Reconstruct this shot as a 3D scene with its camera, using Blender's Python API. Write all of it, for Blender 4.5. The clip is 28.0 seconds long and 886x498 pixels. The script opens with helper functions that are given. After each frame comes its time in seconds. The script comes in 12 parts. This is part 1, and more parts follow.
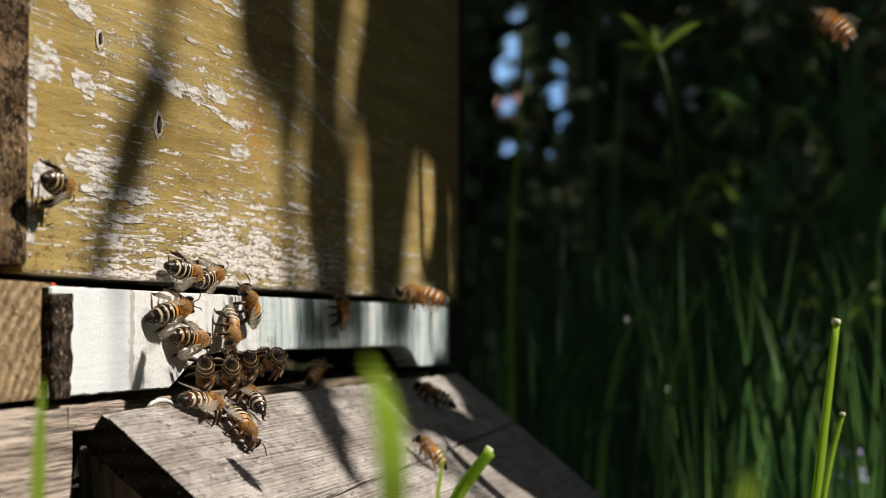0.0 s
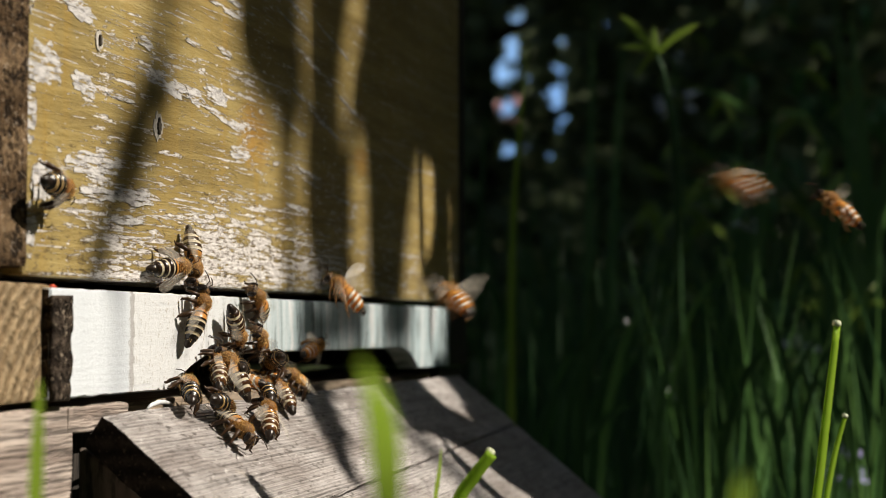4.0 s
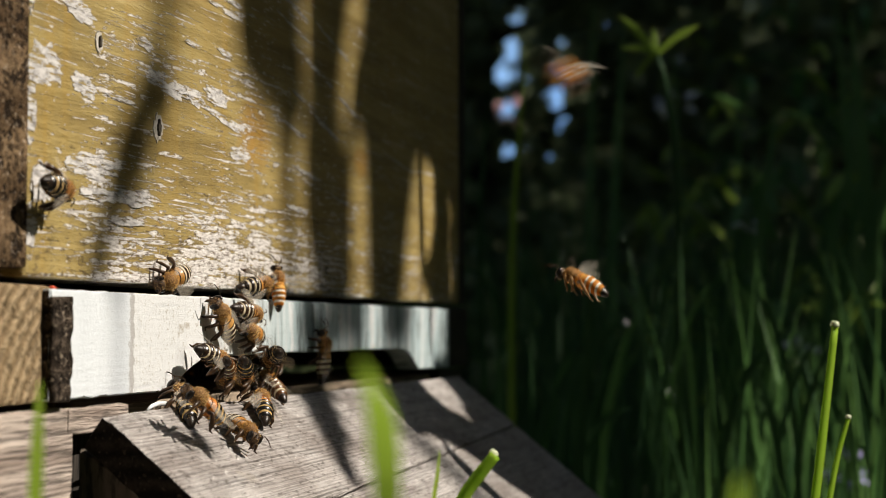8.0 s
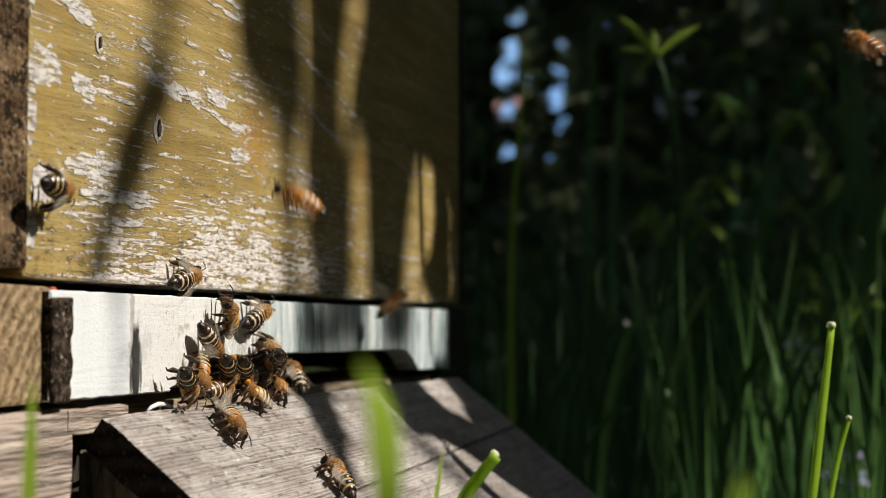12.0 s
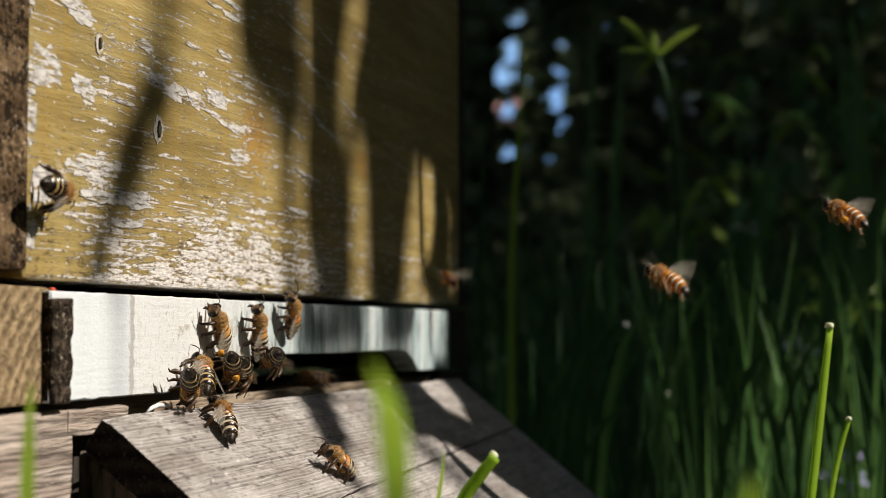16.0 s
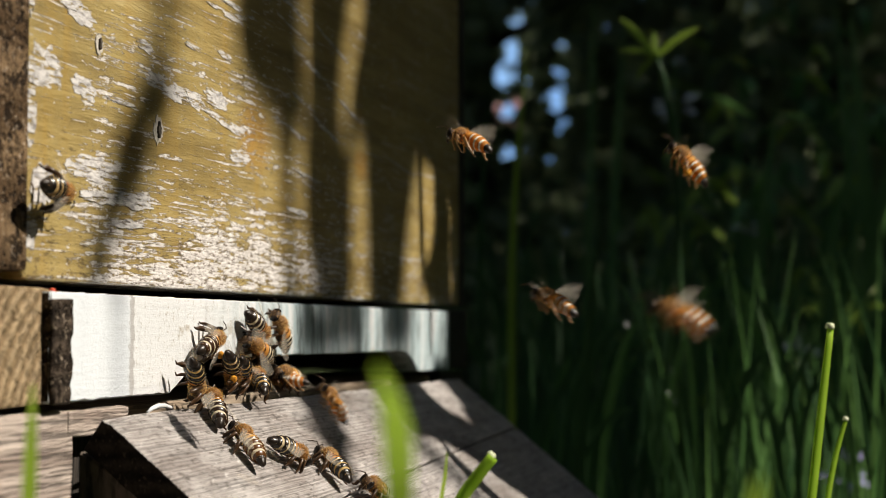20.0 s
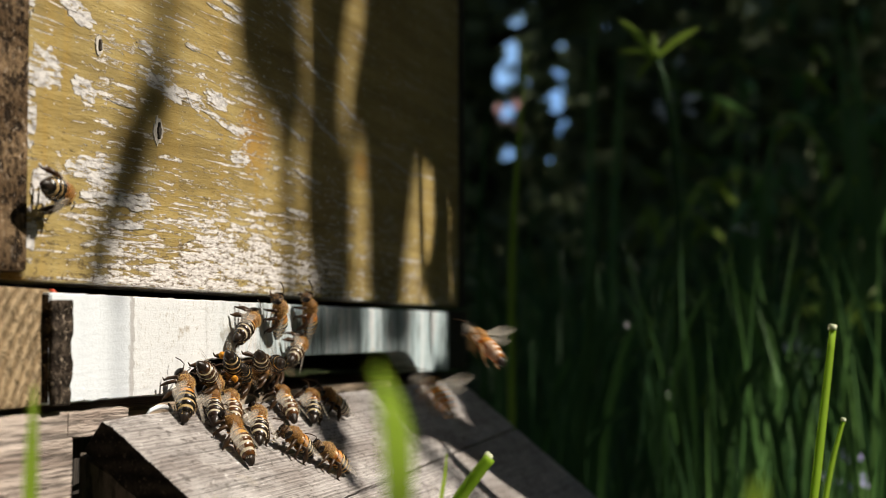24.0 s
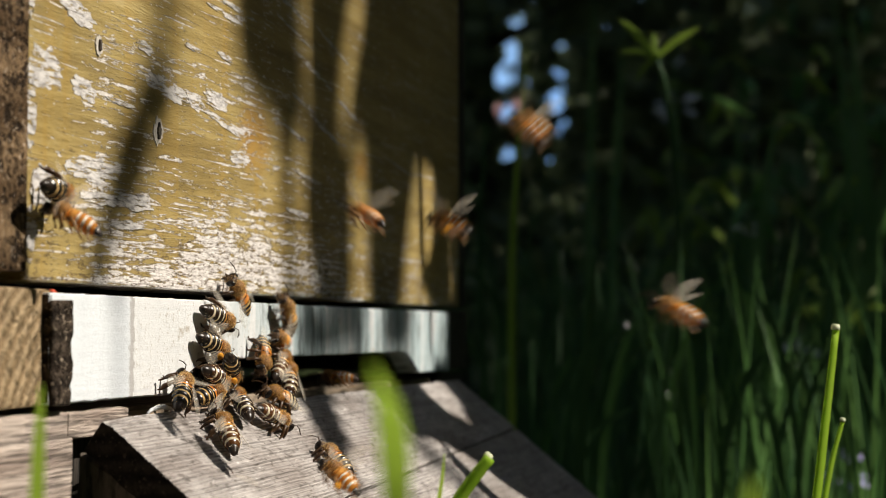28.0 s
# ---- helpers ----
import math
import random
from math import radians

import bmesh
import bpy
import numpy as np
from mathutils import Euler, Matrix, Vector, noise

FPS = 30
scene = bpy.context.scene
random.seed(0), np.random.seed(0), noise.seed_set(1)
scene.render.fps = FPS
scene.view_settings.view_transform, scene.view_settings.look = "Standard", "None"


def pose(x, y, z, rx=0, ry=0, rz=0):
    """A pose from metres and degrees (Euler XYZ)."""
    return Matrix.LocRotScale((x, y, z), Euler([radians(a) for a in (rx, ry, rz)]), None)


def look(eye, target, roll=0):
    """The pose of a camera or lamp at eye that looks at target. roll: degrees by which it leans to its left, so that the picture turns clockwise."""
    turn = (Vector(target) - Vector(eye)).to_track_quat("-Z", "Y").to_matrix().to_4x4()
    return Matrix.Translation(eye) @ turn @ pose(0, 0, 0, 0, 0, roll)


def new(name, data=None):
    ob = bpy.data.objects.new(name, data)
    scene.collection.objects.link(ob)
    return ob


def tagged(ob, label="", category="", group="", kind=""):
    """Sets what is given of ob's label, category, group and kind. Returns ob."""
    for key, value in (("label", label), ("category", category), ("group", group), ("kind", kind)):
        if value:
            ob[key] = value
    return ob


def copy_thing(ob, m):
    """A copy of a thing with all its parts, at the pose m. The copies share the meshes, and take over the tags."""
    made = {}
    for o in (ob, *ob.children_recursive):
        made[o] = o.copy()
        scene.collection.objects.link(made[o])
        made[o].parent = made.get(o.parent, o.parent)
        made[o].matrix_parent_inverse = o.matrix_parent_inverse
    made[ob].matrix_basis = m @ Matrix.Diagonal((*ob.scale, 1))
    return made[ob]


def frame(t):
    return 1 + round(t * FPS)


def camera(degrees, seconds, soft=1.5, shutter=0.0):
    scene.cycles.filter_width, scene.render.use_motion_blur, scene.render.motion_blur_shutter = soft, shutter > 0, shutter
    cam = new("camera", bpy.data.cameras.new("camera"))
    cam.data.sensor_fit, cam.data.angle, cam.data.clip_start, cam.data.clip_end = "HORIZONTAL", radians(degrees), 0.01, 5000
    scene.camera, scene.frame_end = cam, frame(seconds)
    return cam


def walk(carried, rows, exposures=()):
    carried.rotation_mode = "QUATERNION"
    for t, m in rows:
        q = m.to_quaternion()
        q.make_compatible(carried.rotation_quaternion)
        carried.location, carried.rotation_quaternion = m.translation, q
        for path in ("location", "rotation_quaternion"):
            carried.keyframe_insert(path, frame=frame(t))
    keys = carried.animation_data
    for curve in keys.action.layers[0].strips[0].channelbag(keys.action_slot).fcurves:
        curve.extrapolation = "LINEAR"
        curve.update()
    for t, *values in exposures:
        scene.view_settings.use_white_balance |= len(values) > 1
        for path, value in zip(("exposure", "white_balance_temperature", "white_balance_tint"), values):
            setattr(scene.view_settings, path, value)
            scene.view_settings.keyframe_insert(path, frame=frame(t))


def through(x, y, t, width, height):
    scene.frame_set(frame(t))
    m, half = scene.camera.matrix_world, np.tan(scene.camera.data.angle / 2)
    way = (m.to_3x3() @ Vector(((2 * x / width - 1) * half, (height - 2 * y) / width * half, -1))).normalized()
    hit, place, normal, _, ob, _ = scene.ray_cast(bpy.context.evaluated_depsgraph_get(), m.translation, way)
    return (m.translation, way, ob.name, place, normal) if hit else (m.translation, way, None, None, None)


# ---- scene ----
DUR = 28.0
cam = camera(30.0, DUR, 0.7, 0.5)
cam.data.dof.use_dof = True
cam.data.dof.focus_distance = 0.430
cam.data.dof.aperture_fstop = 18.0
EYE = Vector((-0.32312, -0.17783, -0.00884))


def aim(dp, roll=0.0):
    """Camera pose with its tilt changed by dp degrees."""
    yaw, pitch = radians(14.469), radians(2.8377 + dp)
    a = Vector((math.cos(yaw) * math.cos(pitch), math.sin(yaw) * math.cos(pitch), math.sin(pitch)))
    return look(EYE, EYE + a, roll)


walk(cam, [(0, aim(-0.117, 0.04)), (2, aim(-0.088, 0.03)), (6, aim(-0.035, 0.01)), (11, aim(0.0)), (15, aim(0.035)),
           (20, aim(0.059, -0.02)), (24, aim(0.092, -0.03)), (28, aim(0.096, -0.04))],
     [(0, 0.34), (16.5, 0.34), (19, 0.42), (28, 0.42)])

# ---- light ----
SUN = Vector((0.123, -0.696, 0.707)).normalized()
world = bpy.data.worlds.new("sky")
scene.world = world
world.use_nodes = True
wn = world.node_tree
sky = wn.nodes.new("ShaderNodeTexSky")
sky.sky_type, sky.sun_disc = "NISHITA", False
sky.sun_elevation = math.asin(SUN.z)
sky.sun_rotation = math.atan2(SUN.x, SUN.y)
wn.links.new(sky.outputs[0], wn.nodes["Background"].inputs[0])
wn.nodes["Background"].inputs[1].default_value = 0.031
sun = new("sun", bpy.data.lights.new("sun", "SUN"))
sun.data.energy, sun.data.angle, sun.data.color = 5.0, radians(0.53), (1.0, 0.915, 0.795)
sun.matrix_basis = look(SUN * 5, (0, 0, 0))


# ---- materials ----
def mat(name, rough=0.6, metal=0.0, gloss=0.3):
    m = bpy.data.materials.new(name)
    m.use_nodes = True
    b = m.node_tree.nodes["Principled BSDF"]
    b.inputs["Roughness"].default_value = rough
    b.inputs["Metallic"].default_value = metal
    b.inputs["Specular IOR Level"].default_value = gloss
    return m, m.node_tree, b


def node(nt, kind, **kw):
    n = nt.nodes.new(kind)
    for k, v in kw.items():
        n.inputs[k.replace("_", " ")].default_value = v
    return n


def coords(nt, scale, rot=(0, 0, 0)):
    tc = nt.nodes.new("ShaderNodeTexCoord")
    mp = node(nt, "ShaderNodeMapping", Scale=scale, Rotation=rot)
    nt.links.new(tc.outputs["Object"], mp.inputs["Vector"])
    return mp.outputs[0]


def tex(nt, vec, scale, detail=4.0, rough=0.6, dist=0.0):
    n = node(nt, "ShaderNodeTexNoise", Scale=scale, Detail=detail, Roughness=rough, Distortion=dist)
    nt.links.new(vec, n.inputs["Vector"])
    return n.outputs["Fac"]


def ramp(nt, fac, stops):
    n = nt.nodes.new("ShaderNodeValToRGB")
    els = n.color_ramp.elements
    while len(els) < len(stops):
        els.new(0.5)
    for e, (p, c) in zip(els, stops):
        e.position = p
        e.color = (*c, 1) if len(c) == 3 else c
    nt.links.new(fac, n.inputs[0])
    return n.outputs[0]


def g(v):
    return (v, v, v)


def mix(nt, fac, a, b, kind="MIX"):
    n = nt.nodes.new("ShaderNodeMix")
    n.data_type, n.blend_type = "RGBA", kind
    for sock, v in ((n.inputs[0], fac), (n.inputs[6], a), (n.inputs[7], b)):
        if isinstance(v, bpy.types.NodeSocket):
            nt.links.new(v, sock)
        elif isinstance(v, (int, float)):
            sock.default_value = v
        else:
            sock.default_value = (*v, 1)
    return n.outputs[2]


def mth(nt, op, a, b=0.0):
    n = nt.nodes.new("ShaderNodeMath")
    n.operation = op
    for sock, v in ((n.inputs[0], a), (n.inputs[1], b)):
        if isinstance(v, bpy.types.NodeSocket):
            nt.links.new(v, sock)
        else:
            sock.default_value = v
    return n.outputs[0]


def relief(nt, b, height, strength, distance):
    n = node(nt, "ShaderNodeBump", Strength=strength, Distance=distance)
    nt.links.new(height, n.inputs["Height"])
    nt.links.new(n.outputs[0], b.inputs["Normal"])


def wood(name, dark, light, grain, fine, rough=0.75, bump=0.0006):
    """Bare weathered wood; grain and fine are the stretch of the fibres in each direction."""
    m, nt, b = mat(name, rough)
    a = tex(nt, coords(nt, grain), 1.0, 5, 0.65, 0.4)
    f = tex(nt, coords(nt, fine), 1.0, 3, 0.7)
    s = tex(nt, coords(nt, (25, 25, 25)), 1.0, 3, 0.6)
    c = ramp(nt, a, [(0.3, dark), (0.7, light)])
    c = mix(nt, 0.85, c, ramp(nt, f, [(0.41, g(0.22)), (0.50, g(0.82)), (0.66, g(1.0))]), "MULTIPLY")
    c = mix(nt, 0.5, c, ramp(nt, s, [(0.3, g(0.55)), (0.7, g(1.0))]), "MULTIPLY")
    c = mix(nt, ramp(nt, tex(nt, coords(nt, g(260)), 1.0, 4, 0.7), [(0.66, g(0)), (0.72, g(0.7))]), c, dark)
    nt.links.new(c, b.inputs["Base Color"])
    relief(nt, b, mth(nt, "ADD", mth(nt, "MULTIPLY", a, 0.6), f), 0.8, bump)
    return m


def painted_board():
    """Ochre paint, worn through to pale wood along the grain, most of all near the lower edge."""
    m, nt, b = mat("ochre_paint", 0.55)
    tc = nt.nodes.new("ShaderNodeTexCoord")
    sp = nt.nodes.new("ShaderNodeSeparateXYZ")
    nt.links.new(tc.outputs["Object"], sp.inputs[0])
    streak = tex(nt, coords(nt, (58, 300, 680)), 1.0, 8, 0.68, 0.3)
    fleck = tex(nt, coords(nt, (300, 900, 1500)), 1.0, 4, 0.75)
    big = tex(nt, coords(nt, (16, 20, 42)), 1.0, 3, 0.55)
    band = tex(nt, coords(nt, (9, 10, 120)), 1.0, 5, 0.7, 0.5)
    low = nt.nodes.new("ShaderNodeMapRange")
    for i, v in ((1, 0.002), (2, 0.070), (3, 0.112), (4, -0.052)):
        low.inputs[i].default_value = v
    nt.links.new(sp.outputs[2], low.inputs[0])
    # the wear is heaviest over the entrance and dies out towards both ends of the board
    span = ramp(nt, sp.outputs[0], [(0.0, g(0.30)), (0.022, g(0.38)), (0.036, g(0.86)), (0.085, g(0.85)), (0.110, g(0.92)), (0.160, g(0.93)), (0.195, g(0.66)), (0.33, g(0.50))])
    wear = mth(nt, "ADD", mth(nt, "ADD", streak, mth(nt, "MULTIPLY", big, 0.42)), low.outputs[0])
    wear = mth(nt, "ADD", wear, mth(nt, "MULTIPLY", fleck, 0.20))
    wear = mth(nt, "ADD", wear, mth(nt, "MULTIPLY", mth(nt, "SUBTRACT", span, 0.78), 0.22))
    chip = tex(nt, coords(nt, (120, 300, 760)), 1.0, 6, 0.62, 0.2)
    wear = mth(nt, "ADD", wear, mth(nt, "MULTIPLY", mth(nt, "SUBTRACT", chip, 0.5), 0.42))
    crack = tex(nt, coords(nt, (900, 300, 110)), 1.0, 3, 0.6, 0.6)
    wear = mth(nt, "ADD", wear, mth(nt, "MULTIPLY", mth(nt, "SUBTRACT", crack, 0.5), 0.16))
    mask = ramp(nt, wear, [(0.905, g(0)), (0.920, g(1))])
    # scattered small chips all over the board
    dot = tex(nt, coords(nt, (260, 500, 800)), 1.0, 2, 0.5)
    dot = mth(nt, "ADD", dot, mth(nt, "MULTIPLY", big, 0.22))
    mask = mth(nt, "MAXIMUM", mask, ramp(nt, dot, [(0.772, g(0)), (0.787, g(0.95))]))
    line = tex(nt, coords(nt, (26, 300, 900)), 1.0, 6, 0.66, 0.6)
    line = mth(nt, "ADD", line, mth(nt, "MULTIPLY", fleck, 0.25))
    mask = mth(nt, "MAXIMUM", mask, ramp(nt, line, [(0.736, g(0)), (0.750, g(1))]))
    # small shadows along the broken paint edges, put into the colour
    edge_shade = ramp(nt, wear, [(0.880, g(0)), (0.900, g(0.4)), (0.908, g(0.5)), (0.918, g(0))])
    paint = ramp(nt, band, [(0.3, (0.22, 0.160, 0.058)), (0.55, (0.42, 0.322, 0.125)), (0.75, (0.55, 0.445, 0.215))])
    paint = mix(nt, 0.5, paint, ramp(nt, big, [(0.35, (0.62, 0.56, 0.46)), (0.65, g(1.0))]), "MULTIPLY")
    hair = tex(nt, coords(nt, (30, 300, 1700)), 1.0, 5, 0.7, 0.5)
    paint = mix(nt, 0.16, paint, ramp(nt, hair, [(0.36, g(0.45)), (0.52, g(1.0))]), "MULTIPLY")
    vert = tex(nt, coords(nt, (160, 60, 9)), 1.0, 3, 0.6)
    paint = mix(nt, ramp(nt, vert, [(0.48, g(0)), (0.74, g(0.5))]), paint, (0.36, 0.225, 0.045))
    # two rusty runs under old nails
    for cx, cz, wx, wz in ((0.141, 0.050, 0.020, 0.018), (0.247, 0.052, 0.014, 0.009)):
        u = mth(nt, "MULTIPLY", mth(nt, "SUBTRACT", sp.outputs[0], cx), 1 / wx)
        w = mth(nt, "MULTIPLY", mth(nt, "SUBTRACT", sp.outputs[2], cz), 1 / wz)
        r2 = mth(nt, "ADD", mth(nt, "MULTIPLY", u, u), mth(nt, "MULTIPLY", w, w))
        r2 = mth(nt, "ADD", r2, mth(nt, "MULTIPLY", vert, 0.9))
        paint = mix(nt, ramp(nt, r2, [(0.35, g(0.75)), (1.0, g(0))]), paint, (0.38, 0.19, 0.03))
    bare = ramp(nt, fleck, [(0.32, (0.30, 0.27, 0.25)), (0.50, (0.60, 0.56, 0.53)), (0.64, (0.78, 0.74, 0.71))])
    speck = tex(nt, coords(nt, (190, 600, 760)), 1.0, 5, 0.8)
    dirt = mth(nt, "ADD", speck, mth(nt, "MULTIPLY", low.outputs[0], 0.70))
    col = mix(nt, mask, paint, bare)
    col = mix(nt, edge_shade, col, (0.13, 0.09, 0.035))
    col = mix(nt, ramp(nt, dirt, [(0.60, g(0)), (0.66, g(0.85))]), col, (0.085, 0.055, 0.025))
    nt.links.new(col, b.inputs["Base Color"])
    nt.links.new(ramp(nt, mask, [(0, g(0.45)), (1, g(0.8))]), b.inputs["Roughness"])
    h = mth(nt, "ADD", mth(nt, "MULTIPLY", mask, -0.5), mth(nt, "MULTIPLY", streak, 0.55))
    relief(nt, b, mth(nt, "ADD", h, mth(nt, "MULTIPLY", fleck, 0.22)), 1.0, 0.0008)
    return m


def white_paint():
    m, nt, b = mat("white_paint", 0.5)
    f = tex(nt, coords(nt, (30, 200, 500)), 1.0, 5, 0.7)
    p = tex(nt, coords(nt, (60, 200, 90)), 1.0, 5, 0.7)
    v = tex(nt, coords(nt, (140, 100, 12)), 1.0, 3, 0.6)
    c = mix(nt, ramp(nt, f, [(0.25, g(0.5)), (0.45, g(0))]), (0.69, 0.70, 0.705), (0.50, 0.52, 0.545))
    c = mix(nt, ramp(nt, p, [(0.60, g(0)), (0.66, g(0.8))]), c, (0.40, 0.36, 0.30))
    sp = tex(nt, coords(nt, g(900)), 1.0, 4, 0.75)
    c = mix(nt, ramp(nt, sp, [(0.57, g(0)), (0.66, g(0.6))]), c, (0.30, 0.26, 0.20))
    c = mix(nt, ramp(nt, v, [(0.57, g(0)), (0.67, g(0.4))]), c, (0.45, 0.46, 0.47))
    tc = nt.nodes.new("ShaderNodeTexCoord")
    sx = nt.nodes.new("ShaderNodeSeparateXYZ")
    nt.links.new(tc.outputs["Object"], sx.inputs[0])
    # a cooler tone up to a crackled joint in the paint
    c = mix(nt, ramp(nt, sx.outputs[0], [(0.0, g(0.75)), (0.0445, g(0.75)), (0.0465, g(0))]), c, (0.70, 0.745, 0.79))
    lace = tex(nt, coords(nt, (700, 500, 420)), 1.0, 4, 0.7)
    off = mth(nt, "ABSOLUTE", mth(nt, "SUBTRACT", sx.outputs[0], 0.0457))
    edge = mth(nt, "ADD", mth(nt, "MULTIPLY", off, 150.0), mth(nt, "MULTIPLY", lace, 0.85))
    c = mix(nt, ramp(nt, edge, [(0.57, g(0.95)), (0.65, g(0))]), c, (0.40, 0.385, 0.375))
    # a grey-blue band just left of the joint
    grey_band = mth(nt, "MULTIPLY", mth(nt, "ABSOLUTE", mth(nt, "SUBTRACT", sx.outputs[0], 0.0390)), 130.0)
    c = mix(nt, ramp(nt, grey_band, [(0.2, g(0.55)), (1.0, g(0))]), c, (0.46, 0.49, 0.53))
    # rubbed and weathered in upright scrapes towards the far end
    far = nt.nodes.new("ShaderNodeMapRange")
    for i, v2 in ((1, 0.09), (2, 0.165), (3, 0.0), (4, 1.0)):
        far.inputs[i].default_value = v2
    nt.links.new(sx.outputs[0], far.inputs[0])
    scrape = tex(nt, coords(nt, (230, 100, 30)), 1.0, 6, 0.72, 0.6)
    # besides the scrapes, the teal puts the far end's bluish shade into the colour
    k1 = mth(nt, "MULTIPLY", far.outputs[0], ramp(nt, scrape, [(0.40, g(0)), (0.50, g(0.8))]))
    c = mix(nt, k1, c, (0.34, 0.46, 0.49))
    k2 = mth(nt, "MULTIPLY", far.outputs[0], ramp(nt, scrape, [(0.54, g(0)), (0.59, g(0.85))]))
    c = mix(nt, k2, c, (0.13, 0.15, 0.15))
    nt.links.new(c, b.inputs["Base Color"])
    relief(nt, b, mth(nt, "ADD", mth(nt, "ADD", mth(nt, "MULTIPLY", f, 0.4), mth(nt, "MULTIPLY", sp, 0.6)), mth(nt, "MULTIPLY", p, 0.6)), 0.7, 0.0005)
    return m


def end_grain(name, dark, light, centre, rings, pitted=1.0):
    """Sawn end of a timber with its growth rings."""
    m, nt, b = mat(name, 0.95, 0.0, 0.1)
    tc = nt.nodes.new("ShaderNodeTexCoord")
    mp = node(nt, "ShaderNodeMapping", Location=(-centre[0], -centre[1], -centre[2]))
    nt.links.new(tc.outputs["Object"], mp.inputs[0])
    w = node(nt, "ShaderNodeTexWave", Scale=rings, Distortion=2.5, Detail=3.0)
    w.wave_type, w.rings_direction = "RINGS", "Y"
    nt.links.new(mp.outputs[0], w.inputs["Vector"])
    sp = tex(nt, coords(nt, (520, 520, 520)), 1.0, 5, 0.75)
    bl = tex(nt, coords(nt, (70, 70, 70)), 1.0, 3, 0.6)
    c = mix(nt, w.outputs["Fac"], dark, light)
    c = mix(nt, 0.4 + 0.4 * pitted, c, ramp(nt, sp, [(0.42, g(0.14)), (0.54, g(1))]), "MULTIPLY")
    c = mix(nt, 0.4, c, ramp(nt, bl, [(0.3, g(0.45)), (0.6, g(1))]), "MULTIPLY")
    nt.links.new(c, b.inputs["Base Color"])
    pit = tex(nt, coords(nt, (330, 330, 330)), 1.0, 3, 0.6)
    pits = ramp(nt, pit, [(0.55, g(0)), (0.60, g(0.9 * pitted))])
    c = mix(nt, pits, c, (0.018, 0.012, 0.008))
    glint = tex(nt, coords(nt, (800, 800, 800)), 1.0, 3, 0.7)
    c = mix(nt, ramp(nt, glint, [(0.60, g(0)), (0.68, g(0.6 * pitted))]), c, (0.62, 0.50, 0.38))
    nt.links.new(c, b.inputs["Base Color"])
    h = mth(nt, "ADD", sp, mth(nt, "MULTIPLY", w.outputs["Fac"], 0.4))
    relief(nt, b, mth(nt, "SUBTRACT", h, mth(nt, "MULTIPLY", pits, 0.9)), 1.0, 0.0012)
    return m


def plant(name, low, high, scale, rough=0.5, through=0.35):
    """Leaf or blade: green varied from piece to piece, some light passing through it."""
    m, nt, b = mat(name, rough)
    geo = nt.nodes.new("ShaderNodeNewGeometry")
    n = tex(nt, coords(nt, scale), 1.0, 3, 0.6)
    f = mth(nt, "ADD", mth(nt, "MULTIPLY", n, 0.6), mth(nt, "MULTIPLY", geo.outputs["Random Per Island"], 0.45))
    c = ramp(nt, f, [(0.2, low), (0.8, high)])
    nt.links.new(c, b.inputs["Base Color"])
    t = nt.nodes.new("ShaderNodeBsdfTranslucent")
    nt.links.new(c, t.inputs[0])
    ms = node(nt, "ShaderNodeMixShader", Fac=through)
    nt.links.new(b.outputs[0], ms.inputs[1])
    nt.links.new(t.outputs[0], ms.inputs[2])
    nt.links.new(ms.outputs[0], nt.nodes["Material Output"].inputs[0])
    return m


def plain(name, a, b2, scale, rough=0.6, bump=0.0):
    m, nt, b = mat(name, rough)
    n = tex(nt, coords(nt, g(scale)), 1.0, 4, 0.65)
    nt.links.new(ramp(nt, n, [(0.3, a), (0.7, b2)]), b.inputs["Base Color"])
    if bump:
        relief(nt, b, n, 0.7, bump)
    return m


def flaked(name, a, b2, scale, rough, bump):
    """Bare grey wood that shows through broken paint."""
    m, nt, b = mat(name, rough)
    n = tex(nt, coords(nt, (scale * 0.35, scale, scale)), 1.0, 5, 0.7)
    nt.links.new(ramp(nt, n, [(0.36, a), (0.55, b2)]), b.inputs["Base Color"])
    h = tex(nt, coords(nt, (95, 420, 820)), 1.0, 7, 0.72)
    nt.links.new(ramp(nt, h, [(0.450, g(0)), (0.480, g(1))]), b.inputs["Alpha"])
    relief(nt, b, n, 0.7, bump)
    return m


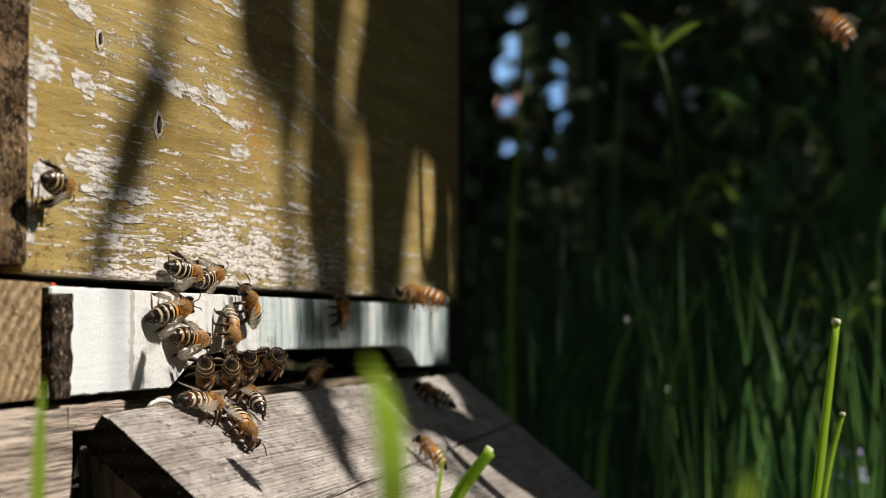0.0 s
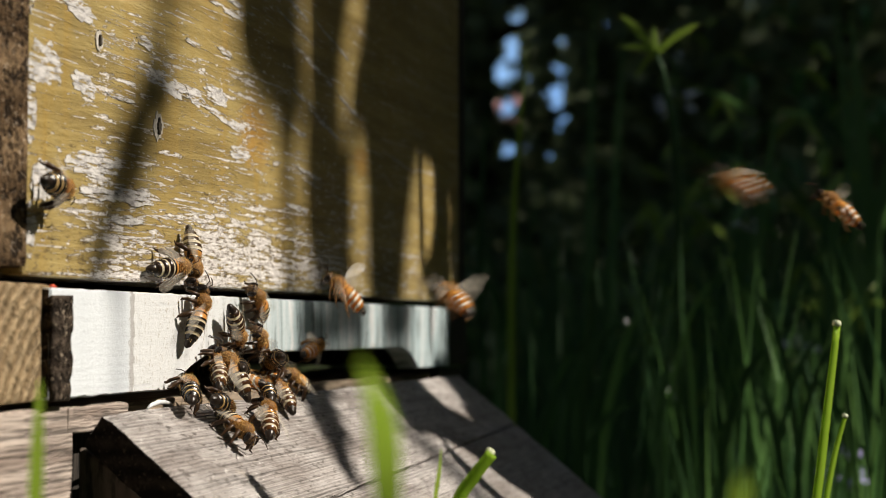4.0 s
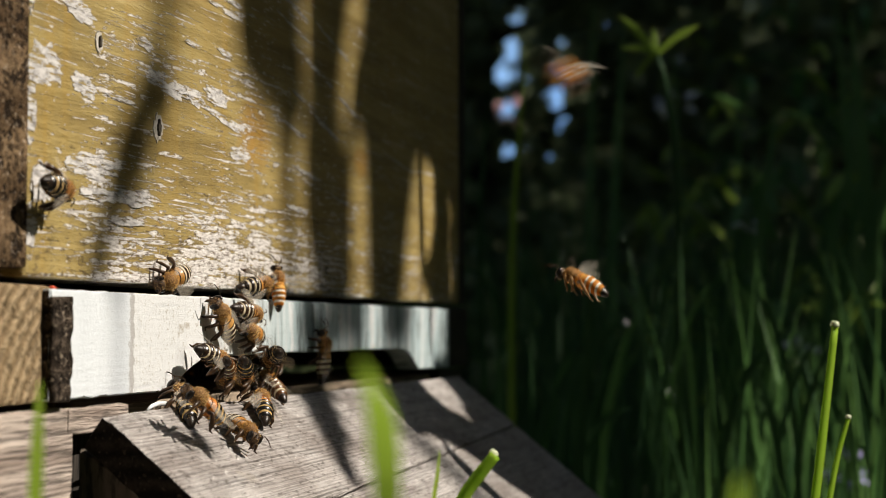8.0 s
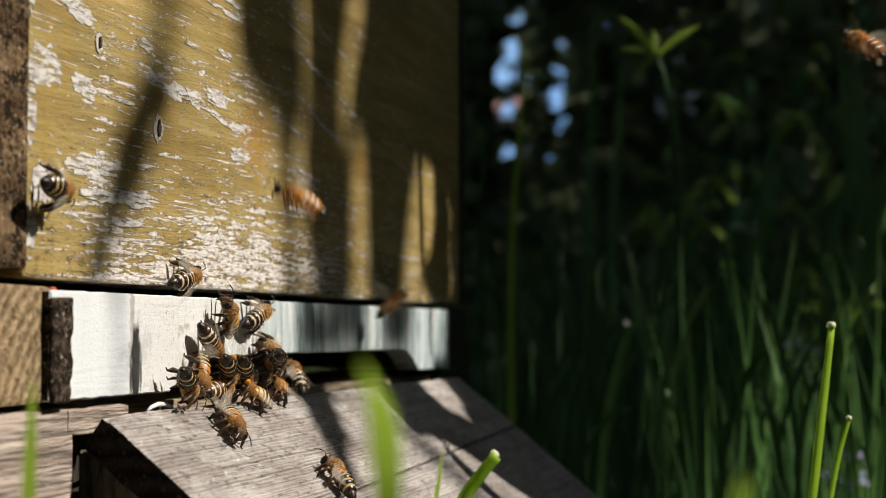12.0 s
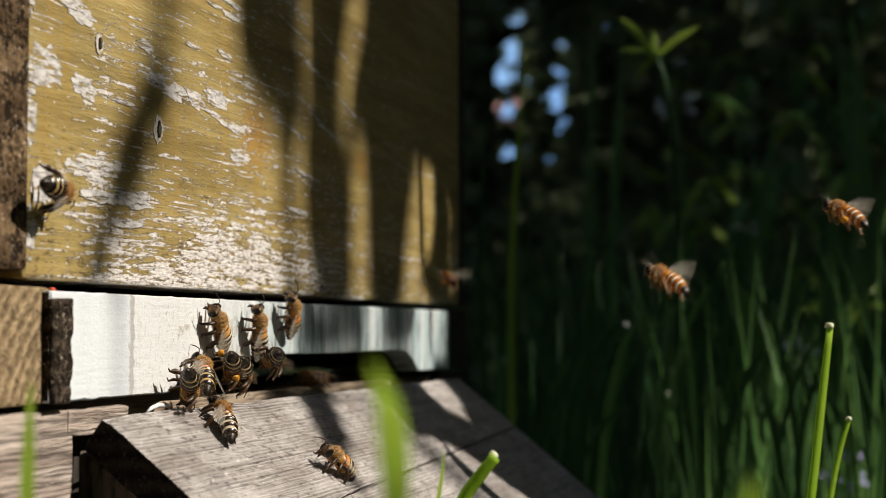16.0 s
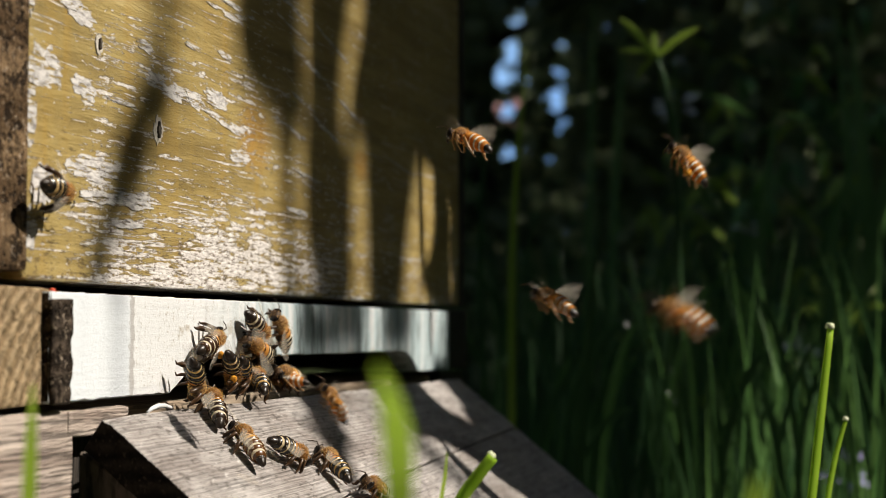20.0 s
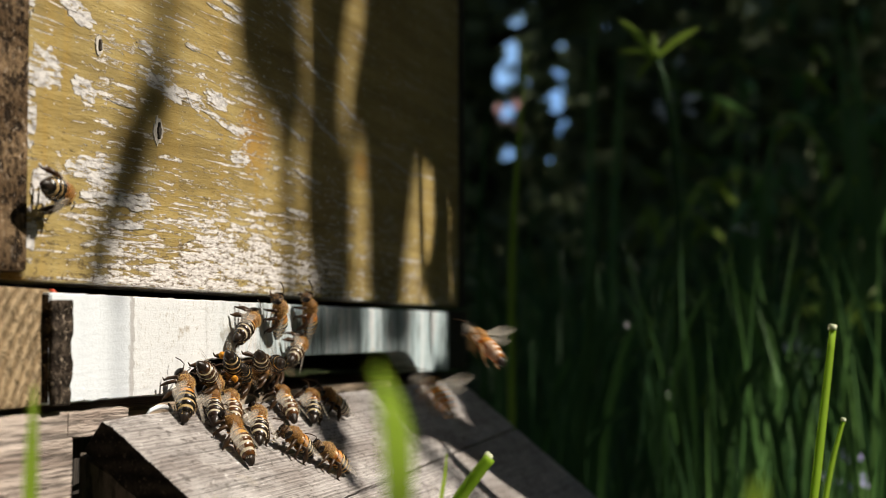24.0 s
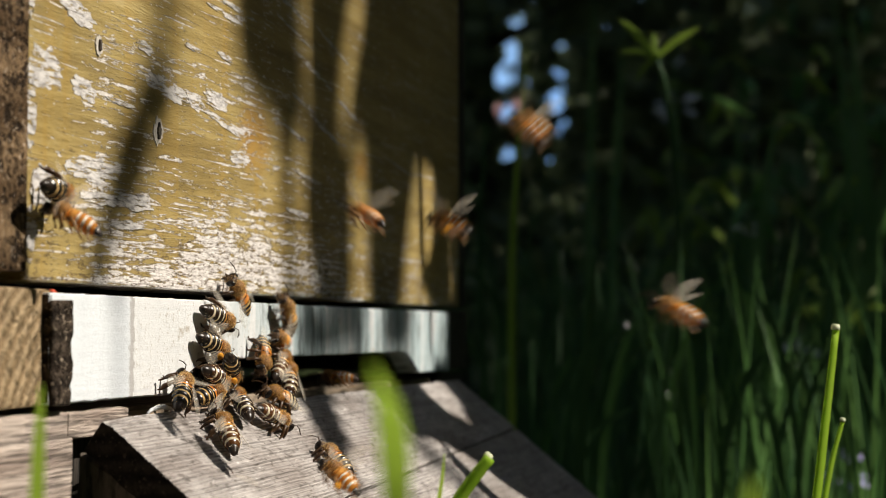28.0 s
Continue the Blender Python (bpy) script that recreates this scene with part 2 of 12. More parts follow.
def ribbed():
    """Weather-silvered plank: pale ridges between dark narrow grooves."""
    m, nt, b = mat("silvered_wood", 0.6)
    a = tex(nt, coords(nt, (9, 120, 120)), 1.0, 4, 0.6, 0.4)
    f = tex(nt, coords(nt, (12, 1300, 1300)), 1.0, 3, 0.6, 0.1)
    wv = node(nt, "ShaderNodeTexWave", Scale=340.0, Distortion=2.2, Detail=1.0, Detail_Scale=0.30, Detail_Roughness=0.5)
    wv.bands_direction = "Y"
    nt.links.new(coords(nt, (0.045, 1, 0)), wv.inputs["Vector"])
    f2 = tex(nt, coords(nt, (40, 2200, 2200)), 1.0, 2, 0.6)
    grime = tex(nt, coords(nt, (260, 620, 620)), 1.0, 4, 0.65)
    s = tex(nt, coords(nt, (30, 60, 60)), 1.0, 4, 0.65)
    c = ramp(nt, a, [(0.3, (0.44, 0.405, 0.385)), (0.7, (0.63, 0.59, 0.57))])
    c = mix(nt, 0.58, c, ramp(nt, f, [(0.34, g(0.35)), (0.44, g(0.80)), (0.54, g(1.0))]), "MULTIPLY")
    c = mix(nt, ramp(nt, s, [(0.35, g(0.46)), (0.65, g(0.14))]), c, ramp(nt, wv.outputs["Fac"], [(0.06, g(0.20)), (0.22, g(0.80)), (0.42, g(1.0))]), "MULTIPLY")
    c = mix(nt, 0.28, c, ramp(nt, f2, [(0.40, g(0.35)), (0.55, g(1.0))]), "MULTIPLY")
    c = mix(nt, 0.62, c, ramp(nt, s, [(0.36, (0.46, 0.40, 0.37)), (0.60, g(1.0))]), "MULTIPLY")
    c = mix(nt, ramp(nt, tex(nt, coords(nt, g(300)), 1.0, 4, 0.7), [(0.64, g(0)), (0.70, g(0.75))]), c, (0.06, 0.045, 0.035))
    c = mix(nt, ramp(nt, grime, [(0.34, g(0.8)), (0.46, g(0))]), c, (0.10, 0.085, 0.075))
    c = mix(nt, ramp(nt, grime, [(0.63, g(0)), (0.71, g(0.6))]), c, (0.86, 0.83, 0.80))
    nt.links.new(c, b.inputs["Base Color"])
    h = mth(nt, "ADD", f, mth(nt, "MULTIPLY", wv.outputs["Fac"], 0.35))
    relief(nt, b, mth(nt, "ADD", h, mth(nt, "MULTIPLY", grime, 0.6)), 1.0, 0.0012)
    return m


OCHRE = painted_board()
WHITE = white_paint()
BARE = wood("grey_bare_wood", (0.34, 0.265, 0.22), (0.74, 0.63, 0.55), (18, 260, 260), (40, 1100, 1100), 0.8, 0.0014)
RAMPWOOD = ribbed()
# end grain of the planks' left ends, blackened in colour for their shade
PLANKEND = end_grain("shaded_plank_end", (0.010, 0.008, 0.007), (0.035, 0.028, 0.023), (0.02, -0.05, -0.05), 70, 0.2)
TAN = wood("fresh_tan_wood", (0.30, 0.22, 0.15), (0.52, 0.42, 0.32), (20, 150, 150), (60, 900, 900))
CHEEK = wood("dim_brown_wood", (0.07, 0.055, 0.045), (0.19, 0.15, 0.12), (120, 120, 30), (500, 500, 90))
# far and hidden hive wood; its shade is put into this dark colour
SHADEWOOD = wood("shaded_wood", (0.020, 0.017, 0.014), (0.065, 0.054, 0.045), (120, 120, 20), (700, 700, 80))
ENDPOST = end_grain("corner_end_grain", (0.10, 0.062, 0.032), (0.24, 0.16, 0.09), (-0.02, 0, 0.30), 18)
ENDRAIL = end_grain("rail_end_grain", (0.31, 0.215, 0.118), (0.49, 0.365, 0.22), (0.03, 0, -0.045), 92, 0.3)
ENDSTRIP = end_grain("strip_end_grain", (0.03, 0.022, 0.016), (0.10, 0.075, 0.055), (0, 0, 0.1), 60)
FLAKE = flaked("pale_flake", (0.26, 0.245, 0.24), (0.61, 0.585, 0.565), 800, 0.85, 0.0002)
KNOTRING = plain("pale_knot_ring", (0.30, 0.27, 0.23), (0.66, 0.62, 0.57), 900, 0.8, 0.0003)
KNOT = plain("dark_knot", (0.03, 0.025, 0.02), (0.12, 0.10, 0.08), 900, 0.8, 0.0004)
STEEL = plain("worn_steel", (0.55, 0.56, 0.58), (0.78, 0.79, 0.80), 500, 0.35)
# grass green, darkened and blued in colour for the shade it stands in
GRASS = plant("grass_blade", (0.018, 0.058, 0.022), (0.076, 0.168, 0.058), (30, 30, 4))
# lighter copy of the grass, with the stronger light put into its green
LIT_GRASS = plant("meadow_grass", (0.06, 0.16, 0.045), (0.17, 0.33, 0.09), (30, 30, 4))
REED = plant("reed_blade", (0.08, 0.17, 0.06), (0.20, 0.34, 0.13), (30, 30, 4))
# only for the unseen leaves added as shade casters
CASTERLEAF = plant("caster_leaf", (0.02, 0.05, 0.014), (0.06, 0.12, 0.03), (30, 30, 4), 0.6, 0.06)
FRESH = plant("fresh_grass", (0.36, 0.58, 0.04), (0.54, 0.74, 0.10), (300, 300, 30), 0.35, 0.55)
LEAF = plant("shrub_leaf", (0.115, 0.15, 0.09), (0.29, 0.345, 0.175), (8, 8, 8), 0.55, 0.2)
SHOOT = plant("shoot_leaf", (0.22, 0.36, 0.04), (0.40, 0.52, 0.10), (40, 40, 40), 0.45, 0.4)
BARK = plain("bark", (0.02, 0.016, 0.012), (0.06, 0.05, 0.04), 30, 0.9, 0.01)
SOIL = plain("soil_and_moss", (0.02, 0.025, 0.01), (0.06, 0.07, 0.03), 8, 0.95, 0.02)
PETAL = plain("white_petal", (0.65, 0.66, 0.68), (0.8, 0.8, 0.8), 60, 0.6)
PINK = plain("pink_petal", (0.62, 0.36, 0.40), (0.80, 0.52, 0.55), 60, 0.6)
MITE = plain("red_mite", (0.35, 0.04, 0.02), (0.55, 0.08, 0.03), 900, 0.6)
PALE = plain("cut_stem", (0.55, 0.62, 0.35), (0.80, 0.82, 0.62), 900, 0.6)
VIOLET = plain("violet_petal", (0.25, 0.22, 0.5), (0.5, 0.45, 0.75), 60, 0.6)


# ---- building blocks ----
def to_mesh(bm, name, *mats):
    me = bpy.data.meshes.new(name)
    bm.normal_update()
    bm.to_mesh(me)
    bm.free()
    for m in mats:
        me.materials.append(m)
    return me


def part(name, bm, material, parent, label="", smooth=False):
    me = to_mesh(bm, name, *(material if isinstance(material, tuple) else (material,)))
    if smooth:
        for p in me.polygons:
            p.use_smooth = True
    ob = new(name, me)
    ob.parent = parent
    return tagged(ob, label)


def thing(name, label, category, group="", kind=""):
    return tagged(new(name), label, category, group, kind)


def slab(lo, hi, bevel=0.0006, cuts=0, rough=0.0, seed=0):
    """A box with worn edges; cuts along its length and rough let its arrises wander."""
    bm = bmesh.new()
    bmesh.ops.create_cube(bm, size=1)
    lo, hi = Vector(lo), Vector(hi)
    for v in bm.verts:
        v.co = Vector(((v.co[i] + 0.5) * (hi[i] - lo[i]) + lo[i] for i in range(3)))
    if cuts:
        long = max(range(3), key=lambda i: hi[i] - lo[i])
        edges = [e for e in bm.edges if abs((e.verts[0].co - e.verts[1].co)[long]) > 1e-6]
        bmesh.ops.subdivide_edges(bm, edges=edges, cuts=cuts, use_grid_fill=True)
    if bevel:
        sharp = [e for e in bm.edges if len(e.link_faces) == 2 and e.calc_face_angle(0) > 0.5]
        bmesh.ops.bevel(bm, geom=sharp, offset=bevel, segments=2, affect="EDGES", profile=0.6)
    if rough:
        for v in bm.verts:
            n = noise.noise_vector(v.co * 140 + Vector((seed * 7.3, 0, 0)))
            v.co += n * rough
    return bm


def blade(points, width, curl=0.15, segs=10, turn=(0.3, 1, 0), tip=0.15, thick=0.0):
    """A blade along the smoothed points, tapering to its tip, folded along its midrib."""
    pts = [Vector(p) for p in points]
    last = len(pts) - 1
    lens = [max(1e-6, (q - p).length) for p, q in zip(pts, pts[1:])]
    slope = [(pts[min(i + 1, last)] - pts[max(i - 1, 0)]) / (sum(lens[max(i - 1, 0):i + 1]) or 1) for i in range(last + 1)]
    out = []
    for i in range(segs + 1):
        f = i / segs * last
        k = min(int(f), last - 1)
        u = f - k
        h = ((1 + 2 * u) * (1 - u) ** 2, u * (1 - u) ** 2 * lens[k], u * u * (3 - 2 * u), u * u * (u - 1) * lens[k])
        out.append(pts[k] * h[0] + slope[k] * h[1] + pts[k + 1] * h[2] + slope[k + 1] * h[3])
    bm = bmesh.new()
    rows = []
    side0 = Vector(turn).normalized()
    for i, p in enumerate(out):
        d = (out[min(i + 1, segs)] - out[max(i - 1, 0)]).normalized()
        side = (side0 - d * side0.dot(d)).normalized()
        nrm = side.cross(d)
        u = i / segs
        w = width * (0.75 + 0.25 * math.sin(u * 2.4)) * (1 - max(0, (u - 0.55) / 0.45) ** 1.6 * (1 - tip))
        rows.append([bm.verts.new(p + side * w * s * 0.5 + nrm * w * curl * abs(s)) for s in (-1, 0, 1)])
        if thick:
            rows[-1] += [bm.verts.new(p + side * w * s * 0.5 + nrm * (w * curl * abs(s) + thick * w)) for s in (1, 0, -1)]
    for a, b in zip(rows, rows[1:]):
        n = len(a)
        for j in range(n if thick else n - 1):
            bm.faces.new((a[j], a[(j + 1) % n], b[(j + 1) % n], b[j]))
    if thick:
        bm.faces.new(rows[-1])
        bm.faces.new(rows[0][::-1])
    return bm


def tube(points, radii, sides=6, bm=None):
    bm = bm or bmesh.new()
    pts = [Vector(p) for p in points]
    prev = None
    for i, p in enumerate(pts):
        d = (pts[min(i + 1, len(pts) - 1)] - pts[max(i - 1, 0)]).normalized()
        a = d.orthogonal().normalized() if prev is None else (prev - d * prev.dot(d)).normalized()
        prev = a
        b = d.cross(a)
        ring = [bm.verts.new(p + (a * math.cos(2 * math.pi * k / sides) + b * math.sin(2 * math.pi * k / sides)) * radii[i]) for k in range(sides)]
        if i:
            for k in range(sides):
                bm.faces.new((last[k], last[(k + 1) % sides], ring[(k + 1) % sides], ring[k]))
        else:
            bm.faces.new(ring[::-1])
        last = ring
    bm.faces.new(last)
    return bm


def lathe(profile, sides=14, squash=0.9, bm=None):
    """A body of rings along x: (x, z, radius)."""
    bm = bm or bmesh.new()
    last = None
    for x, z, r in profile:
        ring = [bm.verts.new((x, r * math.cos(2 * math.pi * k / sides), z + r * squash * math.sin(2 * math.pi * k / sides))) for k in range(sides)]
        if last:
            for k in range(sides):
                bm.faces.new((last[k], last[(k + 1) % sides], ring[(k + 1) % sides], ring[k]))
        else:
            first = ring
        last = ring
    bm.faces.new(first[::-1])
    bm.faces.new(last)
    bmesh.ops.recalc_face_normals(bm, faces=bm.faces)
    return bm


# ---- the ground and the far green ----
GZ = -0.26
bm = bmesh.new()
bmesh.ops.create_grid(bm, x_segments=60, y_segments=60, size=30)
for v in bm.verts:
    r = v.co.xy.length
    v.co.z = GZ + (noise.noise(v.co * 0.7) * 0.05 if r > 1.2 else 0)
ground = tagged(new("ground", to_mesh(bm, "ground", SOIL)), "dark mossy soil under the grass", "ground", "", "structure")

# ---- the beehive ----
hive = thing("beehive", "weathered wooden beehive with worn ochre paint and a white entrance strip", "beehive")
front = part("front_board", slab((0.0012, 0.0, 0.0030), (0.3940, 0.022, 0.26), 0.0009, 40, 0.00025), OCHRE, hive, "ochre painted board, paint worn off along the grain")
part("corner_board", slab((-0.024, -0.0016, 0.0042), (0.0006, 0.40, 0.26), 0.0012, 6, 0.0006, 3), ENDPOST, hive, "rough brown end grain of the side board")
part("corner_board", slab((0.3948, 0.002, 0.0030), (0.415, 0.40, 0.26), 0.0010, 6, 0.0003, 5), SHADEWOOD, hive)
part("back_board", slab((0.003, 0.40, 0.003), (0.394, 0.42, 0.26), 0.001), OCHRE, hive)
part("lid", slab((-0.04, -0.03, 0.262), (0.43, 0.44, 0.30), 0.002), SHADEWOOD, hive)
part("side_rail", slab((-0.036, -0.0030, -0.0246), (0.0088, 0.42, 0.0012), 0.0011, 8, 0.0004, 8), ENDRAIL, hive, "sawn rail end with growth rings")
part("side_rail", slab((0.3600, -0.002, -0.0246), (0.402, 0.42, 0.0012), 0.0011, 8, 0.0004, 9), SHADEWOOD, hive)
part("floor_board", slab((0.0045, 0.0040, -0.0335), (0.359, 0.41, -0.0272), 0.0005, 12, 0.0003, 2), TAN, hive, "tan wooden floor of the entrance")
part("sill_timber", slab((-0.05, -0.0030, -0.0700), (0.0198, 0.06, -0.0262), 0.0009, 14, 0.0006, 4), BARE, hive, "weathered timber under the rail")
part("sill_lip", slab((0.0165, -0.0036, -0.0322), (0.0470, 0.0, -0.0264), 0.0006, 30, 0.0008, 6), BARE, hive, "splintered pale wood under the strip")
part("sill_timber", slab((0.040, 0.010, -0.26), (0.36, 0.06, -0.034), 0.001, 4, 0.0005, 6), SHADEWOOD, hive)
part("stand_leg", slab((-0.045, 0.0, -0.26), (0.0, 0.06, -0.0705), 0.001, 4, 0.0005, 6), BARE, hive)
part("stand_leg", slab((0.36, 0.0, -0.26), (0.40, 0.06, -0.026), 0.001, 4, 0.0005, 6), SHADEWOOD, hive)


def entrance_strip():
    """White lath with a long low bee entrance cut out of its lower edge."""
    top, low, cut = 0.0002, -0.0243, -0.0158
    xs = list(np.linspace(0.0045, 0.0690, 60)) + list(np.linspace(0.0700, 0.098, 14)) + list(np.linspace(0.101, 0.2800, 60)) + list(np.linspace(0.2840, 0.3080, 7)) + list(np.linspace(0.316, 0.3572, 6))
    bm = bmesh.new()
    rows = []
    for x in xs:
        if x <= 0.0690 or x >= 0.3079:
            z = low
        elif x < 0.098:
            z = cut + (low - cut) * ((0.098 - x) / 0.029) ** 1.8
        elif x < 0.2805:
            z = cut
        else:
            z = cut + (low - cut) * ((x - 0.28) / 0.028) ** 2.2
        w = noise.noise(Vector((x * 180, 0, 3))) * 0.00022 + noise.noise(Vector((x * 640, 0, 5))) * 0.00018
        rows.append([bm.verts.new((x, y, zz)) for y, zz in ((-0.0050, top + w), (-0.0050, z + w * 1.5), (0.0040, z), (0.0040, top))])
    for a, b in zip(rows, rows[1:]):
        for j in range(4):
            bm.faces.new((a[j], a[(j + 1) % 4], b[(j + 1) % 4], b[j]))
    bm.faces.new(rows[0][::-1])
    bm.faces.new(rows[-1])
    bmesh.ops.recalc_face_normals(bm, faces=bm.faces)
    sharp = [e for e in bm.edges if len(e.link_faces) == 2 and e.calc_face_angle(0) > 0.7]
    bmesh.ops.bevel(bm, geom=sharp, offset=0.0004, segments=2, affect="EDGES")
    for f in bm.faces:
        f.material_index = 1 if f.calc_center_median().x < 0.0046 else 0
    return bm


part("entrance_strip", entrance_strip(), (WHITE, ENDSTRIP), hive, "white painted lath with a low entrance cut in it")
# dark end piece that closes the strip towards the rail
cap = slab((0.0046, -0.0056, -0.0246), (0.0137, -0.0043, -0.0013), 0.0005, 60, 0.0008, 12)
for v in cap.verts:
    if v.co.x > 0.010:
        v.co.x += 0.0009 * noise.noise(Vector((1.0, 2.0, v.co.z * 420))) + 0.0012 * math.exp(-((v.co.z + 0.0155) / 0.0024) ** 2)
part("end_cap", cap, ENDSTRIP, hive, "dark rough end grain")
part("metal_clip", tube([(0.0465, -0.0088, -0.0281), (0.0485, -0.0090, -0.0272), (0.0520, -0.0091, -0.0267), (0.0560, -0.0091, -0.0268), (0.0595, -0.0090, -0.0274), (0.0615, -0.0088, -0.0281)], [0.0003, 0.0005, 0.0006, 0.0006, 0.0005, 0.0003], 8), STEEL, hive, "small bright bent metal clip", True)

mite = thing("red_mite", "tiny red mite on top of the strip's dark end", "mite")
bm = bmesh.new()
bmesh.ops.create_icosphere(bm, subdivisions=2, radius=0.0008)
bmesh.ops.scale(bm, vec=(1.2, 1, 0.8), verts=bm.verts)
bmesh.ops.translate(bm, verts=bm.verts, vec=(0.0105, -0.0022, 0.0005))
part("body", bm, MITE, mite, "", True)
for i in range(6):
    a = (0.6, 1.57, 2.5, 3.8, 4.7, 5.7)[i]
    part("leg", tube([(0.0105, -0.0022, 0.0004), (0.0105 + 0.001 * math.cos(a), -0.0022 + 0.001 * math.sin(a), 0.0006), (0.0105 + 0.0014 * math.cos(a), -0.0022 + 0.0014 * math.sin(a), -0.0001)], [0.0001, 0.0001, 0.00006], 4), MITE, mite)

# landing board: two planks on a slope, closed by a cheek at its side
S = math.atan(0.82)


def plank(y0, y1, x0=0.0205, x1=0.354, thick=0.010, seed=0, seam=None):
    """A sloping plank with worn, chipped ends; seam is the edge (y) that runs a little aslant."""
    c, s = math.cos(S), math.sin(S)
    l0, l1 = (-0.0098 - y0) / c, (-0.0098 - y1) / c
    bm = slab((x0, -l1, -thick), (x1, -l0, 0), 0.0, 44, 0.0)
    across = [e for e in bm.edges if abs((e.verts[0].co - e.verts[1].co).y) > 0.001]
    bmesh.ops.subdivide_edges(bm, edges=across, cuts=26, use_grid_fill=True)
    sharp = [e for e in bm.edges if len(e.link_faces) == 2 and e.calc_face_angle(0) > 0.5]
    bmesh.ops.bevel(bm, geom=sharp, offset=0.0006, segments=2, affect="EDGES", profile=0.6)
    for v in bm.verts:
        v.co += noise.noise_vector(v.co * 140 + Vector((seed * 7.3, 0, 0))) * 0.0003
        if seam is not None:
            k = max(0.0, 1 - abs(v.co.y + (-0.0098 - seam) / c) / 0.02)
            v.co.y += k * (v.co.x - 0.1723) * 0.030
        if v.co.x < x0 + 0.003 or v.co.x > x1 - 0.003:
            v.co.x += (noise.noise(v.co * 420) + 0.6 * noise.noise(v.co * 1100)) * 0.0005
            if v.co.x < x0 + 0.003:
                v.co.x -= 0.34 * v.co.z
        if v.co.y > -l0 - 0.0015:
            v.co.z += min(0.0, noise.noise(Vector((v.co.x * 260, seed, 2.0)))) * 0.0012
    m = Matrix.Translation((0, -0.0098, -0.0279)) @ Matrix.Rotation(S, 4, "X")
    bm.transform(m)
    for f in bm.faces:
        f.material_index = 1 if f.normal.x < -0.7 else 0
    return bm


part("landing_board", plank(-0.0098, -0.0384, seed=1, seam=-0.0384), (RAMPWOOD, PLANKEND), hive, "silver grey plank with ribbed grain")
part("landing_board", plank(-0.0389, -0.092, seed=2, seam=-0.0389), (RAMPWOOD, PLANKEND), hive, "silver grey plank with ribbed grain")


def cheek(x0, x1):
    bm = bmesh.new()
    out = [(0.0, -0.036), (-0.0145, -0.0445), (-0.092, -0.108), (-0.092, -0.26), (0.0, -0.26)]
    a = [bm.verts.new((x0, y, z)) for y, z in out]
    b = [bm.verts.new((x1, y, z)) for y, z in out]
    bm.faces.new(a)
    bm.faces.new(b[::-1])
    for i in range(len(out)):
        bm.faces.new((a[i], b[i], b[(i + 1) % 5], a[(i + 1) % 5]))
    bmesh.ops.recalc_face_normals(bm, faces=bm.faces)
    bmesh.ops.bevel(bm, geom=bm.edges[:], offset=0.0006, segments=1, affect="EDGES")
    return bm


part("cheek", cheek(0.028, 0.040), CHEEK, hive, "grey side piece under the landing board")
part("cheek", cheek(0.335, 0.347), BARE, hive)


def flake(x, z, lx, lz, tilt, seed, y=0.0):
    """Irregular patch where the paint has lifted off."""
    rnd = random.Random(seed)
    bm = bmesh.new()
    ring = []
    n = 46
    for k in range(n):
        a = 2 * math.pi * k / n
        r = 0.9 + 0.35 * noise.noise(Vector((math.cos(a) * 2.2, math.sin(a) * 2.2, seed * 3.1))) + 0.2 * noise.noise(Vector((math.cos(a) * 6, math.sin(a) * 6, seed * 1.7)))
        px, pz = math.cos(a) * lx * r * 0.5, math.sin(a) * lz * r * 0.5
        ring.append((x + px * math.cos(tilt) - pz * math.sin(tilt), z + px * math.sin(tilt) + pz * math.cos(tilt)))
    a = [bm.verts.new((u, y - 0.00009 - 0.000006 * seed, w)) for u, w in ring]
    b = [bm.verts.new((u, y + 0.0005, w)) for u, w in ring]
    bm.faces.new(a)
    for i in range(n):
        bm.faces.new((a[i], b[i], b[(i + 1) % n], a[(i + 1) % n]))
    bmesh.ops.recalc_face_normals(bm, faces=bm.faces)
    return bm


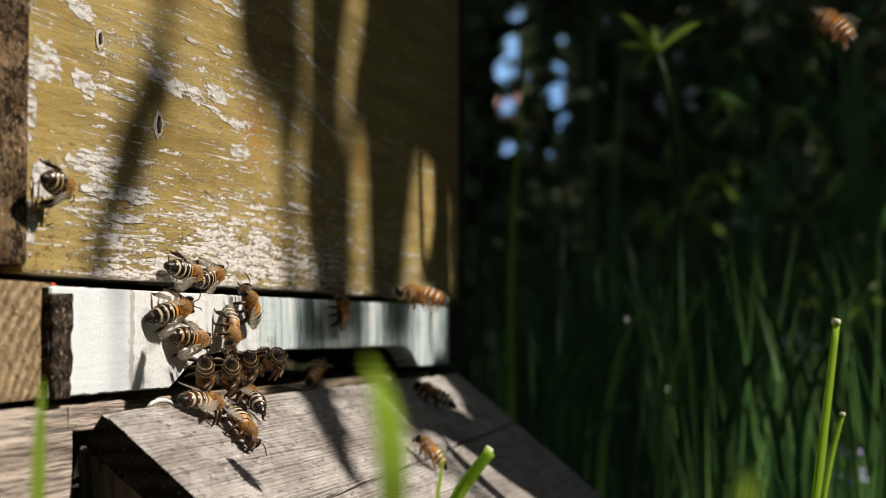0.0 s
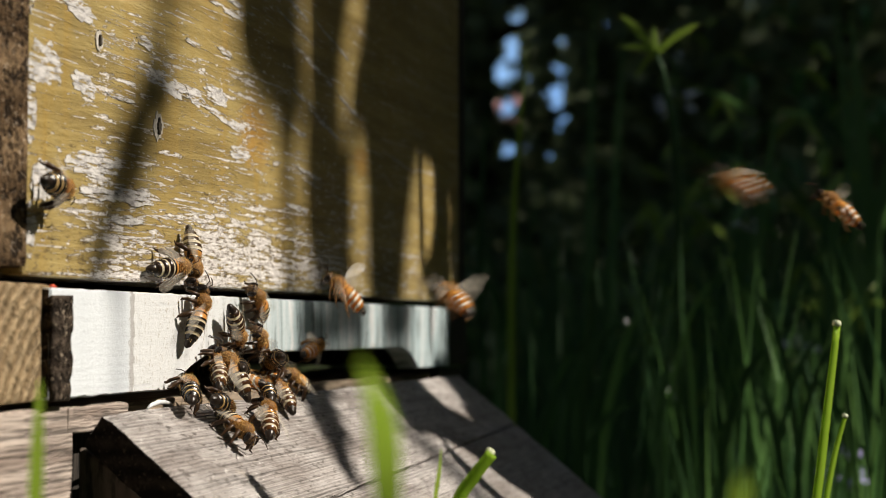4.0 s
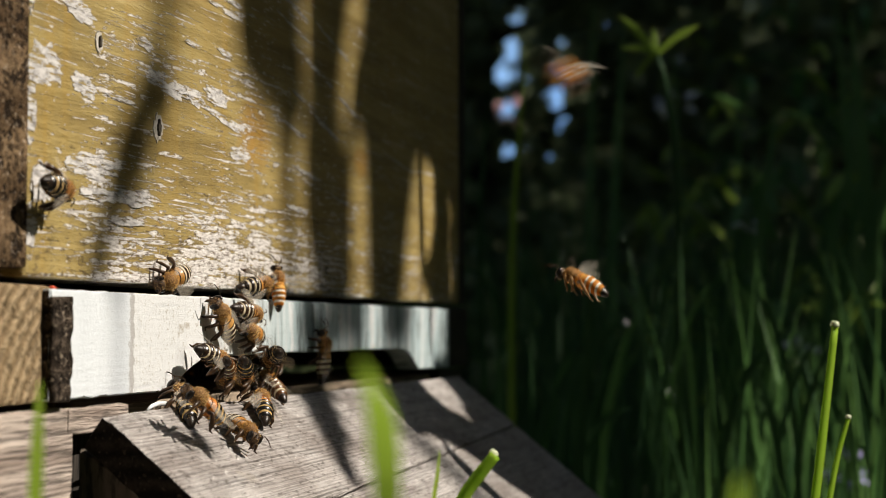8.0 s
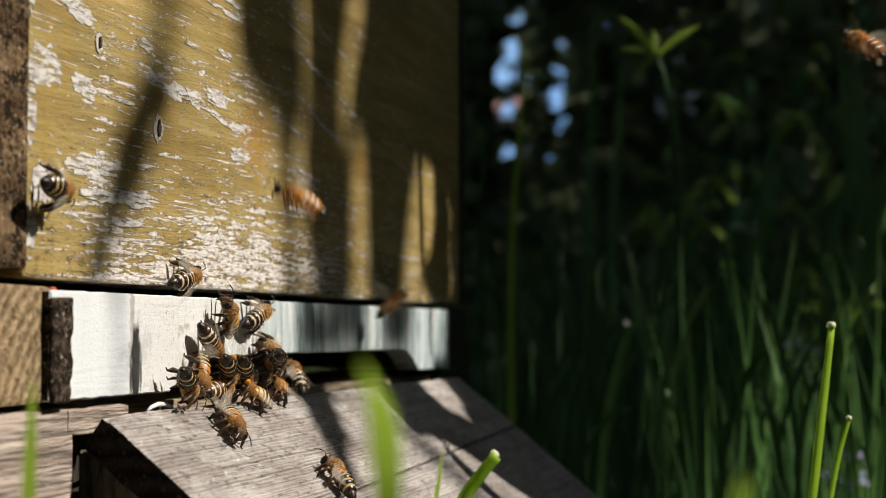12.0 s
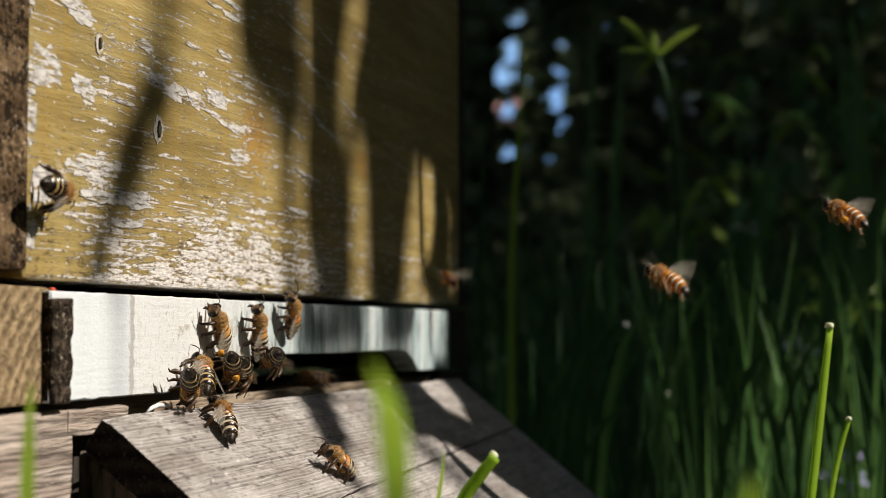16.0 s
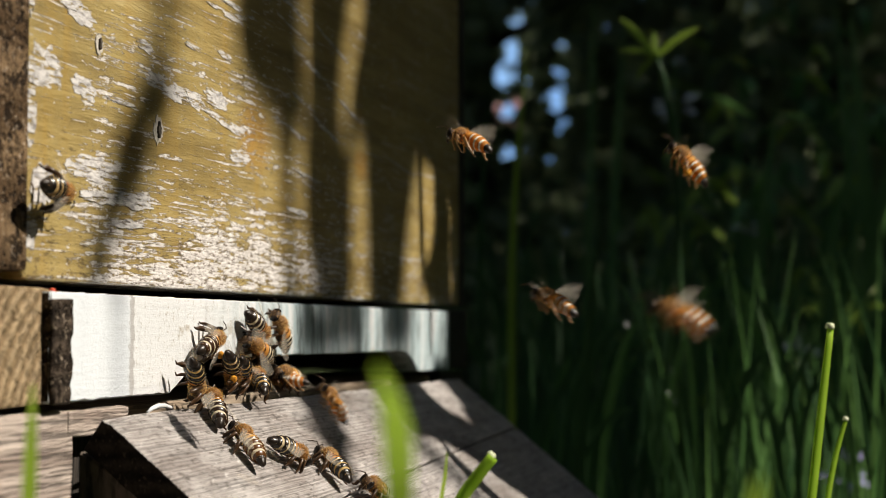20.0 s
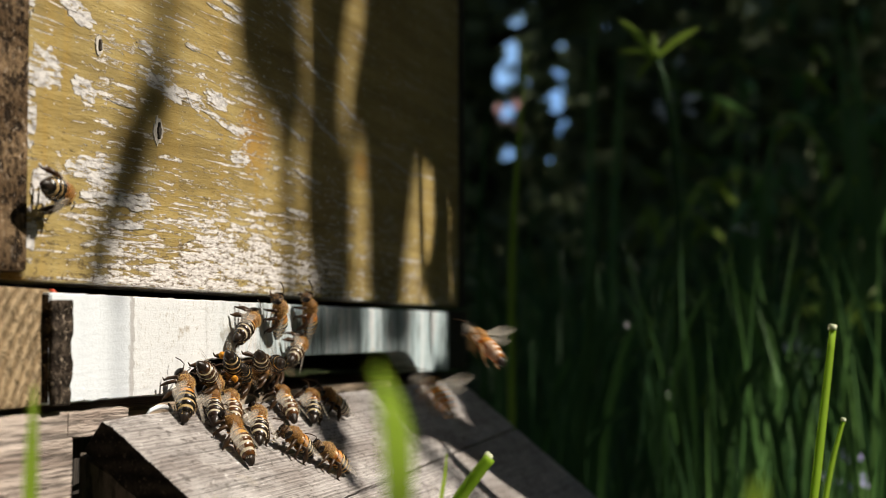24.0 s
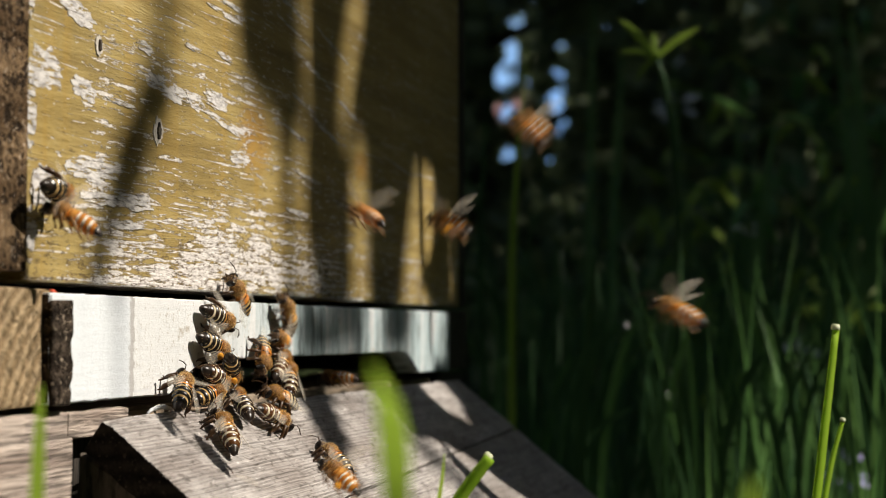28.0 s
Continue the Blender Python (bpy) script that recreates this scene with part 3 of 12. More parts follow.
for i, (x, z, lx, lz, tilt) in enumerate([
        (0.0765, 0.0556, 0.030, 0.0062, -0.07), (0.0955, 0.0545, 0.012, 0.0052, -0.15), (0.1100, 0.0570, 0.019, 0.0056, -0.08),
        (0.1190, 0.0508, 0.034, 0.0030, -0.12), (0.0090, 0.0505, 0.017, 0.0120, -0.1), (0.0285, 0.0484, 0.015, 0.0052, -0.12),
        (0.0255, 0.0660, 0.018, 0.0056, -0.2), (0.0330, 0.0300, 0.030, 0.0060, 0.0), (0.128, 0.0425, 0.018, 0.0044, 0.0),
        (0.117, 0.0825, 0.030, 0.0018, -0.06), (0.126, 0.0858, 0.030, 0.0016, -0.06), (0.093, 0.0690, 0.012, 0.0018, -0.05),
        (0.116, 0.0705, 0.012, 0.0020, -0.05), (0.0625, 0.0640, 0.010, 0.0030, -0.1), (0.048, 0.0480, 0.020, 0.0014, -0.03),
        (0.0570, 0.0240, 0.026, 0.0046, 0.0), (0.0520, 0.0180, 0.022, 0.0026, 0.0), (0.168, 0.0960, 0.044, 0.0016, -0.16), (0.176, 0.0880, 0.040, 0.0012, -0.16), (0.160, 0.1040, 0.036, 0.0016, -0.18), (0.196, 0.0780, 0.052, 0.0020, -0.20), (0.184, 0.0660, 0.026, 0.0014, -0.16), (0.214, 0.0900, 0.040, 0.0014, -0.2), (0.172, 0.0560, 0.030, 0.0014, -0.14), (0.206, 0.0600, 0.036, 0.0022, -0.22), (0.232, 0.0700, 0.034, 0.0014, -0.2), (0.190, 0.0420, 0.030, 0.0016, -0.1), (0.226, 0.0360, 0.036, 0.0014, -0.1), (0.178, 0.0300, 0.024, 0.0018, -0.06), (0.300, 0.0560, 0.040, 0.0012, -0.1), (0.0034, 0.0395, 0.0050, 0.0170, 0.0), (0.0036, 0.0130, 0.0056, 0.0140, 0.0), (0.0030, 0.0700, 0.0040, 0.0200, 0.0), (0.0380, 0.0235, 0.022, 0.0034, 0.0), (0.0090, 0.0240, 0.012, 0.0110, 0.0)]):
    part("bare_patch", flake(x, z, lx, lz, tilt, i + 1), FLAKE, front, "pale bare wood where paint flaked off")
for i, (x, z, lx, lz) in enumerate([(0.0704, 0.0435, 0.0062, 0.0080), (0.0362, 0.0601, 0.0040, 0.0052)]):
    ring = part("knot", flake(x, z, lx, lz, 0, 40 + i), KNOTRING, front, "split knot ringed with bare wood")
    part("core", flake(x, z, lx * 0.28, lz * 0.56, 0, 50 + i, -0.0005), KNOT, ring)

# ---- plants ----
def at_depth(px, py, d):
    """Point at that depth before the camera's mid pose; px and py are in half picture widths from its centre."""
    m = aim(0.0)
    h = math.tan(radians(15.0))
    return m @ Vector((px * h * d, py * h * d, -d))


def grass_thing(label, pts, width, material, name="grass_plant", piece="blade", **kw):
    t = thing(name, label, "grass" if "grass" in name else "plant")
    foot = Vector(pts[0])
    t.location = foot
    part(piece, blade([Vector(p) - foot for p in pts], width, **kw), material, t, "", True)
    return t


SIDE = (0.25, -0.97, 0)


def stem(label, d, width, pts, **kw):
    ps = [at_depth(p[0], p[1], p[2] if len(p) > 2 else d) for p in pts]
    foot = Vector((ps[0].x - 0.01, ps[0].y, GZ))
    t = grass_thing(label, [foot] + ps, width * 1.2, FRESH, turn=(0.75, -0.66, 0), segs=20, curl=0.02, **kw)
    if "cut" in label or "dry" in label:
        a, b = ps[-1] - t.location, (ps[-1] - ps[-2]).normalized()
        r = width * 0.5
        part("cut_tip", tube([a - b * r * 0.6, a - b * r * 0.2, a + b * r * 0.5, a + b * r * 0.7], [r * 0.9, r, r * 0.9, r * 0.5], 8), PALE, t, "pale end of the stem", True)
    return t


near_grass = [
    stem("bright green broad grass blade standing before the hive", 0.17, 0.0026, [(-0.112, -0.85, 0.18), (-0.113, -0.5625, 0.17), (-0.120, -0.43, 0.160), (-0.136, -0.34, 0.150), (-0.172, -0.250, 0.135)], tip=0.02),
    stem("slim bright green grass blade beside the rail", 0.23, 0.0017, [(-0.935, -0.85), (-0.929, -0.5625), (-0.924, -0.42), (-0.919, -0.30)], tip=0.2),
    stem("cut green grass stem beside the landing board", 0.36, 0.0021, [(-0.02, -0.72), (0.036, -0.5625), (0.075, -0.505), (0.110, -0.462)], tip=0.95, thick=0.6),
    stem("thin pale grass blade beside the landing board", 0.34, 0.0009, [(-0.02, -0.75), (-0.012, -0.5625), (-0.004, -0.51), (0.001, -0.455)], tip=0.2),
    stem("tall bright green grass stem with a cut tip", 0.38, 0.0021, [(0.80, -0.80), (0.834, -0.5625), (0.853, -0.40), (0.8795, -0.171)], tip=0.8, thick=0.2),
    stem("short bright green grass stem with a dry tip", 0.37, 0.0013, [(0.84, -0.75), (0.868, -0.5625), (0.888, -0.46), (0.911, -0.380)], tip=0.7, thick=0.2),
    stem("yellow-green grass tip close to the ground", 0.14, 0.0013, [(0.680, -0.75), (0.687, -0.5625), (0.690, -0.54), (0.691, -0.515)], tip=0.2)]


# unseen leaves added in front, towards the sun, to throw shade on the hive
def sun_leaf(profile, d, name="dock_plant", label="unseen broad green leaf added to cast shade on the hive"):
    """An unseen leaf added as a shade caster at distance d towards the sun: (x along the hive, height, width) down its
    length, on a stalk.
    """
    o = SUN * d
    t = thing(name, label, "plant")
    pts = [Vector((x, 0, z)) for x, z, w in profile]
    bm = bmesh.new()
    n = 36
    rows = []
    for i in range(n + 1):
        f = i / n * (len(pts) - 1)
        k = min(int(f), len(pts) - 2)
        u = f - k
        c = pts[k].lerp(pts[k + 1], u)
        w = profile[k][2] * (1 - u) + profile[k + 1][2] * u
        w *= 1 + 0.05 * noise.noise(Vector((i * 0.7, d * 30, 1)))
        side = Vector((1, 0, 0))
        rows.append([bm.verts.new(c + o + side * w * s + Vector((0, 0.006 * abs(s) + 0.002 * math.sin(i), 0))) for s in (-0.5, 0, 0.5)])
    for a, b in zip(rows, rows[1:]):
        for j in range(2):
            bm.faces.new((a[j], a[j + 1], b[j + 1], b[j]))
    part("leaf", bm, CASTERLEAF, t, "", True)
    top = pts[0] + o
    low = pts[-1] + o
    part("stalk", tube([(low.x + 0.004, low.y - 0.01, GZ), (low.x, low.y, min(low.z, -0.05)), low], [0.0012, 0.0008, 0.0005], 6), GRASS, t)
    return t


BROAD_CASTER = "unseen broad green leaf added to cast shade on the hive"
SLIM_CASTER = "unseen narrow green leaf added to cast shade on the hive"


def shade_leaf(rows, d, name="dock_plant", label=BROAD_CASTER):
    """The same, by the height and the two edges of the leaf down its length."""
    return sun_leaf([((a + b) / 2, z, b - a) for z, a, b in rows], d, name, label)


# over the left part of the front
shade_leaf([(0.14, 0.066, 0.080), (0.085, 0.066, 0.081), (0.060, 0.068, 0.083), (0.045, 0.060, 0.074), (0.035, 0.060, 0.064)], 3.0)
shade_leaf([(0.060, 0.066, 0.072), (0.053, 0.058, 0.080), (0.047, 0.056, 0.080), (0.041, 0.049, 0.075), (0.036, 0.046, 0.062), (0.031, 0.043, 0.066), (0.023, 0.040, 0.064), (0.018, 0.039, 0.055), (0.013, 0.034, 0.050), (0.009, 0.031, 0.044), (0.004, 0.030, 0.043), (-0.004, 0.033, 0.038)], 1.45)
# over its middle
shade_leaf([(0.22, 0.116, 0.1795), (0.107, 0.119, 0.180), (0.088, 0.122, 0.1805), (0.072, 0.125, 0.1815), (0.064, 0.127, 0.184), (0.059, 0.130, 0.186), (0.053, 0.152, 0.178), (0.046, 0.160, 0.174), (0.034, 0.164, 0.174), (0.010, 0.166, 0.175), (0.0, 0.166, 0.182), (-0.010, 0.164, 0.21), (-0.026, 0.162, 0.21)], 1.9)
shade_leaf([(0.22, 0.1828, 0.235), (0.107, 0.1828, 0.2370), (0.088, 0.1846, 0.2280), (0.072, 0.1846, 0.2245), (0.061, 0.186, 0.2235), (0.0565, 0.183, 0.236), (0.050, 0.182, 0.2385), (0.034, 0.182, 0.2385), (0.010, 0.184, 0.239), (0.0, 0.193, 0.237), (-0.012, 0.199, 0.237), (-0.026, 0.202, 0.239)], 2.5)
shade_leaf([(0.26, 0.258, 0.34), (0.113, 0.2520, 0.34), (0.0845, 0.2365, 0.34), (0.064, 0.2310, 0.340), (0.060, 0.229, 0.338), (0.057, 0.226, 0.332), (0.0540, 0.244, 0.326), (0.051, 0.251, 0.322), (0.034, 0.253, 0.312), (0.006, 0.255, 0.304), (-0.005, 0.257, 0.300), (-0.026, 0.254, 0.294)], 2.2)
# over its far end
shade_leaf([(0.26, 0.29, 0.47), (0.13, 0.29, 0.47), (0.066, 0.30, 0.47), (0.0615, 0.312, 0.43), (0.059, 0.330, 0.40), (0.057, 0.350, 0.37)], 0.90)
shade_leaf([(0.064, 0.342, 0.376), (0.0605, 0.345, 0.376), (0.050, 0.350, 0.3765), (0.034, 0.351, 0.3785), (0.022, 0.345, 0.3785), (0.012, 0.328, 0.379), (0.005, 0.334, 0.3785), (-0.003, 0.351, 0.40), (-0.026, 0.348, 0.40)], 0.85)
shade_leaf([(0.064, 0.376, 0.46), (0.048, 0.3765, 0.46), (0.040, 0.3785, 0.46), (0.0, 0.381, 0.47), (-0.05, 0.39, 0.47), (-0.2, 0.40, 0.47)], 0.70)
sun_leaf([(0.3280, 0.068, 0.007), (0.3285, 0.05, 0.006), (0.331, 0.025, 0.007), (0.332, 0.012, 0.003)], 0.50, "sedge_plant", SLIM_CASTER)
sun_leaf([(0.327, 0.004, 0.002), (0.325, -0.010, 0.005), (0.326, -0.024, 0.003)], 0.45, "sedge_plant", SLIM_CASTER)
# over the landing board
shade_leaf([(-0.05, 0.196, 0.210), (-0.09, 0.198, 0.216), (-0.13, 0.188, 0.205), (-0.16, 0.19, 0.194)], 2.8)
shade_leaf([(-0.027, 0.161, 0.225), (-0.033, 0.158, 0.215), (-0.038, 0.152, 0.195), (-0.047, 0.144, 0.173), (-0.058, 0.135, 0.162), (-0.070, 0.126, 0.148), (-0.092, 0.108, 0.116)], 0.80)
shade_leaf([(-0.027, 0.238, 0.297), (-0.034, 0.235, 0.293), (-0.053, 0.220, 0.2825), (-0.066, 0.215, 0.283), (-0.074, 0.214, 0.290), (-0.080, 0.222, 0.296), (-0.090, 0.240, 0.30), (-0.107, 0.243, 0.31), (-0.125, 0.247, 0.32), (-0.17, 0.255, 0.33)], 0.62)
shade_leaf([(-0.027, 0.333, 0.40), (-0.034, 0.328, 0.40), (-0.048, 0.319, 0.40), (-0.055, 0.314, 0.40), (-0.068, 0.300, 0.40), (-0.0775, 0.286, 0.40), (-0.10, 0.28, 0.40), (-0.17, 0.29, 0.40)], 0.66)
sun_leaf([(0.232, -0.082, 0.002), (0.225, -0.090, 0.007), (0.219, -0.105, 0.011), (0.216, -0.118, 0.011), (0.214, -0.14, 0.005)], 0.50, "sedge_plant", SLIM_CASTER)


def strew(count, region, height, width, seed, bend=0.35):
    """Many grass blades in one mesh."""
    rnd = random.Random(seed)
    bm = bmesh.new()
    for _ in range(count):
        x, y = region(rnd)
        h, w = rnd.uniform(*height), rnd.uniform(*width)
        a = rnd.uniform(0, 6.283)
        b = rnd.uniform(0.05, bend) * h
        dx, dy = math.cos(a) * b, math.sin(a) * b
        s = rnd.uniform(-1.2, 1.2)
        sx, sy = math.sin(s) * w / 2, -math.cos(s) * w / 2
        last = None
        for i in range(7):
            u = i / 6
            p = Vector((x + dx * u * u, y + dy * u * u, GZ + h * (u - 0.18 * u * u * (b / h) * 2)))
            k = (1 - u ** 2.2) + 0.03
            v = (bm.verts.new((p.x - sx * k, p.y - sy * k, p.z)), bm.verts.new((p.x + sx * k, p.y + sy * k, p.z)))
            if last:
                bm.faces.new((last[0], last[1], v[1], v[0]))
            last = v
    return bm


def wedge(x0, x1, spread=0.35):
    def at(rnd):
        x = rnd.uniform(x0, x1)
        d = x + 0.323
        return x, -0.178 + (spread * rnd.random() ** 1.6 - 0.05) * d
    return at


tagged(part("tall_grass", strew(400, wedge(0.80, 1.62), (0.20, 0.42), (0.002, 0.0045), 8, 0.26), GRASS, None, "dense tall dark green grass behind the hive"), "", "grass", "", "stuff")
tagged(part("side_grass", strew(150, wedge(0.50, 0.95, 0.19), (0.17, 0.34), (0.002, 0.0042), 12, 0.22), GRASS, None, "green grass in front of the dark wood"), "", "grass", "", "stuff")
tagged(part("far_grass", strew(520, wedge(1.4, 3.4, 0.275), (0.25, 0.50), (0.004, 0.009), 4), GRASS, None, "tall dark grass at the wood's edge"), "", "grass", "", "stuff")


tagged(part("meadow_grass", strew(190, lambda r: (lambda x: (x, -0.178 + r.uniform(-0.012, 0.105) * (x + 0.323)))(r.uniform(0.45, 1.15)), (0.16, 0.33), (0.002, 0.0042), 31, 0.2), LIT_GRASS, None, "grass given a lit, lighter green beside the dark wood"), "", "grass", "", "stuff")


# single stalks and blades that stand out of the grass
a, b = at_depth(0.155, -0.35, 1.0), at_depth(0.19, 0.46, 1.0)
grass_thing("tall thick green grass stalk beside the hive", [Vector((a.x, a.y, GZ)), a, a.lerp(b, 0.5) + Vector((0, 0.004, 0)), b], 0.0048, SHOOT, turn=SIDE, tip=0.1)
for x0, y0, x1, y1, d, w in [(0.09, -0.30, 0.105, 0.40, 1.1, 0.0040),
                             (0.33, -0.4, 0.37, 0.2, 1.2, 0.004), (0.70, -0.35, 0.86, 0.0, 1.0, 0.003), (0.90, -0.2, 0.93, 0.1, 1.3, 0.006)]:
    a, b = at_depth(x0, y0, d), at_depth(x1, y1, d)
    foot = Vector((a.x, a.y, GZ))
    grass_thing("tall single green grass stalk", [foot, a, a.lerp(b, 0.5) + Vector((0, 0.004, 0)), b], w, GRASS, turn=SIDE, tip=0.1)
for pts, d, w in [([(0.30, -0.4), (0.33, -0.28), (0.37, -0.2), (0.413, -0.168)], 0.95, 0.0035), ([(0.33, -0.42), (0.38, -0.28), (0.46, -0.19), (0.56, -0.165)], 1.0, 0.0040),
                  ([(0.13, -0.25), (0.12, -0.12), (0.08, -0.06), (0.03, -0.04)], 1.1, 0.004)]:
    ps = [at_depth(x, y, d) for x, y in pts]
    grass_thing("arching green grass blade", [Vector((ps[0].x, ps[0].y, GZ))] + ps, w, GRASS, turn=SIDE, tip=0.1)


# broad reed blades that stand high before the wood
rnd = random.Random(77)
for k in range(22):
    d = rnd.uniform(1.3, 2.1)
    x0 = rnd.uniform(0.30, 1.02) if k % 4 == 0 else rnd.uniform(0.62, 1.0)
    x1 = x0 + rnd.uniform(-0.07, 0.16)
    top = rnd.uniform(0.10, 0.62)
    a, b = at_depth(x0, -0.3, d), at_depth(x1, top, d)
    mid = at_depth(x0 + (x1 - x0) * 0.3, (top - 0.3) * 0.5, d)
    grass_thing("tall broad reed blade before the dark wood", [Vector((a.x, a.y, GZ)), a, mid, b], rnd.uniform(0.007, 0.013), REED, name="reed", turn=SIDE, tip=0.1)


# arching blades that stand out of the grass one by one
for k in range(38):
    d = rnd.uniform(0.75, 1.25)
    x0 = rnd.uniform(0.20, 1.02)
    lean = rnd.choice((-1, 1, 1)) * rnd.uniform(0.03, 0.17)
    top = rnd.uniform(-0.30, 0.10)
    ps = [at_depth(x0 + lean * u ** 2.2, -0.62 + (top + 0.62) * (u - 0.25 * u ** 4 * abs(lean) / 0.17), d) for u in (0.2, 0.5, 0.75, 0.9, 1.0)]
    grass_thing("slender arching grass blade in the shade", [Vector((ps[0].x, ps[0].y, GZ))] + ps, rnd.uniform(0.0024, 0.0046), GRASS if k % 3 else LIT_GRASS, turn=SIDE, tip=0.06)


def ball(c, r, seg=8):
    bm = bmesh.new()
    bmesh.ops.create_icosphere(bm, subdivisions=2, radius=r)
    bmesh.ops.translate(bm, verts=bm.verts, vec=c)
    return bm


def flower(label, centre, r, n, material, seed):
    rnd = random.Random(seed)
    t = thing("wild_flower", label, "flower")
    c = Vector(centre)
    part("stalk", tube([(c.x, c.y, GZ), (c.x, c.y + 0.01, (GZ + c.z) / 2), c], [0.0018, 0.0015, 0.001], 5), GRASS, t)
    for i in range(n):
        a = rnd.uniform(0, 6.283)
        p = c + Vector((rnd.uniform(-0.5, 0.5) * r, math.cos(a) * r * rnd.uniform(0.2, 1), math.sin(a) * r * rnd.uniform(0.2, 0.8)))
        out = (p - c).normalized()
        part("petal", blade([p, p + out * r * 0.25 + Vector((-0.002, 0, 0)), p + out * r * 0.5], r * 0.38, tip=0.4, segs=3, turn=out.orthogonal()), material, t)
    return t


flower("white umbel flower in the dark grass", at_depth(0.805, -0.232, 1.3), 0.014, 9, PETAL, 1)
flower("pale grey-white flower among the dark leaves", at_depth(0.525, 0.325, 2.3), 0.028, 8, PETAL, 2)
flower("small violet flower low in the grass", at_depth(0.905, -0.50, 0.95), 0.013, 16, VIOLET, 3)
flower("tiny white flower head in the grass", at_depth(0.53, -0.33, 1.1), 0.006, 6, PETAL, 4)
flower("small pale bud in the grass", at_depth(0.685, 0.055, 1.2), 0.007, 6, PETAL, 5)
flower("far pale pink blossom in a gap of the wood", at_depth(0.146, 0.315, 7.2), 0.07, 22, PINK, 6)
tagged(new("dew_drop", to_mesh(ball(at_depth(0.413, -0.168, 0.945), 0.0015), "dew_drop", PETAL)), "white droplet on the tip of a grass blade", "droplet")


def shoot(label, centre, leaves, seed, d=1.2, base=None):
    rnd = random.Random(seed)
    t = thing("leafy_shoot", label, "plant")
    c = at_depth(*centre, d)
    if base:
        ps = [at_depth(x, y, d) for x, y in base]
        part("stem", tube([(ps[0].x, ps[0].y, GZ)] + ps + [c], [0.003] + [0.0018] * len(ps) + [0.001], 6), GRASS, t, "", True)
    else:
        part("stem", tube([(c.x, c.y, GZ), (c.x + 0.01, c.y, c.z - 0.15), c], [0.003, 0.0022, 0.0012], 6), GRASS, t)
    for x, y in leaves:
        e = at_depth(centre[0] + x, centre[1] + y, d + rnd.uniform(-0.03, 0.03))
        m = c.lerp(e, 0.5) + Vector((0, 0, 0.002))
        side = (e - c).cross(Vector((1, 0.25, 0))).normalized()
        part("leaf", blade([c, m, e], (e - c).length * 0.14, tip=0.05, segs=7, turn=side), SHOOT if d < 1.25 else GRASS, t, "", True)
    return t


shoot("light green pointed leaves of a weed", (0.482, 0.440), [(-0.085, 0.085), (-0.088, 0.012), (-0.008, 0.060), (0.098, 0.066), (-0.05, -0.06)], 1, 0.95, [(0.535, -0.15), (0.530, 0.08), (0.522, 0.22), (0.512, 0.31), (0.498, 0.39)])
shoot("dim green pointed leaves of a weed", (0.85, 0.30), [(-0.09, 0.07), (-0.1, 0.0), (0.02, 0.1), (0.10, 0.05), (0.06, -0.06), (-0.05, -0.08)], 2, 2.2)
shoot("dim green pointed leaves of a weed", (0.62, 0.12), [(-0.09, 0.04), (-0.1, -0.03), (0.02, 0.1), (0.08, 0.05), (0.06, -0.06)], 3, 2.0)
shoot("small light green leaves low in the grass", (0.70, -0.10), [(-0.04, 0.03), (0.03, 0.05), (0.05, 0.0), (-0.03, -0.04)], 4, 1.3)
shoot("small light green leaves low in the grass", (0.95, -0.13), [(-0.04, 0.03), (0.03, 0.05), (0.05, 0.0), (-0.03, -0.04), (0.0, -0.08)], 5, 1.2)


def weed(x, y, d, tall, n, seed, material):
    """An upright weed whose narrow drooping leaves grow all along its stem; x and y place its tip."""
    rnd = random.Random(seed)
    t = thing("leafy_weed", "tall weed with narrow dark green leaves", "plant", "weeds at the wood's edge")
    top = at_depth(x, y, d)
    t.location = (top.x, top.y, GZ)
    h = top.z - GZ
    lean = rnd.uniform(-0.05, 0.05)

    def axis(u):
        return Vector((0, lean * (u - 1) * h, h * u))
    part("stem", tube([axis(0), axis(0.5), axis(1)], [0.0030, 0.0022, 0.0009], 6), GRASS, t, "", True)
    for i in range(n):
        u = 1 - tall / h * (i / n) if tall < h else 1 - i / n
        a = i * 2.4 + rnd.uniform(-0.4, 0.4)
        l = rnd.uniform(0.07, 0.13) * (0.6 + 0.6 * i / n)
        out = Vector((math.cos(a), math.sin(a), 0))
        p = axis(max(0.05, u))
        pts = [p, p + out * l * 0.5 + Vector((0, 0, l * rnd.uniform(0.15, 0.45))), p + out * l + Vector((0, 0, l * rnd.uniform(-0.3, 0.3)))]
        part("leaf", blade(pts, l * rnd.uniform(0.12, 0.19), tip=0.05, segs=6, turn=out.cross(Vector((0, 0, 1)))), material, t, "", True)
    return t


for i, (x, y, d) in enumerate([(0.60, 0.50, 2.0), (0.70, 0.36, 1.7), (0.79, 0.54, 2.1), (0.87, 0.42, 1.6), (0.95, 0.52, 1.9), (1.00, 0.30, 1.5), (0.66, 0.16, 1.8), (0.92, 0.12, 1.7), (0.75, 0.08, 1.4), (0.50, 0.20, 2.2)]):
    weed(x, y, d, 0.42, 15, 300 + i, LIT_GRASS if i % 3 else SHOOT)


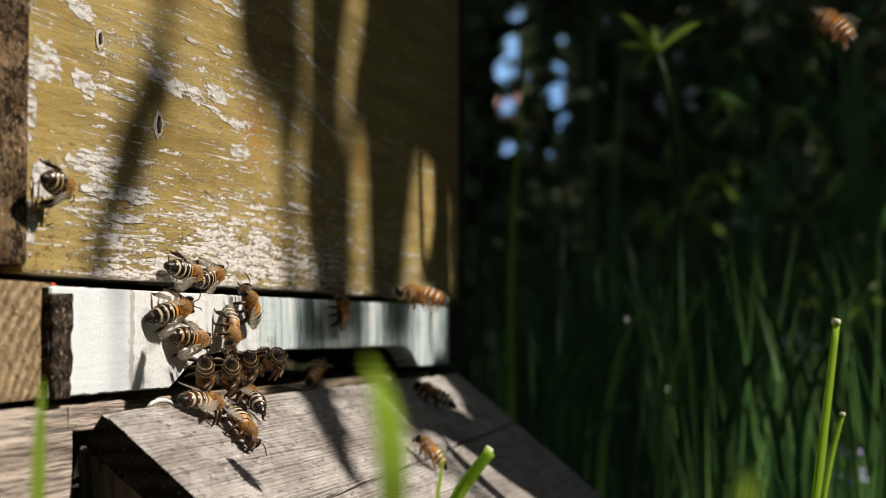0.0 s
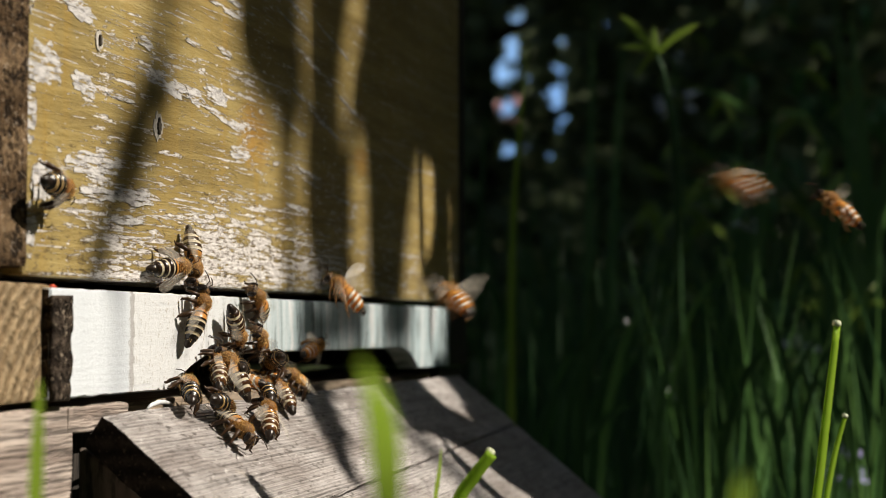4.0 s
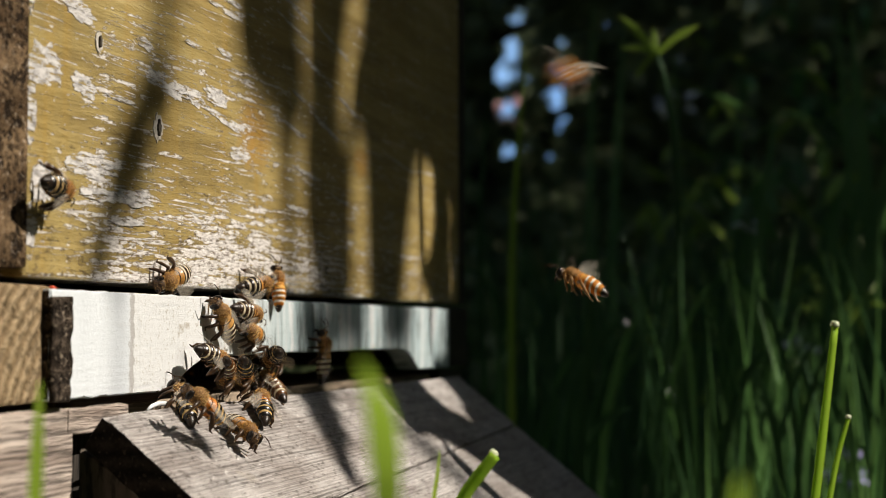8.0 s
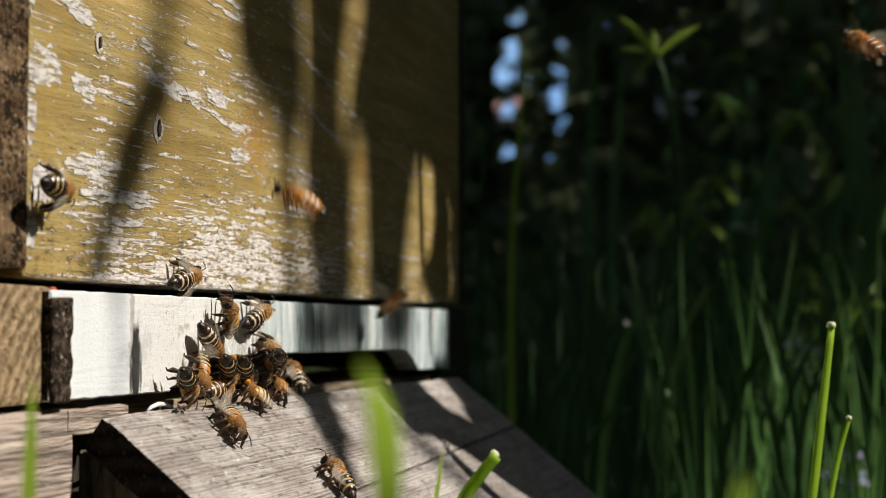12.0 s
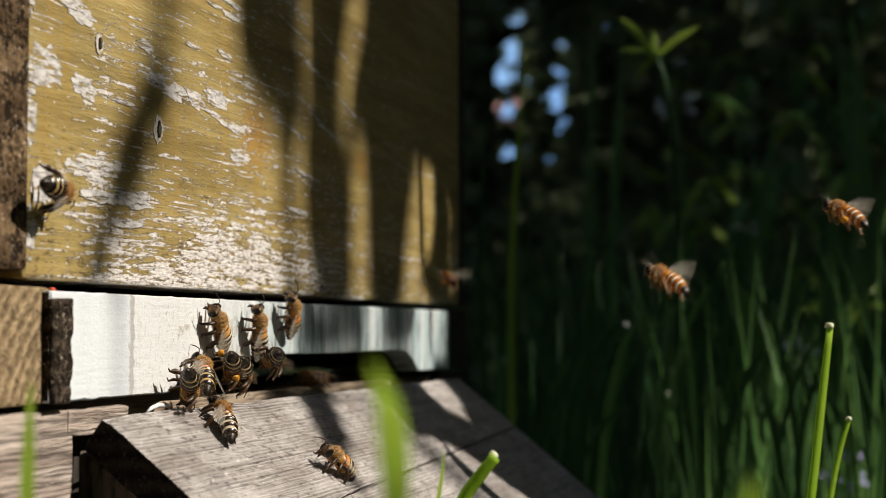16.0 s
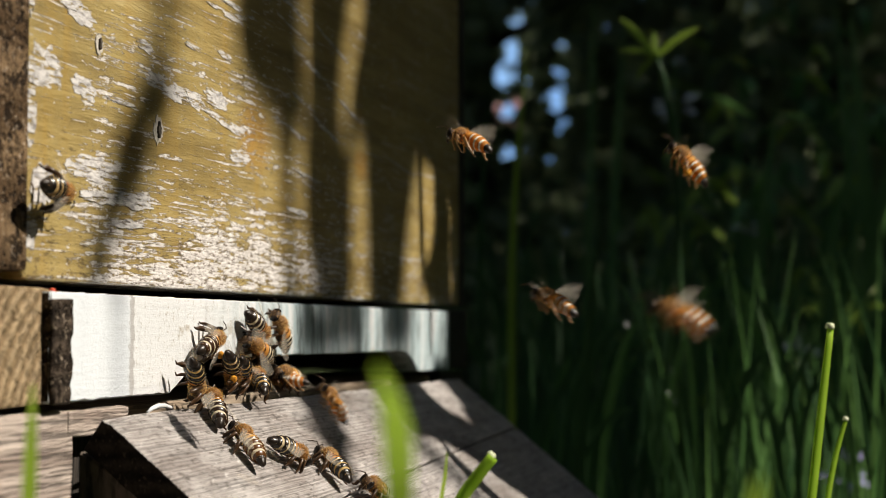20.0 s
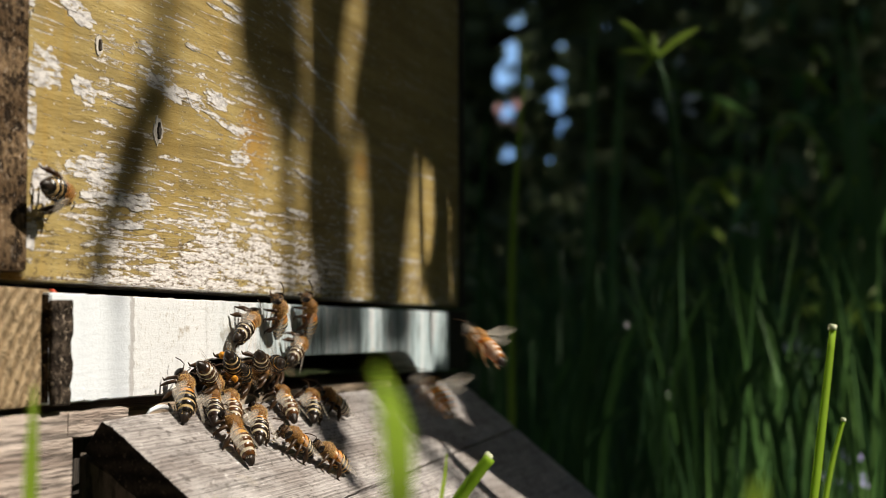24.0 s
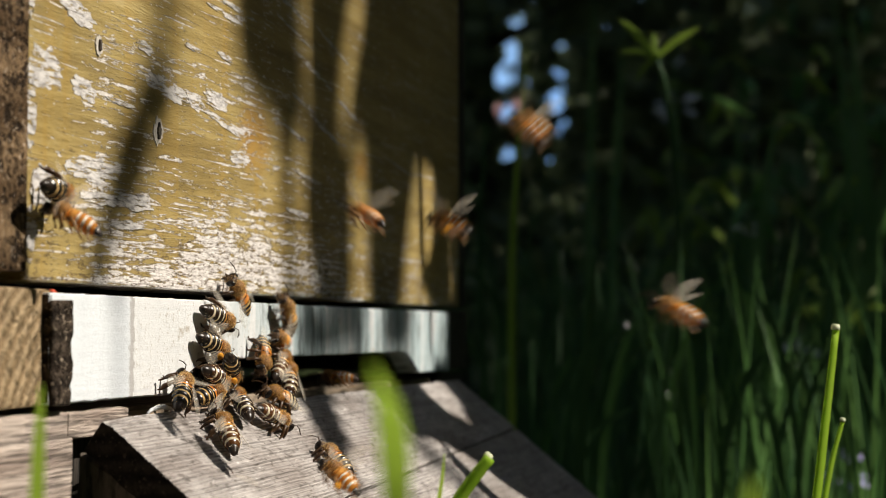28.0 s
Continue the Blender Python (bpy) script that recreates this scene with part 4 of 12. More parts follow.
def tree(label, x, y, height, spread, count, leaf, seed, holes=(), low=0.0):
    """Trunk with limbs and a crown of many small leaves; holes are openings (x, y, radius) left in it."""
    rnd = random.Random(seed)
    t = thing("tree", label, "tree", "trees round the hive")
    top = GZ + height
    bm = tube([(x, y, GZ), (x + 0.05, y, GZ + height * 0.4), (x, y + 0.05, top * 0.95)], [0.09 * height / 4, 0.06 * height / 4, 0.01], 9)
    for _ in range(14):
        z = rnd.uniform(0.12, 0.85) * height + GZ
        a = rnd.uniform(0, 6.283)
        l = spread * rnd.uniform(0.4, 0.9)
        tube([(x, y, z), (x + math.cos(a) * l * 0.5, y + math.sin(a) * l * 0.5, z + l * 0.15), (x + math.cos(a) * l, y + math.sin(a) * l, z + l * 0.35)], [0.025, 0.015, 0.004], 5, bm)
    part("trunk", bm, BARK, t)
    # leaves gathered in clumps
    cl = []
    for _ in range(count // 60):
        u = rnd.random()
        r = spread * (1.05 - 0.55 * u) * math.sqrt(rnd.random())
        a = rnd.uniform(0, 6.283)
        cl.append(Vector((x + math.cos(a) * r, y + math.sin(a) * r, GZ + low + (height - low) * u)))
    vs, fs = [], []
    for c in cl:
        for _ in range(60):
            p = c + Vector((rnd.gauss(0, 1), rnd.gauss(0, 1), rnd.gauss(0, 0.8))) * 0.16 * spread
            if p.z < GZ + 0.02:
                continue
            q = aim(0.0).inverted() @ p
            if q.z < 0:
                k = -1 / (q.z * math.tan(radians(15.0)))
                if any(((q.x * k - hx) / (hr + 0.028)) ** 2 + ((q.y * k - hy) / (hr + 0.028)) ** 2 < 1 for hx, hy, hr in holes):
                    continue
            d = Vector((rnd.gauss(0, 1), rnd.gauss(0, 1), rnd.gauss(-0.3, 0.6))).normalized()
            s = d.orthogonal().normalized() * leaf * rnd.uniform(0.25, 0.4)
            s.rotate(Matrix.Rotation(rnd.uniform(0, 6.283), 3, d))
            l = leaf * rnd.uniform(0.7, 1.3)
            n = len(vs)
            vs += [p, p + d * l * 0.45 + s, p + d * l, p + d * l * 0.45 - s]
            fs += [(n, n + 1, n + 2), (n, n + 2, n + 3)]
    me = bpy.data.meshes.new("crown")
    me.from_pydata(vs, [], fs)
    me.materials.append(LEAF)
    ob = new("crown", me)
    ob.parent = t
    return t


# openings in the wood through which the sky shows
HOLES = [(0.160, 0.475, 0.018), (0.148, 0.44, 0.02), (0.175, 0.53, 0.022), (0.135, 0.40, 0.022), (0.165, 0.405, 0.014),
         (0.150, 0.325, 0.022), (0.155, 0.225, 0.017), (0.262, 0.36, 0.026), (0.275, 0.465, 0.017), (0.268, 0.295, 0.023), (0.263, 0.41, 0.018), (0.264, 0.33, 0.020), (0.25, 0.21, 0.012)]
# the wood behind the hive
k = 0
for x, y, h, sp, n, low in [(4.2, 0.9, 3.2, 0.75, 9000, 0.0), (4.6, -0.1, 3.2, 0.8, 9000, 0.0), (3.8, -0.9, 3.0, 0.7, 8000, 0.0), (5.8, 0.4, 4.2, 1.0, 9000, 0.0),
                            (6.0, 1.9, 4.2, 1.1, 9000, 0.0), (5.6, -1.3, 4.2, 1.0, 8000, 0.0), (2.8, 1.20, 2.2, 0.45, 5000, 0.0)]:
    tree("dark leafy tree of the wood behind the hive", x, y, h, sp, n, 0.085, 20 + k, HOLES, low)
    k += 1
# unseen trees, added on the sunny right to keep sun off the wood
for x, y, h, sp, n, low in [(1.88, -1.9, 4.5, 0.95, 6000, 0.2), (2.9, -2.2, 5.0, 1.0, 3600, 0.2), (4.2, -2.6, 5.5, 1.1, 1800, 0.2), (5.8, -3.0, 6.5, 1.3, 1800, 0.2),
                            (7.6, -3.2, 7, 1.4, 3000, 0.2)]:
    tree("unseen leafy tree added to shade the grass", x, y, h, sp, n, 0.12, 40 + k, (), low)
    k += 1
# unseen lower trees beyond the sunny open grass, added to block sky light
for x, y, h, sp, n in [(-3.6, -3.2, 2.9, 1.1, 5000), (-2.2, -3.9, 3.1, 1.1, 6000), (-0.8, -4.1, 3.3, 1.1, 6000), (0.5, -4.2, 3.3, 1.1, 6000), (1.7, -4.3, 3.4, 1.1, 6000)]:
    tree("unseen leafy tree added beyond the open grass to block sky light", x, y, h, sp, n, 0.14, 80 + k)
    k += 1
# unseen trees added behind the camera and the hive to close off sky light
for x, y, h, sp, n in [(-2.5, -0.6, 3.5, 1.0, 6000), (-2.2, 1.6, 4, 1.1, 6000), (-0.6, 3.2, 4.5, 1.2, 6000), (1.6, 3.6, 4.5, 1.2, 6000), (-2.4, -2.4, 3.0, 0.8, 5000)]:
    tree("unseen dark leafy tree added near the hive to block sky light", x, y, h, sp, n, 0.12, 60 + k)
    k += 1


def wood_edge():
    """The closed dark mass of the wood far behind, in leafy scales, with the same openings."""
    bm = bmesh.new()
    m = aim(0.0)
    h = math.tan(radians(15.0))
    rnd = random.Random(9)
    x = -0.35
    step = 0.014
    d = 9.0
    while x < 1.5:
        y = -0.8
        while y < 0.9:
            if not any(((x - a) / (r + 0.002)) ** 2 + ((y - b) / (r + 0.002)) ** 2 < 1.0 for a, b, r in HOLES):
                c = m @ Vector((x * h * d, y * h * d, -d - rnd.uniform(0, 0.5)))
                w = step * h * d * 1.3
                q = m.to_3x3()
                t = rnd.uniform(0, 3.14)
                e1, e2 = q @ Vector((math.cos(t), math.sin(t), rnd.uniform(-0.4, 0.4))), q @ Vector((-math.sin(t), math.cos(t), rnd.uniform(-0.4, 0.4)))
                bm.faces.new([bm.verts.new(c + e1 * w * a + e2 * w * b) for a, b in ((-1, 0), (0, -0.8), (1, 0), (0, 0.8))])
            y += step
        x += step
    return bm


tagged(part("far_wood", wood_edge(), LEAF, None, "dark foliage of the far wood"), "", "woodland", "", "stuff")

# the bright sky far behind the wood
m, nt, b = mat("sky_glow", 1.0)
em = node(nt, "ShaderNodeEmission", Strength=0.74)
grad = tex(nt, coords(nt, g(0.4)), 1.0, 3, 0.6)
nt.links.new(ramp(nt, grad, [(0.3, (0.22, 0.46, 0.95)), (0.7, (0.52, 0.78, 1.0))]), em.inputs[0])
nt.links.new(em.outputs[0], nt.nodes["Material Output"].inputs[0])
bm = bmesh.new()
q = [at_depth(x, y, 14.0) for x, y in ((-0.1, 0.0), (0.5, 0.0), (0.5, 0.9), (-0.1, 0.9))]
bm.faces.new([bm.verts.new(p) for p in q])
tagged(new("backdrop", to_mesh(bm, "backdrop", m)), "bright blue sky beyond the wood", "sky", "", "structure")


# ---- the bees ----
def furry(name, stops, own, each):
    """Short dense fur that lets light through; it differs from bee to bee and from hair to hair."""
    m, nt, b = mat(name, 0.7, 0.0, 0.25)
    oi = nt.nodes.new("ShaderNodeObjectInfo")
    geo = nt.nodes.new("ShaderNodeNewGeometry")
    f = mth(nt, "ADD", mth(nt, "MULTIPLY", oi.outputs["Random"], own), mth(nt, "MULTIPLY", geo.outputs["Random Per Island"], each))
    c = ramp(nt, f, stops)
    nt.links.new(c, b.inputs["Base Color"])
    t = nt.nodes.new("ShaderNodeBsdfTranslucent")
    nt.links.new(c, t.inputs[0])
    ms = node(nt, "ShaderNodeMixShader", Fac=0.45)
    nt.links.new(b.outputs[0], ms.inputs[1])
    nt.links.new(t.outputs[0], ms.inputs[2])
    nt.links.new(ms.outputs[0], nt.nodes["Material Output"].inputs[0])
    return m


def tan_band():
    m, nt, b = mat("bee_amber_band", 0.36, 0.0, 0.5)
    oi = nt.nodes.new("ShaderNodeObjectInfo")
    n = tex(nt, coords(nt, (500, 1600, 500)), 1.0, 3, 0.6)
    c = ramp(nt, oi.outputs["Random"], [(0.0, (0.56, 0.17, 0.015)), (0.35, (0.60, 0.25, 0.04)), (0.7, (0.44, 0.20, 0.045)), (1.0, (0.66, 0.36, 0.09))])
    c = mix(nt, 0.5, c, ramp(nt, n, [(0.3, g(0.55)), (0.7, g(1))]), "MULTIPLY")
    nt.links.new(c, b.inputs["Base Color"])
    relief(nt, b, n, 0.5, 0.0002)
    return m


def wing_mat(name, edge, film):
    m, nt, b = mat(name, 0.22, 0.0, 0.6)
    b.inputs["Base Color"].default_value = (0.80, 0.72, 0.60, 1)
    v = node(nt, "ShaderNodeTexVoronoi", Scale=1.0)
    v.feature = "DISTANCE_TO_EDGE"
    nt.links.new(coords(nt, (500, 900, 1)), v.inputs["Vector"])
    a = ramp(nt, v.outputs["Distance"], [(0.02, g(edge)), (0.05, g(film))])
    nt.links.new(a, b.inputs["Alpha"])
    return m


FUZZ = furry("bee_fuzz", [(0.15, (0.46, 0.23, 0.055)), (0.5, (0.70, 0.43, 0.14)), (0.85, (0.88, 0.66, 0.33))], 0.65, 0.35)
AMBER, WING, WHIRRING = tan_band(), wing_mat("bee_wing", 0.22, 0.12), wing_mat("bee_wing_in_flight", 0.34, 0.17)


def dark_band():
    """Black hind bands, on some bees still brown."""
    m, nt, b = mat("bee_black_band", 0.26, 0.0, 0.6)
    oi = nt.nodes.new("ShaderNodeObjectInfo")
    c = ramp(nt, oi.outputs["Random"], [(0.45, (0.010, 0.007, 0.005)), (0.8, (0.035, 0.015, 0.006)), (1.0, (0.12, 0.045, 0.010))])
    n = tex(nt, coords(nt, g(900)), 1.0, 4, 0.65)
    nt.links.new(mix(nt, 0.6, c, ramp(nt, n, [(0.3, g(0.4)), (0.7, g(1))]), "MULTIPLY"), b.inputs["Base Color"])
    relief(nt, b, n, 0.5, 0.0002)
    return m


BLACK = dark_band()
# brighter copies for the flying bees, with the sun's glow put into the colour
LIT_BAND = furry("bee_sunlit_band", [(0.0, (0.40, 0.12, 0.012)), (1.0, (0.66, 0.28, 0.04))], 0.7, 0.3)
SUNLIT = furry("bee_sunlit_amber", [(0.0, (0.74, 0.30, 0.04)), (1.0, (0.92, 0.54, 0.14))], 0.7, 0.3)
LIT_FUZZ = furry("bee_sunlit_fuzz", [(0.0, (0.60, 0.30, 0.07)), (1.0, (0.90, 0.60, 0.24))], 0.4, 0.6)
LIT_LEG = plain("bee_sunlit_leg", (0.12, 0.06, 0.02), (0.36, 0.19, 0.07), 900, 0.4)
TAIL = plain("bee_black_tail", (0.008, 0.006, 0.005), (0.03, 0.02, 0.014), 900, 0.3, 0.0002)
HAIRBAND = furry("bee_pale_hair_band", [(0.1, (0.62, 0.34, 0.09)), (0.4, (0.76, 0.54, 0.24)), (0.7, (0.88, 0.78, 0.58))], 0.8, 0.2)
# the flyers' hair band, whitened in colour to stand for sunlit highlights
LIT_HAIRBAND = plain("bee_sunlit_hair_band", (0.62, 0.54, 0.42), (0.86, 0.80, 0.70), 1500, 0.8, 0.0004)
SKIN = plain("bee_brown_underfur", (0.12, 0.058, 0.018), (0.26, 0.13, 0.04), 1500, 0.7)
EYE_M = plain("bee_eye", (0.008, 0.006, 0.006), (0.02, 0.015, 0.012), 2000, 0.15)
HEADM = plain("bee_head", (0.025, 0.015, 0.010), (0.13, 0.07, 0.03), 1200, 0.55, 0.0003)
LEGM = plain("bee_leg", (0.014, 0.008, 0.005), (0.075, 0.038, 0.016), 700, 0.35)
POLLEN = plain("pollen", (0.60, 0.22, 0.02), (0.75, 0.38, 0.04), 1500, 0.9, 0.0004)


def hairs(bm, c, radii, count, length, seed, keep=lambda d: True):
    rnd = random.Random(seed)
    for _ in range(count):
        d = Vector((rnd.gauss(0, 1), rnd.gauss(0, 1), rnd.gauss(0, 1))).normalized()
        if not keep(d):
            continue
        p = Vector(c) + Vector((d.x * radii[0], d.y * radii[1], d.z * radii[2])) * 0.97
        s = d.orthogonal().normalized() * 0.000045
        s.rotate(Matrix.Rotation(rnd.uniform(0, 6.28), 3, d))
        tip = p + (d * 0.6 + Vector((rnd.uniform(-0.9, 0.0), rnd.uniform(-0.5, 0.5), rnd.uniform(-0.5, 0.4)))) * length * rnd.uniform(0.6, 1.2)
        bm.faces.new([bm.verts.new(q) for q in (p - s, p + s, tip)])


def oval(c, r, sub=2):
    bm = bmesh.new()
    bmesh.ops.create_icosphere(bm, subdivisions=sub, radius=1)
    for v in bm.verts:
        v.co = Vector((v.co.x * r[0] + c[0], v.co.y * r[1] + c[1], v.co.z * r[2] + c[2]))
    return bm


def abdomen():
    """Six overlapping rings: amber, a black hind edge and a pale hair fringe."""
    n = 6
    prof, slots = [], []
    x0, x1 = 0.0006, -0.0086

    def env(u):
        return 0.00232 * max(0.0, math.sin(math.pi * (0.10 + 0.80 * u ** 0.85))) ** 0.65 * (1 - 0.35 * u ** 3)
    for k in range(n):
        rings = ((0.0, 0.95, 0), (0.12, 1.0, 0), (0.78, 1.03, 1), (0.97, 1.05, 1)) if k < 2 else ((0.0, 0.93, 2), (0.24, 0.99, 2), (0.44, 1.02, 1), (0.97, 1.06, 1))
        for u, lift, slot in rings:
            w = (k + u) / n
            prof.append((x0 + (x1 - x0) * w, 0.0031 - 0.0012 * w * w, max(0.0003, env(w) * lift)))
            slots.append(slot if k < 5 else 3)
    prof.append((x1 - 0.0004, 0.0018, 0.0001))
    bm = lathe(prof, 14, 0.88)
    bm.faces.ensure_lookup_table()
    for i, f in enumerate(bm.faces):
        f.material_index = slots[min(i // 14, len(slots) - 1)] if i < 14 * (len(prof) - 1) else 3
    return bm


def wing(length, width):
    """A flat membrane with a stiff leading edge, root at the origin, reaching along +x."""
    bm = bmesh.new()
    up = [bm.verts.new((length * u, width * (0.10 + 0.22 * math.sin(u * 2.6)), 0.0)) for u in (0, 0.15, 0.35, 0.6, 0.85, 0.97)]
    dn = [bm.verts.new((length * u, -width * v, -0.00012 * v)) for u, v in ((0, 0.06), (0.15, 0.22), (0.35, 0.5), (0.6, 0.68), (0.85, 0.52), (0.99, 0.12))]
    for i in range(5):
        bm.faces.new((up[i], dn[i], dn[i + 1], up[i + 1]))
    tube([v.co + Vector((0, 0, 0.00002)) for v in up], [0.00013, 0.00012, 0.0001, 0.00008, 0.00006, 0.00004], 5, bm)
    return bm


def leg(side, kind):
    x, fx, reach = {"fore": (0.0022, 0.0034, 0.0030), "mid": (0.0008, 0.0010, 0.0040), "hind": (-0.0004, -0.0032, 0.0040)}[kind]
    s = side
    pts = [(x, s * 0.0010, 0.0022), (x + (fx - x) * 0.45, s * reach * 0.72, 0.0030), (x + (fx - x) * 0.85, s * reach * 0.95, 0.0012), (fx, s * reach, 0.00018), (fx + 0.0006 * (1 if kind == "fore" else -1), s * reach * 1.12, 0.0001)]
    r = [0.00045, 0.00048, 0.00062 if kind == "hind" else 0.00038, 0.00024, 0.00013]
    return tube(pts, r, 6)


FOLD = {"fore": (0.0014, 0.0013, 0.0046, 0, 6, 180 - 19), "hind": (0.0006, 0.0013, 0.0042, 0, 6, 180 - 28)}


def wing_pose(kind, side, flap=None):
    """Folded over the back, or spread and raised by flap degrees."""
    x, y, z, _, dip, turn = FOLD[kind]
    if flap is None:
        return pose(x, side * y, z) @ pose(0, 0, 0, 0, 0, side * turn) @ pose(0, 0, 0, 0, dip, 0) @ pose(0, 0, 0, side * 12, 0, 0)
    sweep = 100 if kind == "fore" else 122
    return pose(x, side * y, z) @ pose(0, 0, 0, 0, 0, side * sweep) @ pose(0, 0, 0, 0, -flap, 0) @ pose(0, 0, 0, -side * 15, 0, 0)


def make_bee(label, pollen=False, flying=False):
    b = thing("honey_bee", label, "bee", "honey bees at the hive")
    b.scale = (0.98, 0.98, 0.98) if flying else (1.19, 1.17, 1.19)
    bm = oval((0.0019, 0, 0.0034), (0.0021, 0.0019, 0.0019), 3)
    nf = len(bm.faces)
    hairs(bm, (0.0019, 0, 0.0034), (0.0021, 0.0019, 0.0019), 2300, 0.00062, 5, lambda d: d.z < 0.95 or d.x > 0.2)
    bm.faces.ensure_lookup_table()
    for f in bm.faces[nf:]:
        f.material_index = 1
    part("thorax", bm, (SKIN, LIT_FUZZ if flying else FUZZ), b, "furry golden brown thorax", True)
    bm = oval((0.0047, 0, 0.0028), (0.00115, 0.00175, 0.0015), 2)
    nf = len(bm.faces)
    hairs(bm, (0.0047, 0, 0.0028), (0.00115, 0.00175, 0.0015), 220, 0.0005, 7, lambda d: abs(d.y) < 0.7)
    bm.faces.ensure_lookup_table()
    for f in bm.faces[nf:]:
        f.material_index = 1
    head = part("head", bm, (HEADM, FUZZ), b, "dark hairy head", True)
    for s in (1, -1):
        part("eye", oval((0.0049, s * 0.00135, 0.0030), (0.0008, 0.00062, 0.00125)), EYE_M, head, "shiny black eye", True)
        part("antenna", tube([(0.0056, s * 0.0004, 0.0034), (0.0066, s * 0.0010, 0.0044), (0.0077, s * 0.0016, 0.0040), (0.0088, s * 0.0021, 0.0032)], [0.00013, 0.00012, 0.00014, 0.0001], 5), LEGM, head)
    part("proboscis", tube([(0.0054, 0, 0.0018), (0.0056, 0, 0.0010), (0.0052, 0, 0.0003)], [0.0005, 0.00035, 0.0001], 6), LEGM, head)
    bm = abdomen()
    hairs(bm, (-0.0005, 0, 0.0030), (0.0014, 0.0021, 0.0019), 420, 0.0006, 11, lambda d: d.x < 0.4)
    nf = len(bm.faces)
    hairs(bm, (-0.0038, 0, 0.0027), (0.0046, 0.00232, 0.0021), 240, 0.0003, 12)
    bm.faces.ensure_lookup_table()
    for f in bm.faces[nf:]:
        f.material_index = 2
    part("abdomen", bm, (SUNLIT, LIT_BAND, LIT_HAIRBAND, TAIL) if flying else (AMBER, BLACK, HAIRBAND, TAIL), b, "striped amber and black abdomen", True)
    for s in (1, -1):
        for kind, l, w in (("fore", 0.0093, 0.0030), ("hind", 0.0066, 0.0022)):
            bw = wing(l, w)
            if s < 0:
                bmesh.ops.scale(bw, vec=(1, -1, 1), verts=bw.verts)
            o = part(kind + "wing", bw, WHIRRING if flying else WING, b, "clear veined wing")
            o.matrix_basis = wing_pose(kind, s, 20 if flying else None)
        for kind in ("fore", "mid", "hind"):
            bl = leg(s, kind)
            if flying:
                for v in bl.verts:
                    k = max(0, (0.0024 - v.co.z) / 0.0024)
                    v.co.x -= 0.0028 * k
                    v.co.y *= 1 - 0.45 * k
                    v.co.z -= 0.0006 * k
            o = part("leg", bl, LIT_LEG if flying else LEGM, b, "", True)
            if pollen and kind == "hind":
                c = (-0.0028, s * 0.0036, 0.0018) if not flying else (-0.0036, s * 0.0029, 0.0014)
                part("pollen_load", oval(c, (0.0012, 0.0007, 0.0009)), POLLEN, o, "orange ball of pollen", True)
    return b


SITTER = make_bee("honey bee with amber and black bands walking on the hive")
SITTER_P = make_bee("honey bee on the hive with orange pollen on its hind legs", True)
FLYER = make_bee("honey bee in flight with whirring wings", False, True)
FLYER_P = make_bee("honey bee in flight carrying pollen on its hind legs", True, True)

# a shed wing that lies on the landing board
loose = thing("shed_wing", "loose pale insect wing lying on the landing board", "insect wing")
part("membrane", wing(0.0085, 0.0036), WING, loose)


bent = grass_thing("bright green grass blade that springs up when a bee brushes it", [(0, 0, 0), (-0.0054, 0.0172, 0.0234), (-0.0109, 0.0344, 0.0389)], 0.0032, FRESH, turn=(0.4, -0.5, 0.75), tip=0.3)
LOOSE = pose(0.0536, -0.0290, -0.0432, 38, 13, -16)
REST = pose(0.0036, -0.0034, 0.0222, 91, 4, 15)


settled, flying = [], []
for i in range(28):
    settled.append(copy_thing(SITTER_P if i in [20] else SITTER, pose(0.12, 0.05, -0.0258)))
for i in range(31):
    flying.append(copy_thing(FLYER_P if i % 5 == 2 else FLYER, pose(0.12, 0.05, -0.0258)))
# a bee that stays at the corner board
SITTER.matrix_basis = REST @ Matrix.Diagonal((*SITTER.scale, 1))
loose.matrix_basis = LOOSE
for o in (SITTER_P, FLYER, FLYER_P):
    for c in o.children_recursive:
        bpy.data.objects.remove(c)
    bpy.data.objects.remove(o)


def whir(bee, spans):
    """The wings beat while the bee is in the air and fold once it has landed."""
    for o in bee.children:
        kind = "fore" if o.name.startswith("forewing") else "hind" if o.name.startswith("hindwing") else ""
        if not kind:
            continue
        side = 1 if o.matrix_basis.translation.y > 0 else -1
        rows = {}
        for a, b in spans:
            n = 0
            if a > 0.15:
                rows[frame(a - 0.12)] = None
            for k in range(max(0, frame(a)) // 2 * 2, min(frame(b), frame(DUR) + 1) + 1, 2):
                rows[k] = (44, -16)[(k // 2) % 2] - (8 if kind == "hind" else 0)
            if b < DUR - 0.2:
                rows[frame(b + 0.12)] = None
        keys = sorted(rows)
        rows = [((k - 1) / FPS, wing_pose(kind, side, rows[k])) for k in keys]
        if rows[0][0] > 0:
            rows.insert(0, (0, rows[0][1]))
        if rows[-1][0] < DUR:
            rows.append((DUR, rows[-1][1]))
        walk(o, rows)


# ---- what moves ----

